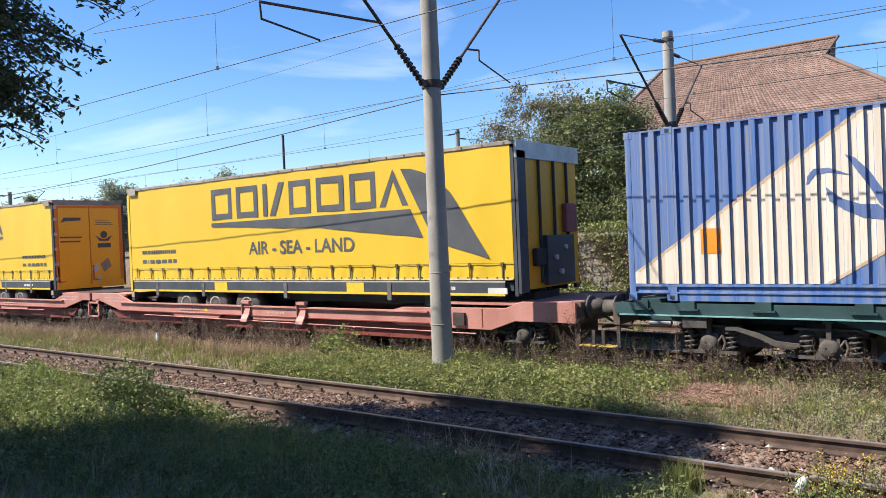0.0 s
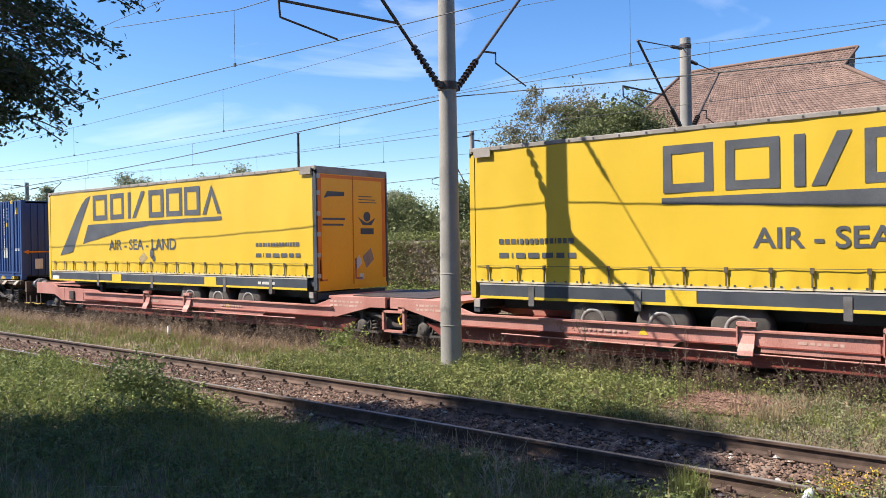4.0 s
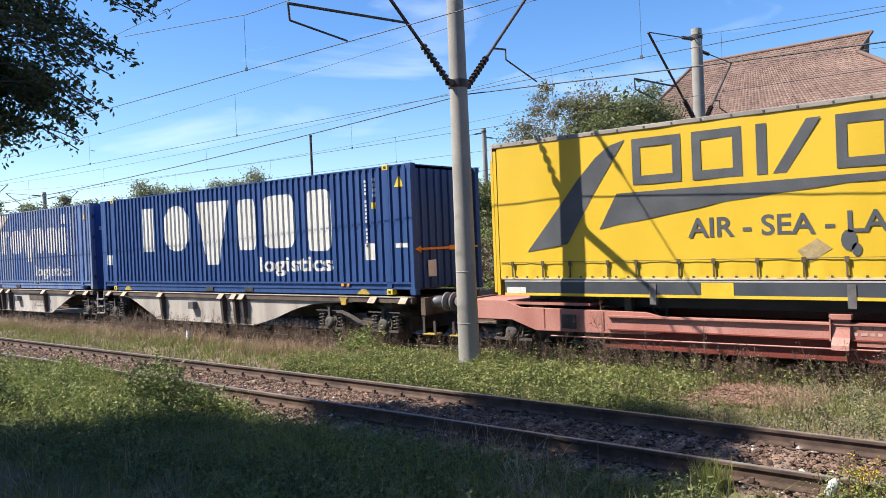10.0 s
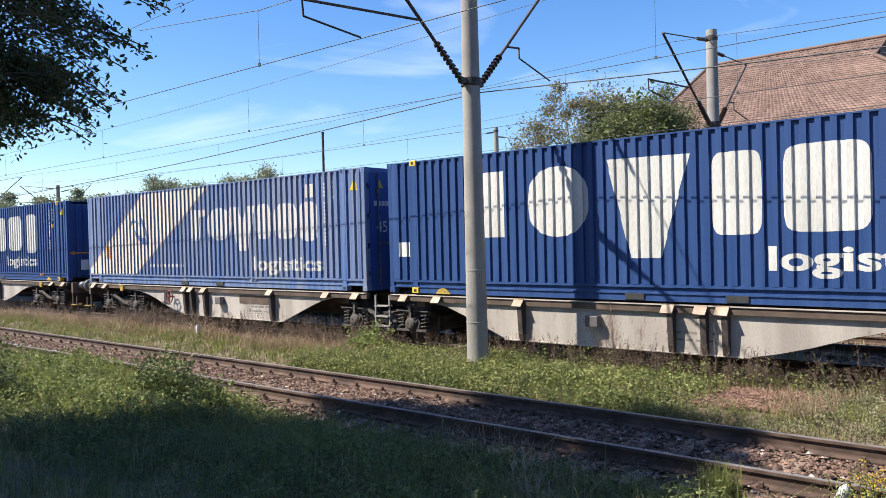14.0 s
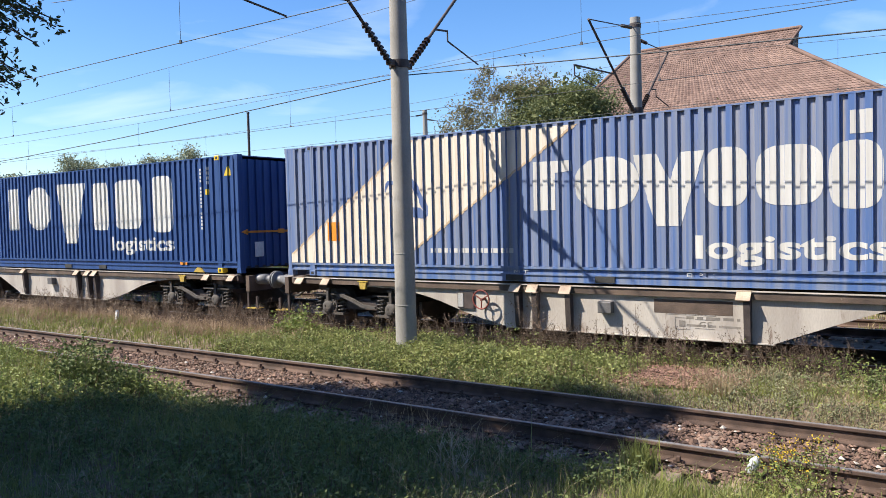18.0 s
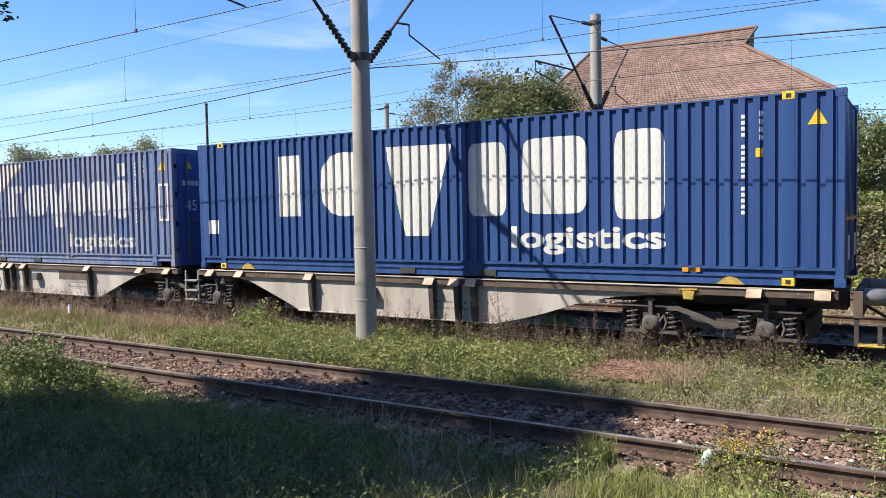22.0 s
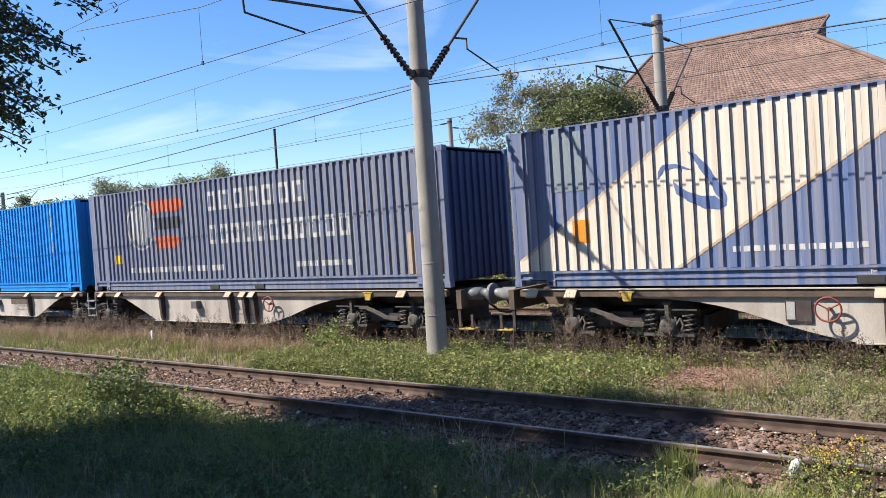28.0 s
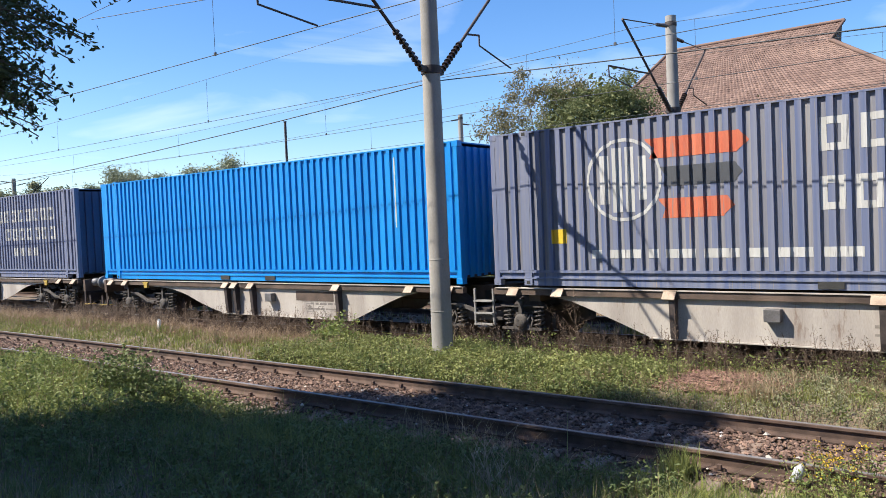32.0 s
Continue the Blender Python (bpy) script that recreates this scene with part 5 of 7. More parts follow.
def grey_section(w, a, c, joint_left, wheel_at=None, graf=False):
    """One half of the articulated wagon between x = a and c; the shared bogie is at the joint."""
    L = c - a
    y = -1.2
    jl = joint_left
    # fish-belly: level in the middle, rising in a slope towards either bogie
    lo = 0.3
    x1, x2, x3, x4 = (a + 1.9, a + 3.4, c - 5.9, c - 2.6) if jl else (a + 2.6, a + 5.9, c - 3.4, c - 1.9)
    sweep = list(zip((2.6, 3.1, 3.64, 4.0, 4.36, 4.97, 5.46, 5.9), (0.945, 0.93, 0.88, 0.81, 0.72, 0.52, 0.39, lo)))
    short = [(q, 0.88 - (0.88 - lo) * u ** 1.05) for u, q in zip(np.linspace(0, 1, 6), np.linspace(1.9, 3.4, 6))]
    arc_l = [(a + q, z) for q, z in (short if jl else sweep)]
    arc_r = [(c - q, z) for q, z in reversed(sweep if jl else short)]
    prof = [(x1 - 0.4, 0.98), (x1 - 0.4, 0.95)] + arc_l + arc_r + [(x4 + 0.4, 0.95), (x4 + 0.4, 0.98)]
    for s in (-1, 1):
        yy = s * 1.2
        side = part("side_beam", Build().prism(prof, yy - 0.012, yy + 0.012), M_GREYW, w, "dusty grey fish-belly side plate")
        part("flange", Build().box(x2, x3, yy - 0.05, yy + 0.05, lo - 0.02, lo), M_GREYW, side)
        part("sill", Build().box(a + 0.25, c - 0.25, yy - 0.07, yy + 0.05, 0.98, 1.1), M_RUSTBEAM, w, "rusty top sill of the wagon")
        part("sill_lip", Build().box(a + 0.3, c - 0.3, yy - 0.09, yy + 0.07, 1.1, 1.115), M_GREYW, w, "pale worn edge of the sill")
        if s < 0:
            for gx in ([3.97, 7.05, 7.62, 7.98] if jl else [-7.98, -7.62, -6.95, -3.9]):
                part("gusset", Build().prism([(yy - 0.012, lo), (yy - 0.1, lo), (yy - 0.13, lo + 0.12), (yy - 0.17, 0.97), (yy - 0.012, 0.97)], gx - 0.05, gx + 0.05, axis="x"), M_DARKSTEEL, side, "dark upright bracket under a stop")
    part("centre_beam", Build().box(a + 0.2, c - 0.2, -0.28, 0.28, 0.72, 1.06), M_RUSTBEAM, w, "central box beam")
    for q, zz in ((a + 1.1, 0.85), (c - 1.1, 0.85), ((a + c) / 2, 0.5)):
        part("cross_beam", Build().box(q - 0.12, q + 0.12, -1.15, 1.15, zz, 1.03), M_RUSTBEAM, w)
    xs = [0.85, 1.81, 3.92, 7.0, 7.57, 7.93, c - 1.4, c - 0.45] if jl else [a + 0.55, a + 1.35, -8.03, -7.67, -7.0, -3.95, -1.75, -0.71]
    for x in xs:
        b = Build()
        stop(b, x, y - 0.06, 1.1)
        part("container_stop", b, M_CREAM, w, "folded cream-painted container stop")
    sx = c - 2.4 if jl else a + 2.4
    part("spigot", Build().box(sx - 0.14, sx + 0.14, y - 0.1, y, 1.05, 1.075).prism([(sx - 0.1, 1.04), (sx + 0.1, 1.04), (sx + 0.07, 0.9), (sx - 0.07, 0.9)], y - 0.1, y - 0.04), M_YELDIRTY, w, "dirty yellow folding spigot")
    part("valve_box", Build().box(x2 + 1.9, x2 + 2.15, y - 0.16, y - 0.012, 0.66, 0.86), M_STEEL, w, "small grey junction box", bevel=0.01)
    # painted data panel and small writing
    m = M_STENCIL
    part("lettering", offset(bars(x2 + 3.4, 0.62, 0.045, (0.12, 0.1, 0.22, 0.16, 0.05), 0.05, m), y - 0.014), m, w, "small dark writing on the side plate")
    part("lettering", offset(bars(x2 + 3.4, 0.5, 0.035, (0.3, 0.12, 0.34), 0.05, m), y - 0.014), m, w, "small dark writing on the side plate")
    pr = [rect(x3 - 1.7 + i * 0.16, x3 - 1.7 + i * 0.16 + 0.012, 0.68, 0.86) for i in range(6)] + [rect(x3 - 1.7, x3 - 0.89, z, z + 0.012) for z in (0.68, 0.77, 0.86)]
    if not jl:
        part("load_table", offset(poly("lettering", pr, m), y - 0.014), m, w, "printed load table")
    part("repaint", Build().box(x3 - 1.9, x3 - 0.62, y - 0.0145, y - 0.012, 0.7, 0.93), M_RUSTBEAM if graf else M_GREYW, w, "darker repainted rectangle") if graf else None
    if not jl:
        part("lettering", offset(words("GE", x3 - 1.15, 0.5, 0.085, m, 0.2), y - 0.016), m, w, "small dark letters GE")
    if not jl:
        part("lettering", offset(poly("lettering", [rect(x3 - 1.22, x3 - 0.9, 0.468, 0.476), rect(x3 - 1.22, x3 - 0.9, 0.614, 0.622), rect(x3 - 1.55, x3 - 1.3, 0.44, 0.448), rect(x3 - 1.55, x3 - 1.3, 0.632, 0.64), rect(x3 - 1.55, x3 - 1.542, 0.448, 0.632), rect(x3 - 1.308, x3 - 1.3, 0.448, 0.632), rect(x3 - 1.48, x3 - 1.38, 0.49, 0.59)], m), y - 0.016), m, w, "small framed marks")
    if wheel_at is not None:
        handwheel(w, wheel_at, y - 0.1, 0.8, "rust-red hand brake wheel", M_REDDK)
        if not jl:
            pb = part("brake_box", Build().box(wheel_at - 0.62, wheel_at - 0.25, y - 0.05, y - 0.012, 0.6, 0.92), M_DARKSTEEL, w, "dark recessed brake box")
            part("cover", Build().box(wheel_at - 0.6, wheel_at - 0.48, y - 0.06, y - 0.05, 0.63, 0.9), M_ALU, pb, "torn pale cover sheet")


def offset(me, y):
    for v in me.vertices:
        v.co.y = y
    return me


M_STEPS = surf("dull_grey_steps", (0.2, 0.19, 0.18), (0.32, 0.31, 0.29), 0.6, 4, bump=0.1, wear=(0.12, 0.09, 0.08), wear_at=0.6)


def ladder(w, x):
    b = Build()
    for q in (-0.22, 0.22):
        b.box(x + q - 0.018, x + q + 0.018, -1.24, -1.2, 0.34, 1.08)
    for z in (0.36, 0.58, 0.82):
        b.box(x - 0.22, x + 0.22, -1.28, -1.12, z, z + 0.03)
    part("steps", b, M_STEPS, w, "dull grey steel access steps")


def grey_wagon(left, joint, right, wheels=(None, None), lab=""):
    w = thing("container_wagon", "dusty grey articulated flat wagon carrying two containers" + lab, "railway wagon", pose(joint, YT, 0), group="wagons of the freight train")
    TRAIN.append((w, joint, 0))
    a, c = left - joint, right - joint
    if right - joint > 1:
        grey_section(w, 0.12, c, True, wheels[1])
        bogie(w, c - 2.15)
        buffers(w, c, 1)
    if joint - left > 1:
        grey_section(w, a, -0.12, False, wheels[0], True)
        bogie(w, a + 2.15)
        buffers(w, a, -1)
    bogie(w, 0.0)
    part("pivot", Build().tube((0, 0, 0.6), (0, 0, 1.1), 0.3, n=20).box(-0.5, 0.5, -0.3, 0.3, 0.75, 0.95), M_DARKSTEEL, w, "articulation joint over the middle bogie")
    ladder(w, 0.1)
    return w


grey_wagon(-42.5, -28.32, -14.08, (-8.75, None))
grey_wagon(-72.5, -58.18, -43.85, (-8.75, None))
grey_wagon(-102.2, -87.98, -73.75, (None, 8.6))
grey_wagon(-131.0, -117.6, -103.5, (None, None))


def teal_wagon(x0, x1):
    w = thing("container_wagon", "dirty teal flat wagon carrying a faded blue container", "railway wagon", pose(x0, YT, 0), group="wagons of the freight train")
    TRAIN.append((w, x0, 0))
    L = x1 - x0
    for s in (-1, 1):
        y = s * 1.2
        sb = part("side_beam", Build().box(0, L, y - 0.04, y + 0.04, 0.92, 1.12).prism([(3.4, 0.92), (4.6, 0.55), (L - 4.6, 0.55), (L - 3.4, 0.92)], y - 0.015, y + 0.015), M_TEAL, w, "teal side beam with worn patches")
        part("flange", Build().box(0.1, L - 0.1, y - 0.09, y + 0.05, 0.905, 0.925), M_TEALLIP, sb, "worn lower flange with the sun highlight in its colour")
        for x in (0.5, 1.3, 2.5, 3.9, 7.0):
            part("bracket", Build().box(x - 0.12, x + 0.12, y + s * 0.04 - 0.03, y + s * 0.04 + 0.03, 1.0, 1.16).box(x - 0.18, x + 0.18, y + s * 0.05 - 0.04, y + s * 0.05 + 0.04, 1.0, 1.03), M_TEAL, sb, "small teal bracket")
    part("centre_beam", Build().box(0, L, -0.3, 0.3, 0.7, 1.1), M_TEAL, w)
    bogie(w, 2.5)
    bogie(w, L - 2.5)
    buffers(w, 0.0, -1, M_BOGIE)
    buffers(w, L, 1)
    part("battery_box", Build().box(1.2, 1.6, -1.25, -1.05, 0.72, 0.92), M_BOGIE, w, "grey equipment box")
    part("lamp_bracket", Build().tube((0.62, -1.2, 0.78), (1.0, -1.2, 0.78), 0.05), M_TANK, w)


teal_wagon(21.4, 35.6)


def red_section(w, a, c, joint_left):
    """One pocket section: raised ends, a low trough beam between, and stiffening posts."""
    f = (lambda x: a + x) if not joint_left else (lambda x: c - x)
    L = c - a
    # outline measured from the buffer end
    up = [(0.0, 0.72), (0.0, 1.1), (1.15, 1.1), (1.5, 0.97), (4.1, 0.94), (4.45, 0.86), (L - 2.35, 0.86), (L - 1.55, 1.1), (L - 0.05, 1.12), (L - 0.05, 0.88), (L - 0.5, 0.88), (L - 1.6, 0.62), (4.5, 0.62), (4.2, 0.55), (1.85, 0.53), (1.3, 0.72)]
    lowb = [(3.0, 0.55), (4.4, 0.62), (L - 1.6, 0.62), (L - 1.0, 0.6), (L - 1.35, 0.36), (4.2, 0.3), (3.4, 0.36)]
    for s in (-1, 1):
        y = s * 1.27
        sb = part("side_beam", Build().prism([(f(x), z) for x, z in up], y - 0.03, y + 0.03), M_PINK, w, "faded red side beam with raised ends", bevel=0.008)
        part("trough_beam", Build().prism([(f(x), z) for x, z in lowb], y - s * 0.1 - 0.02, y - s * 0.1 + 0.02), M_REDDK, w, "dark red trough beam under the side")
        part("flange", Build().box(min(f(3.4), f(L - 1.7)), max(f(3.4), f(L - 1.7)), y - 0.09, y + 0.05, 0.84, 0.87), M_PINK, sb)
        part("flange", Build().box(min(f(3.4), f(L - 1.7)), max(f(3.4), f(L - 1.7)), y - 0.07, y + 0.04, 0.61, 0.63), M_REDDK, sb)
        part("grab_rail", Build().tube((f(2.2), y - 0.06, 0.45), (f(L - 3.0), y - 0.06, 0.52), 0.014, n=6), M_PINK, w)
        if s < 0:
            for x in (7.2, 9.25):
                part("post", Build().prism([(y - 0.03, 0.98), (y - 0.06, 0.98), (y - 0.075, 0.78), (y - 0.11, 0.66), (y - 0.18, 0.55), (y - 0.2, 0.48), (y - 0.17, 0.48), (y - 0.14, 0.55), (y - 0.06, 0.67), (y - 0.03, 0.78)], f(x) - 0.12, f(x) + 0.12, axis="x").box(f(x) - 0.15, f(x) + 0.15, y - 0.13, y - 0.02, 0.93, 1.0).box(f(x) - 0.15, f(x) - 0.13, y - 0.13, y - 0.03, 0.6, 0.95), M_PINK, sb, "flared stiffening post")
            part("name_panel", Build().box(min(f(7.4), f(9.05)), max(f(7.4), f(9.05)), y - 0.05, y - 0.03, 0.53, 0.88), M_PINK, sb, "faded red panel with worn writing")
            part("name_panel", Build().prism([(f(10.3), 0.64), (f(10.5), 0.5), (f(12.4), 0.5), (f(12.6), 0.64)], y - 0.045, y - 0.03), M_PINK, sb)
            part("seam_plate", Build().box(f(2.05) - 0.01, f(2.05) + 0.01, y - 0.036, y - 0.03, 0.58, 0.95).box(f(3.3) - 0.01, f(3.3) + 0.01, y - 0.036, y - 0.03, 0.58, 0.93), M_REDDK, sb)
            for x, z, ww, dy in ((7.0, 0.66, 1.6, 0.054), (10.6, 0.58, 1.7, 0.049), (L - 1.9, 0.84, 1.2, 0.033)):
                x0 = min(f(x), f(x + ww))
                r = np.random.default_rng(int(x * 10))
                part("lettering", offset(bars(x0 + 0.1, z + 0.12, 0.042, list(r.uniform(0.05, 0.13, 8)), 0.035, M_WORNPINK), y - dy), M_WORNPINK, w, "small pale writing on the beam")
                part("lettering", offset(bars(x0 + 0.1, z + 0.03, 0.045, list(r.uniform(0.05, 0.15, 6)), 0.035, M_WORNPINK), y - dy), M_WORNPINK, w, "small pale writing on the beam")
            part("sticker", offset(poly("sticker", [[(f(11.0) - 0.09, 0.68), (f(11.0) + 0.09, 0.68), (f(11.0), 0.82)]], M_YELPAINT), y - 0.036), M_YELPAINT, w, "yellow warning triangle")
            part("valve_box", Build().box(f(2.6) - 0.14, f(2.6) + 0.14, y - 0.08, y - 0.03, 0.6, 0.86), M_DARKSTEEL, w, "dark control box in the beam")
    part("trough_floor", Build().box(min(f(3.2), f(L - 1.5)), max(f(3.2), f(L - 1.5)), -1.2, 1.2, 0.27, 0.33), M_REDDK, w)
    part("end_deck", Build().box(min(f(0.0), f(3.0)), max(f(0.0), f(3.0)), -1.24, 1.24, 1.02, 1.07), M_PINK, w, "faded red end deck")
    part("joint_deck", Build().box(min(f(L - 1.9), f(L - 0.1)), max(f(L - 1.9), f(L - 0.1)), -1.24, 1.24, 1.05, 1.1), M_PINK, w, "faded red deck over the joint")
    part("kingpin_stand", Build().box(f(1.6) - 0.3, f(1.6) + 0.3, -0.5, 0.5, 1.07, 1.22).tube((f(1.6), 0, 1.2), (f(1.6), 0, 1.34), 0.25, n=16), M_DARKSTEEL, w, "trailer hitch stand")


def red_wagon(left, joint, right):
    w = thing("pocket_wagon", "faded red articulated pocket wagon carrying two trailers", "railway wagon", pose(joint, YT, 0), group="wagons of the freight train")
    TRAIN.append((w, joint, 0))
    a, c = left - joint, right - joint
    red_section(w, a, -0.02, False)
    red_section(w, 0.02, c, True)
    bogie(w, 0.0)
    bogie(w, a + 2.1)
    bogie(w, c - 2.1)
    buffers(w, a, -1)
    buffers(w, c, 1, M_BOGIE)
    part("end_frame", Build().box(-0.16, -0.1, -1.32, -1.24, 0.36, 0.84).box(0.44, 0.5, -1.32, -1.24, 0.36, 0.9).box(-0.16, 0.5, -1.32, -1.24, 0.79, 0.84).box(-0.16, 0.5, -1.32, -1.24, 0.36, 0.41).box(0.3, 0.5, -1.3, -1.2, 0.8, 0.92), M_PINK, w, "faded red step frame at the joint")
    part("brake_hose", Build().path([(0.36, -1.22, 0.78), (0.28, -1.26, 0.66), (0.34, -1.27, 0.54), (0.44, -1.25, 0.6)], 0.02, 7), M_YELPAINT, w, "yellow coupling hose loop")
    part("joint_plate", Build().box(-1.25, 0.95, -1.1, 1.1, 1.105, 1.125), M_DARKSTEEL, w, "dark steel walkway plate over the joint")
    return w


red_wagon(-13.0, 3.72, 20.65)

# ---- yellow curtain-sided trailers ----
M_TRIM = surf("weathered_grey_trim", (0.2, 0.18, 0.16), (0.34, 0.31, 0.28), 0.75, 2.5, bump=0.1, wear=(0.45, 0.42, 0.38), wear_at=0.6, stretch=(0.6, 1, 1))
M_TYRE = surf("dusty_tyre_rubber", (0.045, 0.042, 0.038), (0.085, 0.078, 0.07), 0.85, 5, bump=0.15)
M_SCUFF = surf("scuffed_grey_sticker", (0.3, 0.22, 0.1), (0.44, 0.34, 0.18), 0.7, 9, bump=0.05)
M_RIM = surf("pale_grey_rim", (0.13, 0.125, 0.12), (0.24, 0.235, 0.225), 0.5, 6, bump=0.05)
M_BORDER = surf("deep_orange_border", (0.72, 0.17, 0.006), (0.8, 0.22, 0.01), 0.45, 1.5, bump=0.03)
M_DOOR = surf("orange_door_paint", (0.88, 0.4, 0.01), (0.92, 0.46, 0.016), 0.4, 0.8, bump=0.03, grain=0.2, stretch=STREAK)
M_HEM = surf("pale_hem", (0.5, 0.42, 0.25), (0.62, 0.54, 0.36), 0.6, 6, bump=0.1)
M_STRAP = surf("brown_strap", (0.06, 0.045, 0.03), (0.12, 0.09, 0.06), 0.6, 9, bump=0.1)


def trailer(x0, L, front_right, label):
    """Standing in a pocket wagon; u runs from the trailer's front to its rear."""
    t = thing("semi_trailer", label, "trailer", pose(x0, YT, 0), group="yellow trailers on the pocket wagon")
    TRAIN.append((t, x0, 0))
    X = (lambda u: L - u) if front_right else (lambda u: u)
    d = -1 if front_right else 1
    y = -1.25
    r = np.random.default_rng(11 if front_right else 12)
    z0, z1 = 1.64, 4.125
    # curtain with soft folds and a slack lower edge
    for s in (-1, 1):
        n, k = 170, 22
        xs = np.linspace(0.1, L - 0.1, n)
        zs = np.linspace(z0 - 0.12, z1, k)
        b = Build()
        for j, z in enumerate(zs):
            low = max(0.0, 1 - (z - z0) / 0.35)
            for x in xs:
                dy = 0.004 * math.sin(x * 2.3 + 0.8 * z) + 0.003 * math.sin(x * 7.1 + 1.3 * math.sin(z)) + low * (0.007 * math.sin(x * 9.7) + 0.005 * math.sin(x * 23 + 2))
                b.v.append((float(x), s * (1.25 + dy), float(z + (0.012 * math.sin(x * 4.8) * low if j == 0 else 0))))
        b.f = [(j * n + i, j * n + i + 1, (j + 1) * n + i + 1, (j + 1) * n + i) for j in range(k - 1) for i in range(n - 1)]
        b.s = [True] * len(b.f)
        cu = part("curtain", b, M_CURTAIN, t, "bright yellow tarpaulin curtain with slack folds")
        if s < 0:
            part("hem_band", Build().box(0.12, L - 0.12, y - 0.012, y + 0.01, 1.51, 1.545), M_HEM, cu, "pale stitched hem with eyelets")
            ey = Build()
            for i in range(56):
                x = 0.25 + i * (L - 0.5) / 55
                ey.box(x - 0.018, x + 0.018, y - 0.018, y - 0.012, 1.545, 1.575)
            part("eyelets", ey, M_GUARD, cu)["kind"] = "stuff"
            part("hem_rope", Build().box(0.12, L - 0.12, y - 0.028, y - 0.018, 1.838, 1.846), M_GUARD, cu, "dark cord along the hem")
            for i in range(20):
                x = 0.4 + i * (L - 0.8) / 19 + 0.06 * math.sin(i * 2.7)
                part("buckle_strap", Build().box(x - 0.014, x + 0.014, y - 0.034, y - 0.022, 1.55, 1.8).box(x - 0.03, x + 0.03, y - 0.042, y - 0.022, 1.77, 1.86), M_STRAP, cu, "brown tensioning strap and buckle")
    for s in (-1, 1):
        part("roof_rail", Build().box(0.0, L, s * 1.235 - 0.035, s * 1.235 + 0.035, 4.12, 4.2), M_TRIM, t, "weathered grey roof rail", bevel=0.01)
        if s < 0:
            for i in range(27):
                part("roof_bolt", Build().box(0.22 + i * 0.5, 0.25 + i * 0.5, -1.279, -1.268, 4.145, 4.175), M_GUARD, t)
    part("roof", Build().box(0.02, L - 0.02, -1.22, 1.22, 4.13, 4.19), M_TRIM, t)
    part("tarpaulin_flap", Build().box(X(L - 0.3) - 0.2, X(L - 0.3) + 0.2, y - 0.055, y - 0.04, 4.0, 4.17), M_TRIM, t, "loose grey tarpaulin flap")
    # dark side guard with yellow plates
    g = part("side_guard", Build().box(0.2, L - 0.3, y - 0.03, y + 0.02, 1.2, 1.46), M_GUARD, t, "dark side guard with a yellow edge")
    part("guard_edge", Build().box(0.2, L - 0.3, y - 0.036, y - 0.03, 1.2, 1.25), M_YELPAINT, g)
    part("guard_edge", Build().box(0.2, L - 0.3, y - 0.034, y + 0.02, 1.465, 1.49), M_ALU, g)
    part("side_guard", Build().box(0.2, L - 0.3, -y - 0.02, -y + 0.03, 1.16, 1.42), M_GUARD, t, "dark side guard")
    for u in ((4.05, 8.9) if front_right else (4.15, 9.0)):
        part("reflector_plate", Build().box(u, u + 0.53, y - 0.037, y - 0.03, 1.23, 1.46), M_YELPAINT, g, "yellow plate on the guard")
    for u in ((1.4, 3.55, 6.83, 10.18) if front_right else (3.3, 6.4, 9.9, 11.8)):
        part("support_leg", Build().box(u - 0.06, u + 0.06, y - 0.045, y + 0.05, 1.08, 1.44), M_STEEL, g, "grey upright bracket")
    part("lettering", offset(bars(11.3, 1.31, 0.07, (0.12, 0.34, 0.1), 0.05, M_LETTER), y - 0.038), M_LETTER, g, "small white plate")
    part("data_plate", Build().box(min(X(0.25), X(0.7)), max(X(0.25), X(0.7)), y - 0.038, y - 0.03, 1.24, 1.36), M_LETTER, g, "small white plate")
    part("floor", Build().box(0.15, L - 0.15, -1.2, 1.2, 1.3, 1.46), M_GUARD, t, "dark floor frame")
    for s in (-1, 1):
        part("chassis_rail", Build().box(0.3, L - 0.3, s * 0.475 - 0.075, s * 0.475 + 0.075, 0.95, 1.3), M_GUARD, t, "dark chassis rail")
    for u in (8.2, 9.5, 10.8):
        for s in (-1, 1):
            w = part("wheel", Build().lathe([(-0.18, 0.23), (-0.18, 0.44), (-0.13, 0.49), (0.13, 0.49), (0.18, 0.44), (0.18, 0.23)], (X(u), s * 1.02, 0.84), "y", 28), M_TYRE, t, "dusty black tyre")
            part("rim", Build().lathe([(s * 0.05, 0.0), (s * 0.05, 0.2), (s * 0.15, 0.24), (s * 0.195, 0.25), (s * 0.19, 0.2), (s * 0.08, 0.14), (s * 0.11, 0.1), (s * 0.11, 0.0)], (X(u), s * 1.02, 0.84), "y", 20), M_RIM, w, "pale grey steel rim")
    for s in (-1, 1):
        part("landing_leg", Build().box(X(2.6) - 0.07, X(2.6) + 0.07, s * 0.75 - 0.07, s * 0.75 + 0.07, 0.62, 1.25), M_STEEL, t)
    # corner posts; the dark front ones with front_right stand for a shaded corner
    for u in (0.05, L - 0.05):
        for s in (-1, 1):
            part("corner_post", Build().box(X(u) - 0.035, X(u) + 0.035, s * 1.2 - 0.062, s * 1.2 + 0.062, 1.2, 4.06), M_CURTAIN if (u < 1) != front_right else M_GUARD, t, "yellow corner post" if (u < 1) != front_right else "dark corner post")
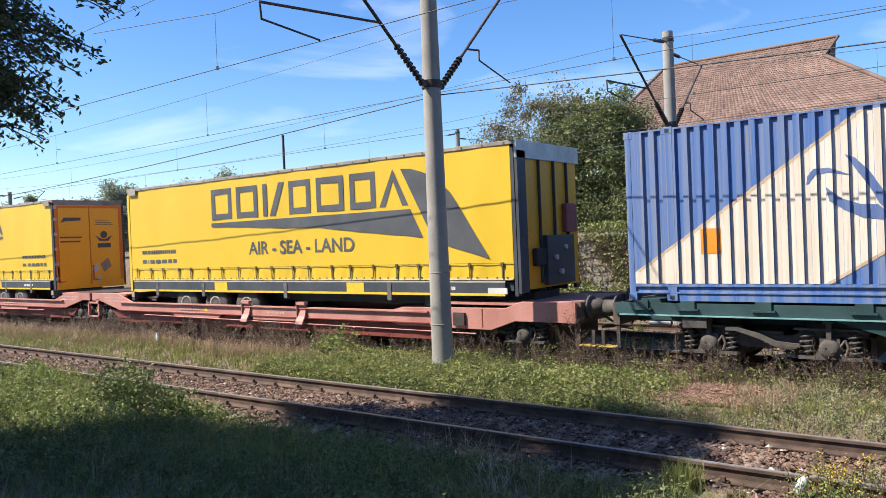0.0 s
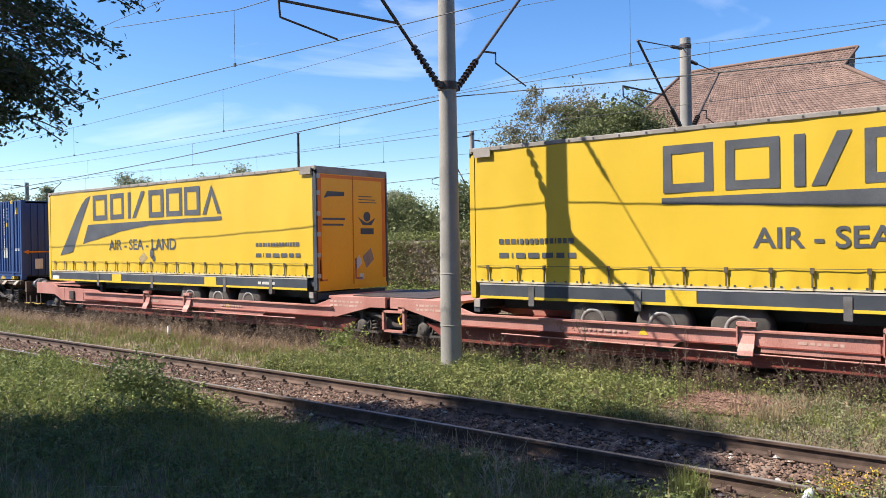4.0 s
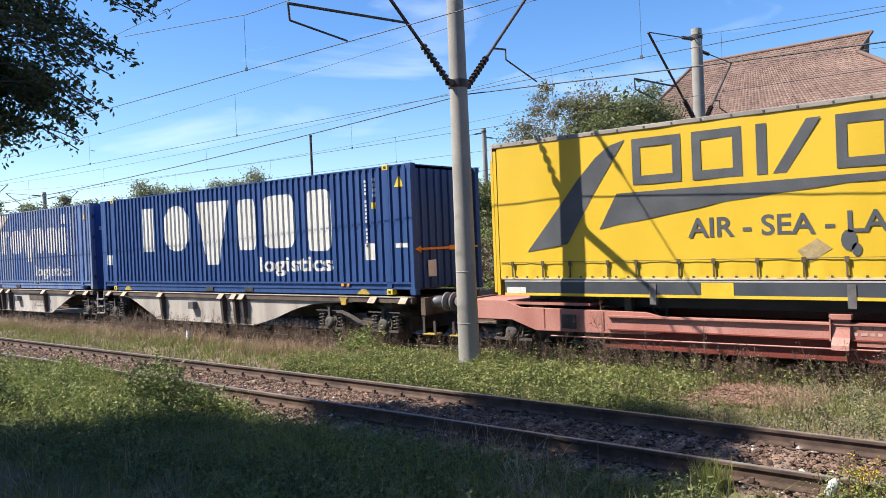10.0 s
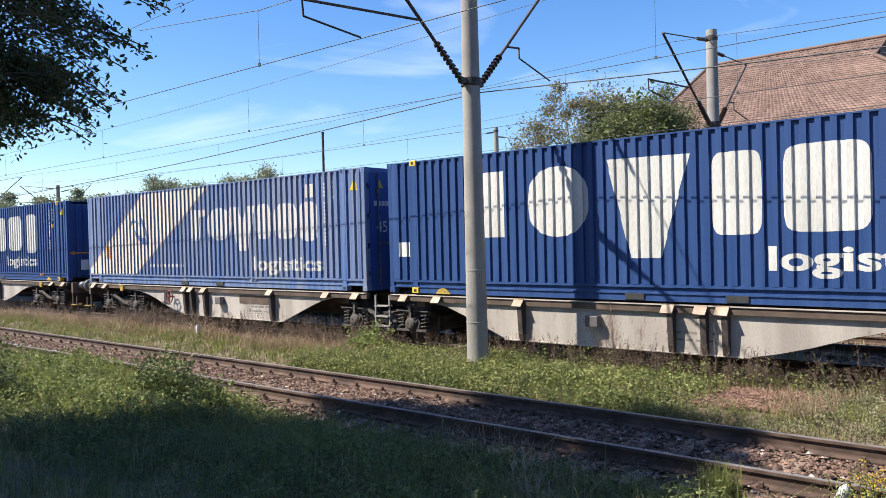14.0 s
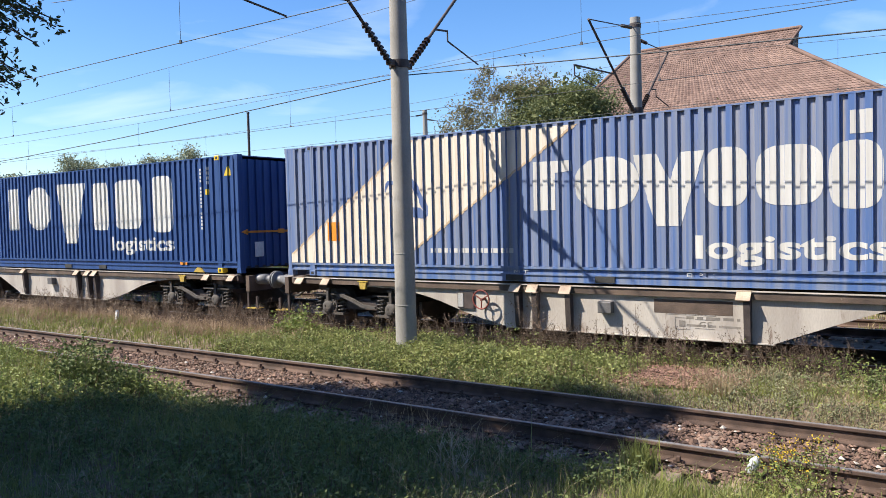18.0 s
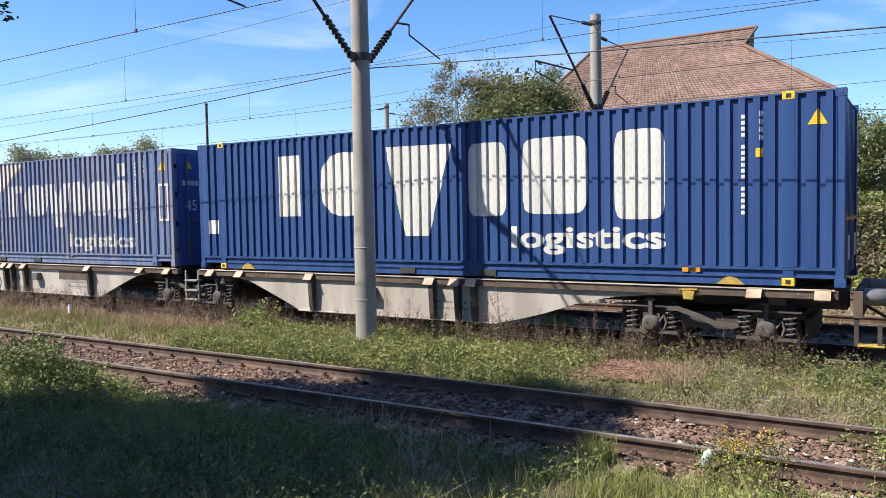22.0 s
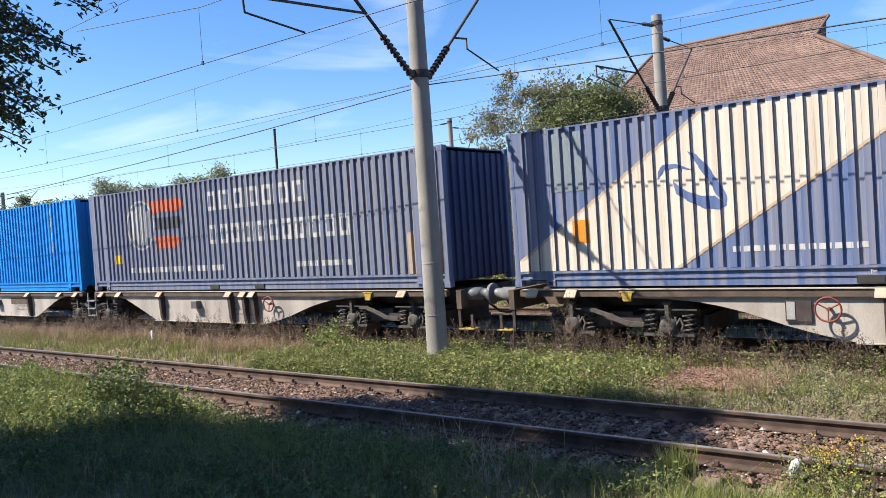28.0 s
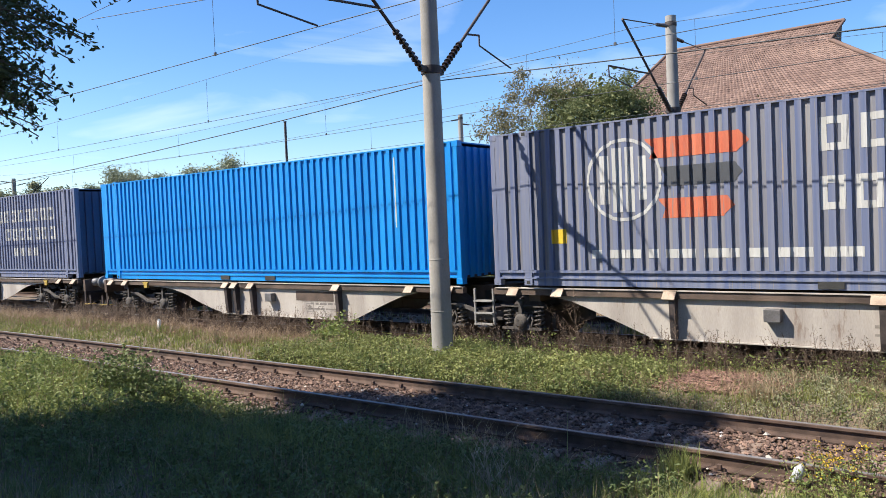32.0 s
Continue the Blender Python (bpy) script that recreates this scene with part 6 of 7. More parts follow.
    part("bumper", Build().box(min(X(L - 0.2), X(L - 0.02)), max(X(L - 0.2), X(L - 0.02)), -1.2, 1.2, 0.98, 1.14).box(X(L - 0.12) - 0.07, X(L - 0.12) + 0.07, -1.28, -1.16, 0.92, 1.16), M_GUARD, t, "dark bumper with a square end block")
    part("side_marker", Build().box(X(L - 0.14) - 0.07, X(L - 0.14) + 0.07, -1.3, -1.283, 1.02, 1.17), M_TRIM, t, "small grey square plate")
    # rear doors
    xe = X(L) - d * 0.0
    for k, (a, c) in enumerate(((-1.2, -0.006), (0.006, 1.2))):
        x0d, x1d = sorted((xe - d * 0.05, xe + d * 0.012))
        door = part("rear_door", Build().box(x0d, x1d, a, c, 1.3, 4.02), M_DOOR, t, "closed orange rear door")
        px = xe + d * 0.013
        e0, e1 = sorted((px, px + d * 0.004))
        if k == 0:
            part("mark", Build().prism([(a + 0.2, 3.42), (a + 0.32, 3.6), (a + 0.9, 3.6), (a + 0.9, 3.5), (a + 0.36, 3.47)], e0, e1, axis="x"), M_INK, door, "small dark haulier's mark")
            for z, ww in ((2.9, 0.75), (2.76, 0.7)):
                part("lettering", Build().box(e0, e1, a + 0.16, a + 0.16 + ww, z, z + 0.05), M_INK, door)
        else:
            for z, ww in ((3.5, 0.5), (3.42, 0.6), (3.35, 0.66)):
                part("lettering", Build().box(e0, e1, a + 0.2, a + 0.2 + ww, z, z + 0.02), M_INK, door)
            part("emblem", Build().prism([(a + 0.5 + 0.13 * math.cos(i * 0.52), 3.0 + 0.13 * math.sin(i * 0.52)) for i in range(12)], e0, e1, axis="x").prism([(a + 0.18, 2.98), (a + 0.42, 2.86), (a + 0.5, 2.84), (a + 0.58, 2.86), (a + 0.82, 2.98), (a + 0.66, 2.78), (a + 0.34, 2.78)], e0, e1, axis="x").box(e0, e1, a + 0.26, a + 0.74, 2.55, 2.7), M_INK, door, "dark winged emblem")
            part("sticker", Build().prism([(a + 0.32, 1.98), (a + 0.62, 2.2), (a + 0.74, 1.9), (a + 0.46, 1.68)], e0, e1, axis="x"), M_RUST, door, "tilted warning diamond")
            part("sticker", Build().prism([(a + 0.02, 1.85), (a + 0.2, 2.02), (a + 0.3, 1.82), (a + 0.12, 1.66)], e0, e1, axis="x"), M_LETTER, door, "white and black label")
            part("sticker", Build().box(e0, e1, a + 0.2, a + 0.36, 1.4, 1.55), M_LETTER, door)
        part("reflector_strip", Build().box(e0, e1, a + 0.05, a + 0.1, 1.42, 1.95).box(e0, e1, a + 0.1, a + 0.3, 1.42, 1.46), M_ORANGERED, door, "red reflective strip")
        out_y = a if k == 0 else c
        for y0b, y1b, z0b, z1b in ((min(out_y, out_y + (0.13 if k == 0 else -0.13)), max(out_y, out_y + (0.13 if k == 0 else -0.13)), 1.42, 4.0), (a + 0.01, c - 0.01, 3.92, 4.0)):
            part("border", Build().box(e0, e1 + (0.001 if z0b > 2 else 0.0), y0b, y1b, z0b, z1b), M_BORDER, door, "deep orange painted border")
        part("seal", Build().box(e0, e1, (c - 0.012 if k == 0 else a), (c if k == 0 else a + 0.012), 1.3, 4.0), M_BORDER, door)
    lo, hi = sorted((xe - d * 0.03, xe + d * 0.03))
    fr = part("rear_frame", Build().box(lo, hi, -1.26, -1.205, 1.2, 4.1).box(lo, hi, 1.205, 1.26, 1.2, 4.1), M_CURTAIN if front_right else M_GUARD, t, "steel rear posts")
    part("header", Build().box(lo, hi, -1.26, 1.26, 4.02, 4.19), M_TRIM, fr, "grey roof edge over the doors")
    part("sill", Build().box(lo, hi, -1.205, 1.205, 1.18, 1.3), M_DOOR, fr, "orange sill under the doors")
    for z in (1.5, 2.0, 2.5, 3.0, 3.5, 3.9):
        part("hinge", Build().box(min(xe, xe + d * 0.05), max(xe, xe + d * 0.05), -1.24, -1.14, z, z + 0.1), M_ALU, t)
    # front wall
    xf = X(0)
    lo, hi = sorted((xf, xf + d * 0.05))
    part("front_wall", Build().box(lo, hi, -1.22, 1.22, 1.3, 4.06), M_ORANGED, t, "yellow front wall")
    q = -d
    lo, hi = sorted((xf, xf + q * 0.06))
    # With front_right, the shade of the corner is put in as a dark strip.
    part("front_post", Build().box(lo, hi, -1.255, -0.95, 1.25, 4.0), M_GUARD if front_right else M_CURTAIN, t, "front corner cover, dark where it stands for shade")
    part("front_cap", Build().box(lo, hi, -1.26, 1.26, 3.86, 4.2), M_ALU, t, "pale front roof edge")
    for a in (-0.4, 0.2, 0.75):
        part("front_rib", Build().box(lo, hi, a - 0.015, a + 0.015, 1.4, 3.86), M_GUARD, t)
    if front_right:
        lo, hi = sorted((xf, xf + q * 0.12))
        part("equipment_panel", Build().box(lo, hi, -0.3, 0.85, 1.35, 2.35), M_GUARD, t, "dark panel with brake and power couplings", bevel=0.02)
        part("document_box", Build().box(lo, hi, 0.55, 1.0, 2.4, 3.0), surf("faded_red_box", (0.22, 0.05, 0.06), (0.3, 0.08, 0.08), 0.6, 3), t, "faded red box on the front wall", bevel=0.02)
        part("coupling", Build().tube((hi, 0.0, 1.9), (hi + 0.06, 0.0, 1.9), 0.05).tube((hi, 0.4, 2.1), (hi + 0.06, 0.4, 2.1), 0.05).tube((hi, 0.2, 1.6), (hi + 0.06, 0.2, 1.6), 0.06), M_ALU, t)
        part("tool_box", Build().box(lo, hi, -0.72, -0.35, 1.75, 2.1), M_BLACK, t, "black tool box", bevel=0.02)
    # printed shapes on the near curtain, u measured from the front
    yl = y - 0.009
    ink = M_INK

    def lay(loops, lb, mat=ink, name="mark"):
        part(name, offset(poly(name, loops, mat), yl), mat, t, lb)

    def letter_box(u0, u1, z0_, z1_, w):
        return [rect(u0, u1, z1_ - w, z1_), rect(u0, u1, z0_, z0_ + w), rect(u0, u0 + w, z0_ + w, z1_ - w), rect(u1 - w, u1, z0_ + w, z1_ - w)]
    F = FIN_R if front_right else FIN_L
    lay([F["fin"]], "dark swept fin shape")
    lay([F["sweep"]], "long dark tapering sweep under the mark")
    za, zb = F["za"], F["zb"]
    for i, (u, w, kind) in enumerate(F["letters"]):
        if kind == "k":
            lp = [rect(u, u + 0.16, za, zb), [(u + 0.24, za), (u + 0.44, za), (u + w, zb), (u + w - 0.2, zb)]]
        elif kind == "a":
            lp = [[(u, za), (u + 0.17, za), (u + w / 2, zb - 0.25), (u + w / 2, zb)], [(u + w, za), (u + w - 0.17, za), (u + w / 2, zb - 0.25), (u + w / 2, zb)]]
        else:
            lp = letter_box(u, u + w, za, zb, 0.15)
        lay(lp, "dark outlined shape of the haulier's mark")
    letters(offset(words("AIR - SEA - LAND", F["words"], F["wz"], 0.31, ink, 3.68, 0.018), yl), ink, t, "dark letter of the words AIR - SEA - LAND")
    part("lettering", offset(bars(F["www"], 2.27, 0.1, (0.11, 0.11, 0.11, 0.03, 0.08, 0.08, 0.08, 0.08, 0.08, 0.08, 0.08, 0.03, 0.08, 0.08, 0.12), 0.03, ink), yl), ink, t, "dark line of writing")
    part("lettering", offset(bars(F["www"], 2.0, 0.1, (0.22, 0.03, 0.2, 0.24, 0.24, 0.17, 0.17), 0.07, ink), yl), ink, t, "dark line of writing")
    if not front_right:
        part("sticker", offset(poly("sticker", [[(5.65, 1.95), (5.95, 2.14), (6.15, 1.98), (5.85, 1.78)]], M_SCUFF), yl), M_SCUFF, t, "scuffed tilted sticker")
        part("scuff", offset(poly("scuff", [disc(6.38, 2.1, 0.11, 0.16, 12), disc(6.48, 1.96, 0.07, 0.1, 10)], M_INK), yl), M_INK, t, "dark scraped patch on the curtain")
    return t


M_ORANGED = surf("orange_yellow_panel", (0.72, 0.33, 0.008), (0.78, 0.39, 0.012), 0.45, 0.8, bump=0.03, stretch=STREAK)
FIN_R = dict(fin=[(10.6, 3.89), (10.9, 3.86), (11.17, 3.78), (11.45, 3.67), (11.68, 3.5), (11.9, 3.3), (12.07, 3.06), (12.81, 1.93), (11.45, 2.31)], sweep=[(3.99, 2.92), (3.99, 3.02), (10.84, 3.02), (11.15, 2.4), (8.17, 2.72)], za=3.1, zb=3.9,
             letters=[(4.02, 0.85, "o"), (5.06, 0.83, "o"), (6.1, 0.8, "k"), (7.06, 0.75, "o"), (8.01, 0.88, "o"), (9.09, 0.78, "o"), (9.97, 0.82, "a")], words=5.48, wz=2.17, www=0.66)
FIN_L = dict(fin=[(2.86, 3.98), (2.55, 3.9), (2.28, 3.72), (1.9, 3.35), (1.6, 3.0), (1.25, 2.6), (0.75, 2.04), (1.64, 2.17), (2.33, 3.23)], sweep=[(2.67, 3.04), (9.78, 3.1), (9.78, 3.0), (6.4, 2.95), (4.6, 2.78), (2.31, 2.42)], za=3.17, zb=3.97,
             letters=[(2.99, 0.88, "o"), (4.06, 0.82, "o"), (5.1, 0.95, "k"), (6.25, 0.78, "o"), (7.17, 0.8, "o"), (8.07, 0.74, "o"), (8.92, 0.85, "a")], words=3.95, wz=2.22, www=11.2)
trailer(6.0, 13.45, True, "yellow curtain-sided trailer with dark printed fins, front wall showing")
trailer(-12.05, 13.45, False, "yellow curtain-sided trailer with closed orange rear doors")

# ---- plants ----


def leaf_cards(p, size, r, flat=0.0, mat=None, name="leaves", long=1.7):
    """Folded leaf cards at points p, turned at random; flat > 0 lays them towards level."""
    n = len(p)
    a = r.normal(size=(n, 3))
    a[:, 2] *= 1 - flat
    a /= np.linalg.norm(a, axis=1, keepdims=True)
    b = np.cross(a, r.normal(size=(n, 3)))
    b /= np.linalg.norm(b, axis=1, keepdims=True)
    s = size * r.uniform(0.6, 1.35, (n, 1))
    c = np.cross(a, b)
    v = np.stack([p - a * s * 0.5 * long, p + b * s * 0.42 + c * s * 0.12, p + a * s * 0.5 * long, p - b * s * 0.42 + c * s * 0.12], 1)
    f = np.arange(4 * n).reshape(n, 4)
    return cards(name, v.reshape(-1, 3), f, mat)


def lobes(c, rad, m, r, low=-0.8):
    """Clump centres spread over an ellipsoid, more of them near its skin."""
    u = r.normal(size=(m * 3, 3))
    u /= np.linalg.norm(u, axis=1, keepdims=True)
    u = u[u[:, 2] > low][:m]
    return np.array(c) + u * (r.uniform(0.45, 1.0, (len(u), 1)) ** 0.6) * np.array(rad)


def crown_points(c, rad, m, n, spread, r, low=-0.8):
    k = lobes(c, rad, m, r, low)
    i = r.integers(len(k), size=n)
    w = r.uniform(0.5, 1.4, len(k))[i][:, None]
    return k[i] + r.normal(size=(n, 3)) * spread * w * np.array([1, 1, 0.8]), k


def tree(name, label, base, crowns, m, n, size, spread, mat, seed, low=-0.8, trunk=0.2, core=0, limbs=16, sprigs=()):
    """Trunk, limbs and a crown of leaf clumps; crowns lists (centre, radii, share of the leaves)."""
    r = np.random.default_rng(seed)
    t = thing(name, label, "bush" if "bush" in name else "tree", pose(*base))
    pts, inner, ks = [], [], []
    for c, rad, share in crowns:
        p, k = crown_points(np.array(c) - base, rad, max(8, int(m * share)), int(n * share), spread, r, low)
        pts.append(p)
        ks.append(k)
        if core:
            q, _ = crown_points(np.array(c) - base, np.array(rad) * 0.72, max(8, int(m * share)), int(core * share), spread * 1.2, r, low)
            inner.append(q)
    for a, e in sprigs:
        a, e = np.array(a) - base, np.array(e) - base
        u = r.uniform(0.3, 1.02, 64)[:, None]
        pts.append(a + (e - a) * u + np.array([0, 0, 0.35]) * (u * (1 - u)) + r.normal(size=(64, 3)) * 0.055)
        q = [Vector(a + (e - a) * w + np.array([0, 0, 0.35]) * (w * (1 - w))) for w in np.linspace(0, 1, 6)]
        part("limb", Build().path(q, 0.007, 5), M_BARK, t)
    part("crown", leaf_cards(np.concatenate(pts), size, r, 0.2, mat), mat, t, "")
    if core:
        part("inner_crown", leaf_cards(np.concatenate(inner), size * 2.2, r, 0.3, mat), mat, t)
    k = np.concatenate(ks)
    cc = np.array(crowns[0][0]) - base
    top = Vector((cc[0] * 0.7, cc[1] * 0.7, cc[2] * 0.75))
    part("trunk", Build().tube((0, 0, -0.2), top * 0.45, trunk, trunk * 0.75, n=12).tube(top * 0.45, top, trunk * 0.75, trunk * 0.5, n=12), M_BARK, t)
    for i in range(0, len(k), max(1, len(k) // limbs)):
        e = Vector(k[i])
        a = top * r.uniform(0.5, 1.0)
        mid = a.lerp(e, 0.55) + Vector((0, 0, 0.12 * (e - a).length))
        part("limb", Build().tube(a, mid, trunk * 0.3, trunk * 0.12, n=7).tube(mid, e, trunk * 0.12, 0.006, n=6), M_BARK, t)
    return t


rs = np.random.default_rng(19)
SPRIGS = []
for i in range(58):
    z = rs.uniform(3.5, 5.4)
    x = -8.7 + rs.uniform(0, 1) ** 0.8 * np.interp(z, [3.5, 4.0, 4.5, 5.2], [0.5, 1.1, 1.75, 1.95])
    SPRIGS.append(((x - rs.uniform(0.8, 1.3), rs.uniform(3.2, 3.8), z + rs.uniform(0.3, 0.7)), (x, rs.uniform(3.7, 4.2), z)))
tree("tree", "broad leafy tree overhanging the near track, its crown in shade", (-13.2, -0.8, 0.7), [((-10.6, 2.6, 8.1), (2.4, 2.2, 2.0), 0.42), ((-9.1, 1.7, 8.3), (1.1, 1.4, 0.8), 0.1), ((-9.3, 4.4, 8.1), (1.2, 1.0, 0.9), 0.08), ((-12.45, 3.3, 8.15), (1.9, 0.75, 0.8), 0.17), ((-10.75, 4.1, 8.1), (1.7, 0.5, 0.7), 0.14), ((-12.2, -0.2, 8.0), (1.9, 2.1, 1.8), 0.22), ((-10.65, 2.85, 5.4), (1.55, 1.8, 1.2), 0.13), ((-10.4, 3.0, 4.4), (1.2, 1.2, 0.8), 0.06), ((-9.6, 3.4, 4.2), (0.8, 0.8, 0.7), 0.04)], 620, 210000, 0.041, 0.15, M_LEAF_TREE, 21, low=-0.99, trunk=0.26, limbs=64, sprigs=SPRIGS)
# Unseen second tree: its crowns deepen the foreground shade and block sky.
tree("tree", "wide leafy tree out of view, added to shade the foreground", (-13.6, -3.2, 0.9), [((-11.3, -1.6, 8.3), (3.0, 3.0, 2.3), 0.4), ((-14.2, -3.9, 8.0), (2.1, 2.1, 2.0), 0.22), ((-9.9, 0.6, 8.4), (1.1, 1.4, 1.2), 0.12), ((-12.0, -6.0, 9.0), (4.0, 2.8, 2.5), 0.3)], 160, 26000, 0.14, 0.3, M_LEAF_TREE, 20, low=-0.99, trunk=0.28, core=4000, limbs=24)
# Out-of-view trees added to cut sky light on ground and container ends.
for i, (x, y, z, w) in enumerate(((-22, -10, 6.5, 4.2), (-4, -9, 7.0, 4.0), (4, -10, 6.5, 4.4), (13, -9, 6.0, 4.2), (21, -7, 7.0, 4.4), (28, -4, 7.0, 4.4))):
    tree("tree", "tall unseen leafy tree added to block sky light", (x, y, 1.0), [((x, y, z), (w, 3.0, 4.2), 1)], 60, 5000, 0.3, 0.5, M_LEAF_TREE, 90 + i, low=-0.99, trunk=0.22, core=1200, limbs=10)
tree("tree", "tall bushy tree with pale sparse foliage behind the train", (-17.5, 30.5, 1.5), [((-17.3, 29.8, 6.1), (3.0, 1.8, 3.1), 1)], 70, 17000, 0.075, 0.34, M_LEAF_PALE, 22, trunk=0.13)
tree("tree", "dense green tree beside the tiled house", (-14.2, 29.5, 1.5), [((-14.2, 29.3, 5.4), (2.7, 2.2, 3.0), 1)], 100, 46000, 0.065, 0.33, M_LEAF_BUSH, 23, trunk=0.18, core=4000)
# The bushes at x 9.6 and 14.5 are unseen, added to block low sky.
for i, (x, y, z, rx, rz) in enumerate(((-11.6, 28.6, 3.3, 2.0, 2.4), (-8.6, 28.2, 3.4, 2.2, 2.3), (-5.4, 28.4, 3.6, 2.3, 2.2), (-2.0, 28.6, 3.4, 2.2, 2.0), (1.6, 28.5, 3.2, 2.4, 2.0), (-20.5, 28.8, 3.0, 2.2, 2.0), (-24.5, 28.8, 2.8, 2.4, 1.9), (5.4, 28.5, 3.2, 2.4, 2.2), (9.6, 28.6, 3.8, 2.6, 2.6), (14.5, 28.8, 4.2, 3.0, 3.0), (-14.6, 28.5, 2.9, 2.2, 2.0), (-17.6, 28.9, 2.8, 2.2, 1.9))):
    tree("bush", "dense dark green bush above the stone wall", (x, y, 1.4), [((x, y, z), (rx, 1.4, rz), 1)], 56, 24000, 0.058, 0.27, M_LEAF_BUSH, 30 + i, trunk=0.08, core=2000)
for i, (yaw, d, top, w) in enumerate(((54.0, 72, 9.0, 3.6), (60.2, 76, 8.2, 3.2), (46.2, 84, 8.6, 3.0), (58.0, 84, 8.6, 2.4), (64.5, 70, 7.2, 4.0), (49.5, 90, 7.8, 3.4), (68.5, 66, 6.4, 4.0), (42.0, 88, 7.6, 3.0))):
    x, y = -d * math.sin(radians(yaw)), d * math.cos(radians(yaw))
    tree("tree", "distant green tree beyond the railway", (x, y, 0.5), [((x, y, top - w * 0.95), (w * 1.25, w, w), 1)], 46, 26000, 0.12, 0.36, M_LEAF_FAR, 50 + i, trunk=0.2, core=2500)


def far_woods():
    """A low line of trees closing the view all round."""
    r = np.random.default_rng(77)
    n = 26000
    a = r.uniform(0, 2 * math.pi, n)
    d = r.uniform(110, 190, n)
    z = np.abs(r.normal(size=n)) * 1.5 + 2.5 + 2.0 * np.sin(a * 23) * np.sin(a * 7)
    p = np.stack([np.cos(a) * d, np.sin(a) * d + 10, z], -1)
    tagged(new("far_woods", leaf_cards(p, 1.7, r, 0, M_LEAF_BUSH)), "distant low belt of green trees", "woods", kind="stuff")


far_woods()


def ivy():
    """Ivy, withered vines and a green fringe on the retaining wall, with bare stretches of stone."""
    r = np.random.default_rng(78)
    for nm, label, n, mat, size, cut, za, zb in (("ivy", "green ivy in patches on the stone wall", 80000, M_IVY_WALL, 0.07, -0.6, -0.2, 2.6),
                                                 ("withered_vines", "withered brown vines over the stone wall", 100000, M_VINE, 0.055, -1.5, -0.1, 2.4),
                                                 ("ivy", "fresh green fringe along the top of the wall", 20000, M_LEAF_SUN, 0.075, -0.6, 2.05, 2.75)):
        x = r.uniform(-34, 14, n)
        z = r.uniform(za, zb, n)
        keep = (np.sin(x * 0.9 + 1.0 + size * 40) + np.sin(x * 2.3 + z * 1.7) + 0.7 * r.normal(size=n) + (z - 1.2) * 0.3) > cut
        x, z = x[keep], z[keep]
        y = 25.36 - np.abs(r.normal(size=len(x))) * 0.09 + (z > 2.3) * r.uniform(0, 0.8, len(x))
        tagged(new(nm, leaf_cards(np.stack([x, y, z], -1), size, r, 0, mat)), label, "ivy", kind="stuff")


ivy()


def blades(name, label, n, box, h, w, mat, seed, lean=0.35, keep=None, cat="grass"):
    """Bent grass blades of three faces' height each."""
    r = np.random.default_rng(seed)
    x0, x1, y0, y1 = box
    x, y = r.uniform(x0, x1, n), r.uniform(y0, y1, n)
    # tufts: pull the blades towards clump centres
    cx, cy = r.uniform(x0, x1, max(2, n // 22)), r.uniform(y0, y1, max(2, n // 22))
    i = r.integers(len(cx), size=n)
    pull = r.uniform(0, 1, n) < 0.65
    x = np.where(pull, cx[i] + r.normal(size=n) * 0.07, x)
    y = np.where(pull, cy[i] + r.normal(size=n) * 0.07, y)
    if keep is not None:
        k = keep(x, y, r)
        x, y, i = x[k], y[k], i[k]
        n = len(x)
    tall = r.uniform(0.55, 1.25, len(cx))[i]
    hh = h * tall * r.uniform(0.45, 1.15, n)
    a = r.uniform(0, 2 * math.pi, n)
    la = r.uniform(0, 2 * math.pi, n)
    ln = hh * lean * np.abs(r.normal(size=n))
    base = np.stack([x, y, ground_z(x, y) - 0.02], -1)
    d = np.stack([np.cos(a), np.sin(a), np.zeros(n)], -1) * w * r.uniform(0.6, 1.3, (n, 1))
    off = np.stack([np.cos(la) * ln, np.sin(la) * ln, np.zeros(n)], -1)
    up = np.stack([np.zeros(n), np.zeros(n), hh], -1)
    m = base + off * 0.3 + up * 0.55
    v = np.stack([base - d, base + d, m + d * 0.7, m - d * 0.7, base + off + up], 1).reshape(-1, 3)
    k = 5 * np.arange(n)[:, None]
    me = bpy.data.meshes.new(name)
    q = (k + np.array([0, 1, 2, 3])).tolist()
    t = (k + np.array([3, 2, 4])).tolist()
    me.from_pydata(v.tolist(), [], q + t)
    me.materials.append(mat)
    return tagged(new(name, me), label, cat, kind="stuff")


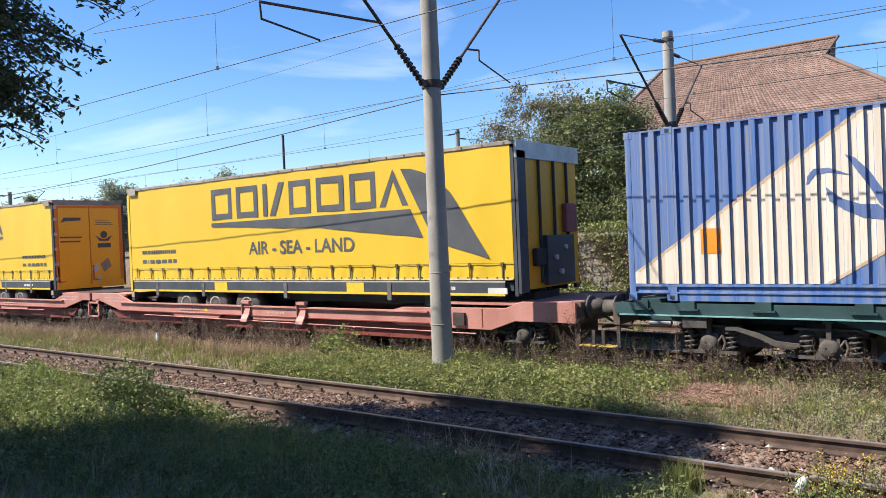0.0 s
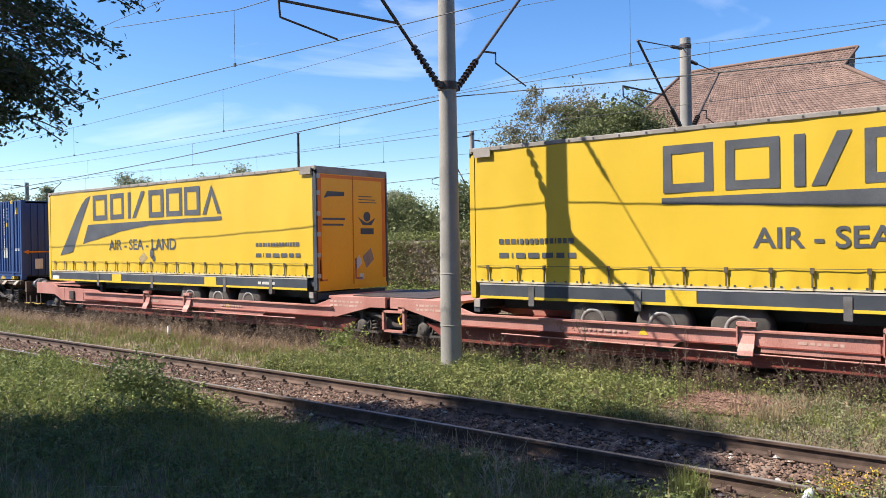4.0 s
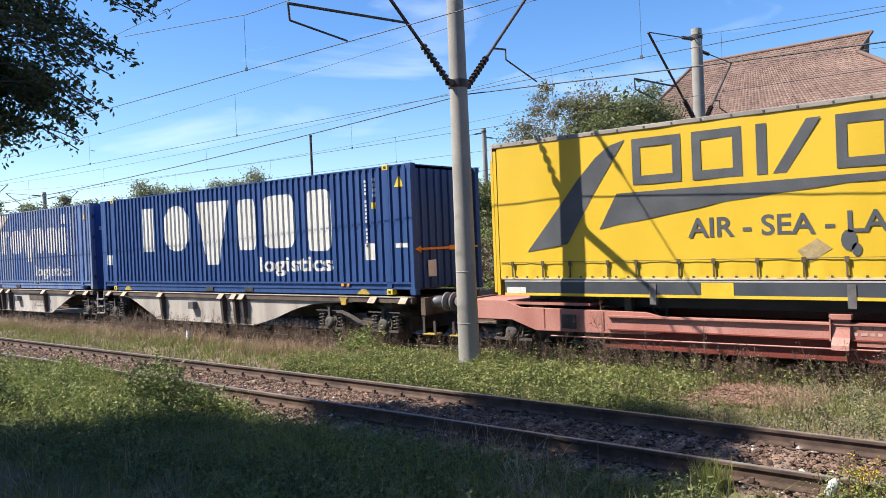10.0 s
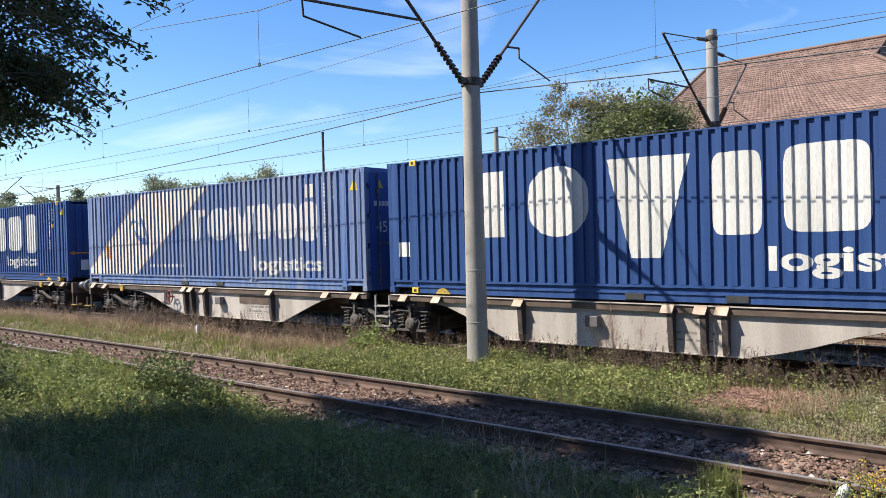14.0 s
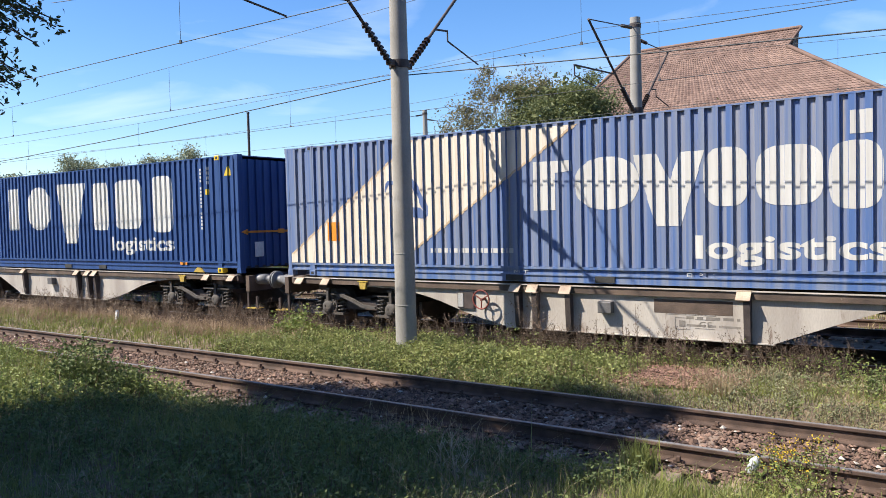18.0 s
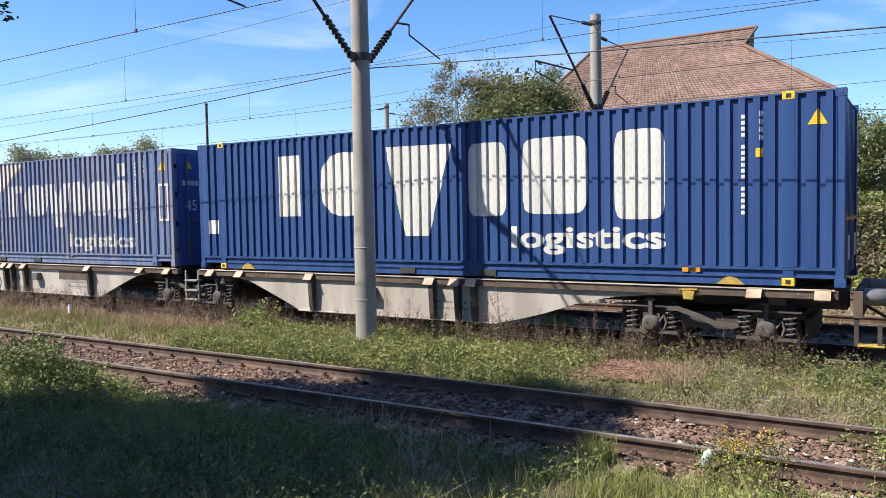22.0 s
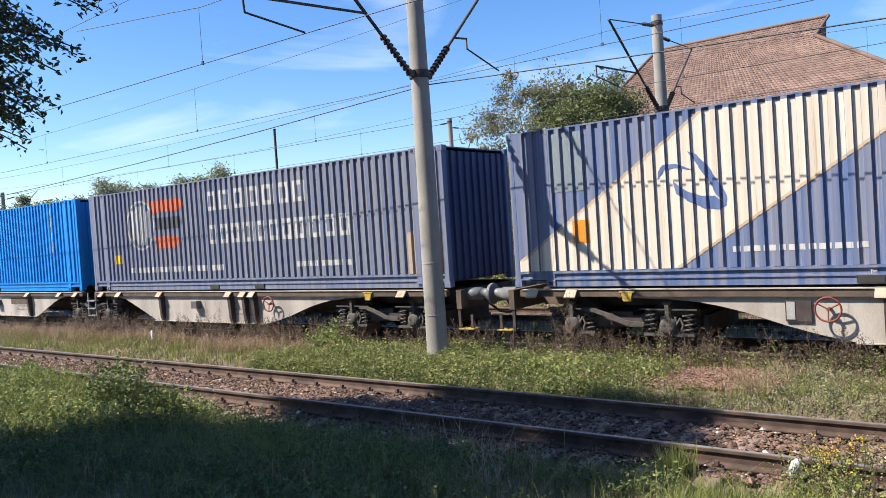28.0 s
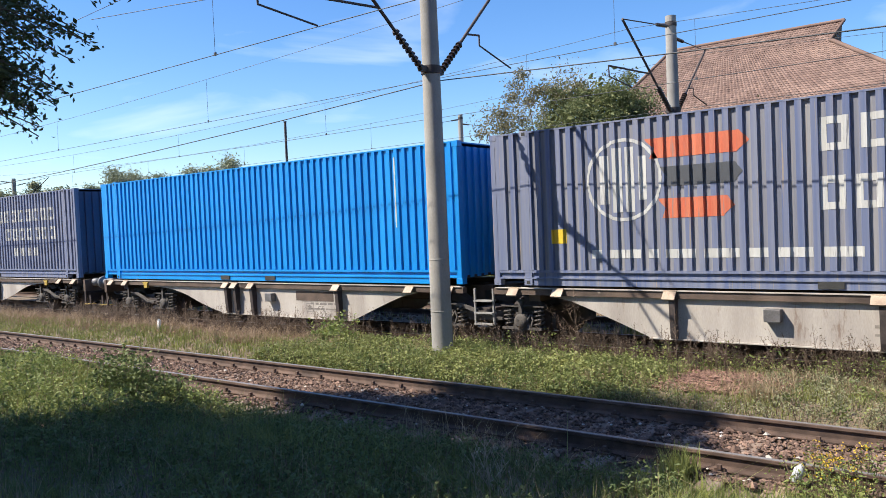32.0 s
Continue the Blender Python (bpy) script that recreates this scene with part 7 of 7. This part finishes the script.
def herbs(name, label, n, box, h, leaf, per, mat, seed, keep=None, stem_mat=None, top_only=0.0, spread=0.1, twigs=0):
    """Leafy weeds: thin stems with leaves up them."""
    r = np.random.default_rng(seed)
    x0, x1, y0, y1 = box
    x, y = r.uniform(x0, x1, n), r.uniform(y0, y1, n)
    if keep is not None:
        k = keep(x, y, r)
        x, y = x[k], y[k]
        n = len(x)
    hh = h * r.uniform(0.45, 1.25, n)
    z = ground_z(x, y)
    u = top_only + (1 - top_only) * r.uniform(0.05, 1.0, (n, per))
    lean = r.normal(size=(n, 1, 2)) * 0.22
    p = np.empty((n, per, 3))
    p[..., :2] = np.stack([x, y], -1)[:, None] + lean * (hh[:, None] * u)[..., None] + r.normal(size=(n, per, 2)) * spread * (0.4 + 0.6 * (1 - np.abs(2 * u - 1)))[..., None]
    p[..., 2] = z[:, None] + hh[:, None] * u + r.normal(size=(n, per)) * spread * 0.3
    ob = tagged(new(name, leaf_cards(p.reshape(-1, 3), leaf, r, 0.35, mat)), label, "weeds", kind="stuff")
    w = 0.004
    b = np.stack([x, y, z - 0.02], -1)
    t = b + np.concatenate([lean[:, 0] * hh[:, None], hh[:, None]], 1)
    d = np.array([w, w * 0.6, 0])
    v = np.stack([b - d, b + d, t + d * 0.4, t - d * 0.4], 1).reshape(-1, 3)
    if twigs:
        k = np.repeat(np.arange(n), twigs)
        s = r.uniform(0.3, 0.95, (len(k), 1))
        a = b[k] + (t - b)[k] * s
        g = r.normal(size=(len(k), 3)) * spread * 1.1
        g[:, 2] = np.abs(g[:, 2]) + 0.06
        e = a + g * (1.25 - s)
        q = d * 0.55
        v = np.concatenate([v, np.stack([a - q, a + q, e + q * 0.6, e - q * 0.6], 1).reshape(-1, 3)])
    tagged(new(name + "_stems", cards(name, v, np.arange(len(v)).reshape(-1, 4), stem_mat or M_WEED_BRN)), "thin stems of the " + name.replace("_", " "), "weeds", kind="stuff")
    return ob


def off_heap(lo, f):
    """Patches that leave the rubble heap nearly bare."""
    p = patchy(f, lo)
    return lambda x, y, r: p(x, y, r) & ((((x + 4.0) / 1.25) ** 2 + ((y - 11.35) / 0.85) ** 2 + 0.4 * r.normal(size=len(x))) > 0.85)


def patchy(f, lo):
    return lambda x, y, r: (np.sin(x * f + 0.7 * y) + np.sin(y * f * 1.7 - x * 0.45) + 0.8 * r.normal(size=len(x))) > lo


# foreground on the camera's side of the near track
blades("grass", "light grass blades in the foreground", 10000, (-19, 1.5, 1.5, 7.2), 0.3, 0.004, M_GRASS_LT, 115, lean=0.8, keep=patchy(1.2, 0.0))
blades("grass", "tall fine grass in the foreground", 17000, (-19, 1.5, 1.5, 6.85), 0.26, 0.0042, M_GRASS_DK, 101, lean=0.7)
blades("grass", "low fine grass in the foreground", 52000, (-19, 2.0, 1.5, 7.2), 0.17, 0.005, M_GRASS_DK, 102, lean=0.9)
blades("dry_grass", "dry pale grass stems in the foreground", 6500, (-16, 2.0, 2.5, 7.25), 0.36, 0.003, M_GRASS_DRY, 103, lean=0.7, keep=patchy(0.8, -0.2))
blades("dry_grass", "flattened dry grass in the foreground", 7000, (-16, 2.0, 2.5, 7.3), 0.16, 0.004, M_GRASS_DRY, 114, lean=2.0, keep=patchy(1.1, 0.0))
blades("grass", "grass on the bank beside the near track", 16000, (-34, -13, 3.5, 6.8), 0.28, 0.009, M_GRASS_LT, 104)
herbs("green_weeds", "lush leafy green weeds on the sunlit bank", 2300, (-20, -9.0, 3.6, 6.75), 0.34, 0.032, 32, M_LEAF, 105, keep=patchy(1.1, -0.4))
herbs("green_weeds", "dark leafy weeds in the foreground", 2600, (-11, -2.6, 3.0, 6.9), 0.22, 0.026, 26, M_LEAF_IVY, 106, keep=patchy(1.6, -0.3))
herbs("nettles", "clump of darker tall leafy weeds", 110, (-10.7, -9.3, 5.9, 6.5), 0.42, 0.036, 50, M_LEAF_IVY, 107)
herbs("nettles", "leafy weeds growing over the near rail", 90, (-16.6, -14.4, 6.9, 7.6), 0.42, 0.034, 44, M_LEAF, 155)
blades("grass", "tall grass growing over the near rail", 5200, (-19.5, -13.2, 6.5, 7.6), 0.36, 0.007, M_GRASS_LT, 156)
herbs("nettles", "tall dark leafy weeds at the edge of the bank", 70, (-12.7, -11.4, 3.7, 4.4), 0.8, 0.036, 70, M_LEAF_IVY, 116)
herbs("green_weeds", "leafy weeds beside the near rail", 420, (-1.6, 3.0, 5.0, 7.3), 0.26, 0.024, 26, M_LEAF, 108, keep=patchy(1.4, 0.0))
herbs("green_weeds", "low leafy weeds at the rail", 110, (-0.3, 1.6, 7.4, 9.1), 0.3, 0.026, 30, M_LEAF, 109)
herbs("flowering_weeds", "weeds with small yellow flowers beside the rail", 60, (-1.75, -1.05, 7.25, 7.9), 0.38, 0.02, 34, M_LEAF, 110)
herbs("yellow_flowers", "small yellow flower heads", 40, (-1.62, -1.22, 7.5, 7.85), 0.42, 0.016, 9, M_FLOWER, 111, top_only=0.8, spread=0.07)
blades("dry_grass", "short dry stems in the green ground cover", 9000, (-12.6, -4.4, 9.9, 12.2), 0.24, 0.004, M_GRASS_DRY, 138, keep=patchy(1.5, 0.2))
blades("grass", "upright bright green grass clump by the rail", 320, (-2.9, -2.62, 7.3, 7.55), 0.3, 0.007, M_GRASS_LT, 112, lean=0.3)
blades("grass", "tall yellow-green grass in the sun beside the rail", 4500, (-2.4, 2.2, 5.6, 7.35), 0.24, 0.006, M_GRASS_LT, 157, lean=0.5, keep=patchy(1.9, -0.6))
herbs("green_weeds", "dense leafy weeds spreading over both rails", 240, (-0.75, 2.4, 7.7, 9.7), 0.3, 0.024, 36, M_LEAF, 158, keep=patchy(2.1, -0.8))
herbs("green_weeds", "dark green weed patch between the tracks", 130, (-1.2, 0.3, 11.3, 12.0), 0.3, 0.026, 30, M_LEAF_IVY, 159)
herbs("dead_stalks", "bare branching dry stalks in the grass", 5, (-3.9, -3.55, 5.4, 5.7), 0.55, 0.012, 10, M_STALK, 113, spread=0.12, twigs=18, stem_mat=M_STALK)
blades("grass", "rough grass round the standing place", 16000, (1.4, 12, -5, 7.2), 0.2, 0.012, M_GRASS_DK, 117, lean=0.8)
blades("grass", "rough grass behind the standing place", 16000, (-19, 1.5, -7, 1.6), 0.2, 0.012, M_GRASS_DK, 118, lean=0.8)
herbs("green_weeds", "taller dark weeds scattered on the bank", 70, (-19, -9.6, 4.6, 6.9), 0.52, 0.034, 42, M_LEAF_IVY, 160)
blades("grass", "yellow-green grass tufts on the sunlit bank", 6500, (-19, -9.2, 4.2, 6.9), 0.34, 0.006, M_GRASS_LT, 161, keep=patchy(1.4, -0.2))
herbs("nettles", "tall leafy weeds standing at the edge of the shade", 44, (-10.5, -9.7, 5.5, 6.05), 0.7, 0.036, 70, M_LEAF_IVY, 170)
blades("grass", "long arching grass stems in the foreground shade", 2200, (-8.5, -3.4, 4.6, 6.9), 0.42, 0.004, M_GRASS_LT, 171, lean=1.0, keep=patchy(1.3, 0.0))
blades("dry_grass", "long pale grass stems beside the near rail", 900, (-6.2, -3.6, 6.3, 7.2), 0.45, 0.0035, M_GRASS_DRY, 172, lean=0.7, keep=patchy(1.9, 0.0))
blades("grass", "upright grass tuft against the near rail", 260, (-2.95, -2.65, 7.2, 7.45), 0.34, 0.006, M_GRASS_LT, 173, lean=0.4)
# between the two tracks
blades("dry_grass", "short dry grass between the tracks", 34000, (-7, 5, 9.85, 12.35), 0.13, 0.004, M_GRASS_DRY, 120, lean=0.9, keep=off_heap(-1.0, 0.9))
blades("grass", "short green grass between the tracks", 36000, (-7, 5, 9.8, 12.35), 0.15, 0.0045, M_GRASS_LT, 121, lean=0.7, keep=off_heap(-0.9, 1.7))
blades("dry_grass", "tuft of straw-coloured grass between the tracks", 500, (-3.0, -2.65, 10.4, 10.65), 0.24, 0.004, M_GRASS_DRY, 137)
blades("dry_grass", "russet dry weeds between the tracks", 17000, (-45, -11.0, 10.7, 12.3), 0.2, 0.006, M_WEED_RED, 122)
blades("grass", "yellowish grass along the near rail", 32000, (-45, -9, 9.85, 11.8), 0.15, 0.008, M_GRASS_LT, 123)
blades("dry_grass", "pale dry grass along the near rail", 3500, (-45, -9, 9.85, 11.0), 0.2, 0.007, M_GRASS_DRY, 124)
herbs("ground_ivy", "bright green leafy ground cover round the mast", 4600, (-12.6, -4.2, 9.95, 12.1), 0.22, 0.029, 24, M_LEAF_SUN, 125, keep=patchy(2.3, -0.3))
herbs("ground_ivy", "low dark green leaves round the mast", 2600, (-12.6, -4.4, 9.9, 12.1), 0.13, 0.03, 16, M_LEAF_IVY, 139)
herbs("green_weeds", "leafy weeds along the dry strip", 900, (-6, 9, 10.1, 12.2), 0.24, 0.03, 18, M_LEAF, 126, keep=off_heap(0.3, 0.8))
herbs("green_weeds", "a taller green weed by the track", 40, (-12.2, -11.4, 11.2, 11.9), 0.55, 0.05, 26, M_LEAF, 127)
herbs("brown_weeds", "dark dry seed heads beside the train", 800, (-40, 5, 11.95, 12.45), 0.5, 0.013, 16, M_WEED_BRN, 128, top_only=0.35, spread=0.06, twigs=9)
herbs("brown_weeds", "thick dark dry weeds beside the train", 420, (-24, -11.5, 11.8, 12.5), 0.62, 0.015, 20, M_WEED_BRN, 129, top_only=0.3, spread=0.08, twigs=12)
herbs("green_weeds", "dusty green weeds beside the train", 300, (-10, 9, 11.9, 12.4), 0.32, 0.026, 24, M_LEAF, 130)
herbs("tall_weed", "tall dry branching weed in front of the train", 6, (-6.25, -5.85, 11.75, 12.0), 1.15, 0.016, 60, M_WEED_BRN, 131, top_only=0.3, spread=0.15, twigs=40)
herbs("tall_weed", "thin upright dry stalk in front of the train", 3, (-4.25, -4.1, 10.9, 11.0), 0.9, 0.014, 30, M_WEED_BRN, 132, spread=0.06, twigs=16)
herbs("tall_weed", "thin dry branching stalks on the rubble", 16, (-6.5, 1.5, 11.2, 12.1), 0.75, 0.014, 36, M_WEED_BRN, 136, top_only=0.4, spread=0.1, twigs=18)
herbs("brown_weeds", "dense dark dry weeds on the edge of the ground cover", 150, (-9.5, -1.5, 11.7, 12.35), 0.6, 0.015, 26, M_WEED_BRN, 174, top_only=0.25, spread=0.09, twigs=14)
herbs("green_weeds", "few weeds growing between the near rails", 26, (-15.5, -14.5, 8.3, 8.9), 0.16, 0.04, 14, M_LEAF, 133)
stones("rubble", 12000, (-5.3, -2.6, 10.5, 12.2), 0.018, 0.035, M_RUBBLE, "small heap of reddish rubble between the tracks", 134)
stones("rubble", 1500, (-45, -11.5, 10.9, 12.1), 0.03, 0.02, M_RUBBLE, "reddish grit between the tracks", 135)
herbs("green_weeds", "small grey-green weeds on the dry strip", 2600, (-4.6, 6, 9.9, 12.2), 0.17, 0.019, 22, M_LEAF_DUSTY, 150, keep=off_heap(-0.5, 2.6))
herbs("dead_weeds", "short dead brown weeds on the dry strip", 900, (-5.4, 6, 10.2, 12.2), 0.26, 0.012, 12, M_WEED_RED, 151, keep=off_heap(0.1, 2.0), twigs=7, stem_mat=M_WEED_RED)
herbs("green_weeds", "low green weeds along the near rail", 1100, (-34, -11.5, 9.85, 11.2), 0.13, 0.021, 14, M_LEAF, 152, keep=patchy(1.3, 0.3))
herbs("dead_weeds", "dead reddish weeds between the tracks", 1300, (-36, -11.2, 10.8, 12.2), 0.28, 0.014, 14, M_WEED_RED, 153, keep=patchy(1.7, -0.4), twigs=8, stem_mat=M_WEED_RED)
herbs("green_weeds", "scattered taller weeds behind the near rail", 110, (-8, 5, 11.9, 12.3), 0.42, 0.03, 26, M_LEAF, 154)
# behind the train
blades("dry_grass", "dry grass beside the far tracks", 15000, (-34, 12, 15.6, 25.2), 0.28, 0.012, M_GRASS_DRY, 140, keep=patchy(0.6, -0.2))
blades("grass", "green grass beside the far tracks", 15000, (-34, 12, 15.6, 25.4), 0.28, 0.012, M_GRASS_LT, 141, keep=patchy(0.6, -0.4))
herbs("green_weeds", "leafy weeds at the foot of the wall", 900, (-30, 12, 24.2, 25.4), 0.7, 0.07, 30, M_LEAF, 142)

# ---- small things on the ground ----
stake = thing("marker_stake", "short white-painted marker stake with a rusty foot", "marker", pose(-17.9, 11.25, -0.1))
part("shaft", Build().box(-0.035, 0.035, -0.03, 0.03, 0.1, 0.3).prism([(-0.035, 0.3), (0.035, 0.3), (0.0, 0.36)], -0.03, 0.03), M_WHITE, stake, "white painted top")
part("foot", Build().box(-0.04, 0.04, -0.035, 0.035, -0.05, 0.1), M_RUST, stake, "rusty lower part")
bottle = thing("plastic_bottle", "crushed white plastic container lying by the rail", "bottle", pose(-1.76, 7.56, -0.13, 12, 22, 40))
part("body", Build().lathe([(0.0, 0.034), (0.01, 0.05), (0.07, 0.046), (0.12, 0.053), (0.16, 0.034), (0.185, 0.02)], (0, 0, 0), n=14), M_PLASTIC, bottle)
part("cap", Build().tube((0, 0, 0.185), (0, 0, 0.205), 0.02, n=10), M_GUARD, bottle)

# ---- what moves ----
RUN = [(0, -27.22), (1, -24.13), (2, -21.10), (3, -18.09), (4.2, -14.53), (5.5, -10.74), (6, -9.21), (7, -6.17), (8, -3.12), (9, 0), (10, 3.15), (11, 6.29), (12, 9.47), (13, 12.64), (14, 15.80), (14.5, 17.40), (15.7, 21.38), (17, 25.92), (18, 29.30), (19, 32.70), (20, 36.13), (21, 39.60), (22, 43.10), (23, 46.61), (24, 50.15), (25, 53.75), (26, 57.38), (27.2, 61.72), (28.4, 66.1), (29.5, 70.10), (30.5, 73.75), (32, 79.25)]


def run_at(t):
    return float(np.interp(t, [a for a, b in RUN], [b for a, b in RUN]))


def motions():
    for ob, x, z in TRAIN:
        walk(ob, [(t, pose(x + s, YT, z)) for t, s in RUN])
    for ob, x, r in WHEELS:
        walk(ob, [(t, pose(x, 0, r, 0, math.degrees(run_at(t) / r), 0)) for t in np.arange(0, 32.05, 0.16)])


motions()
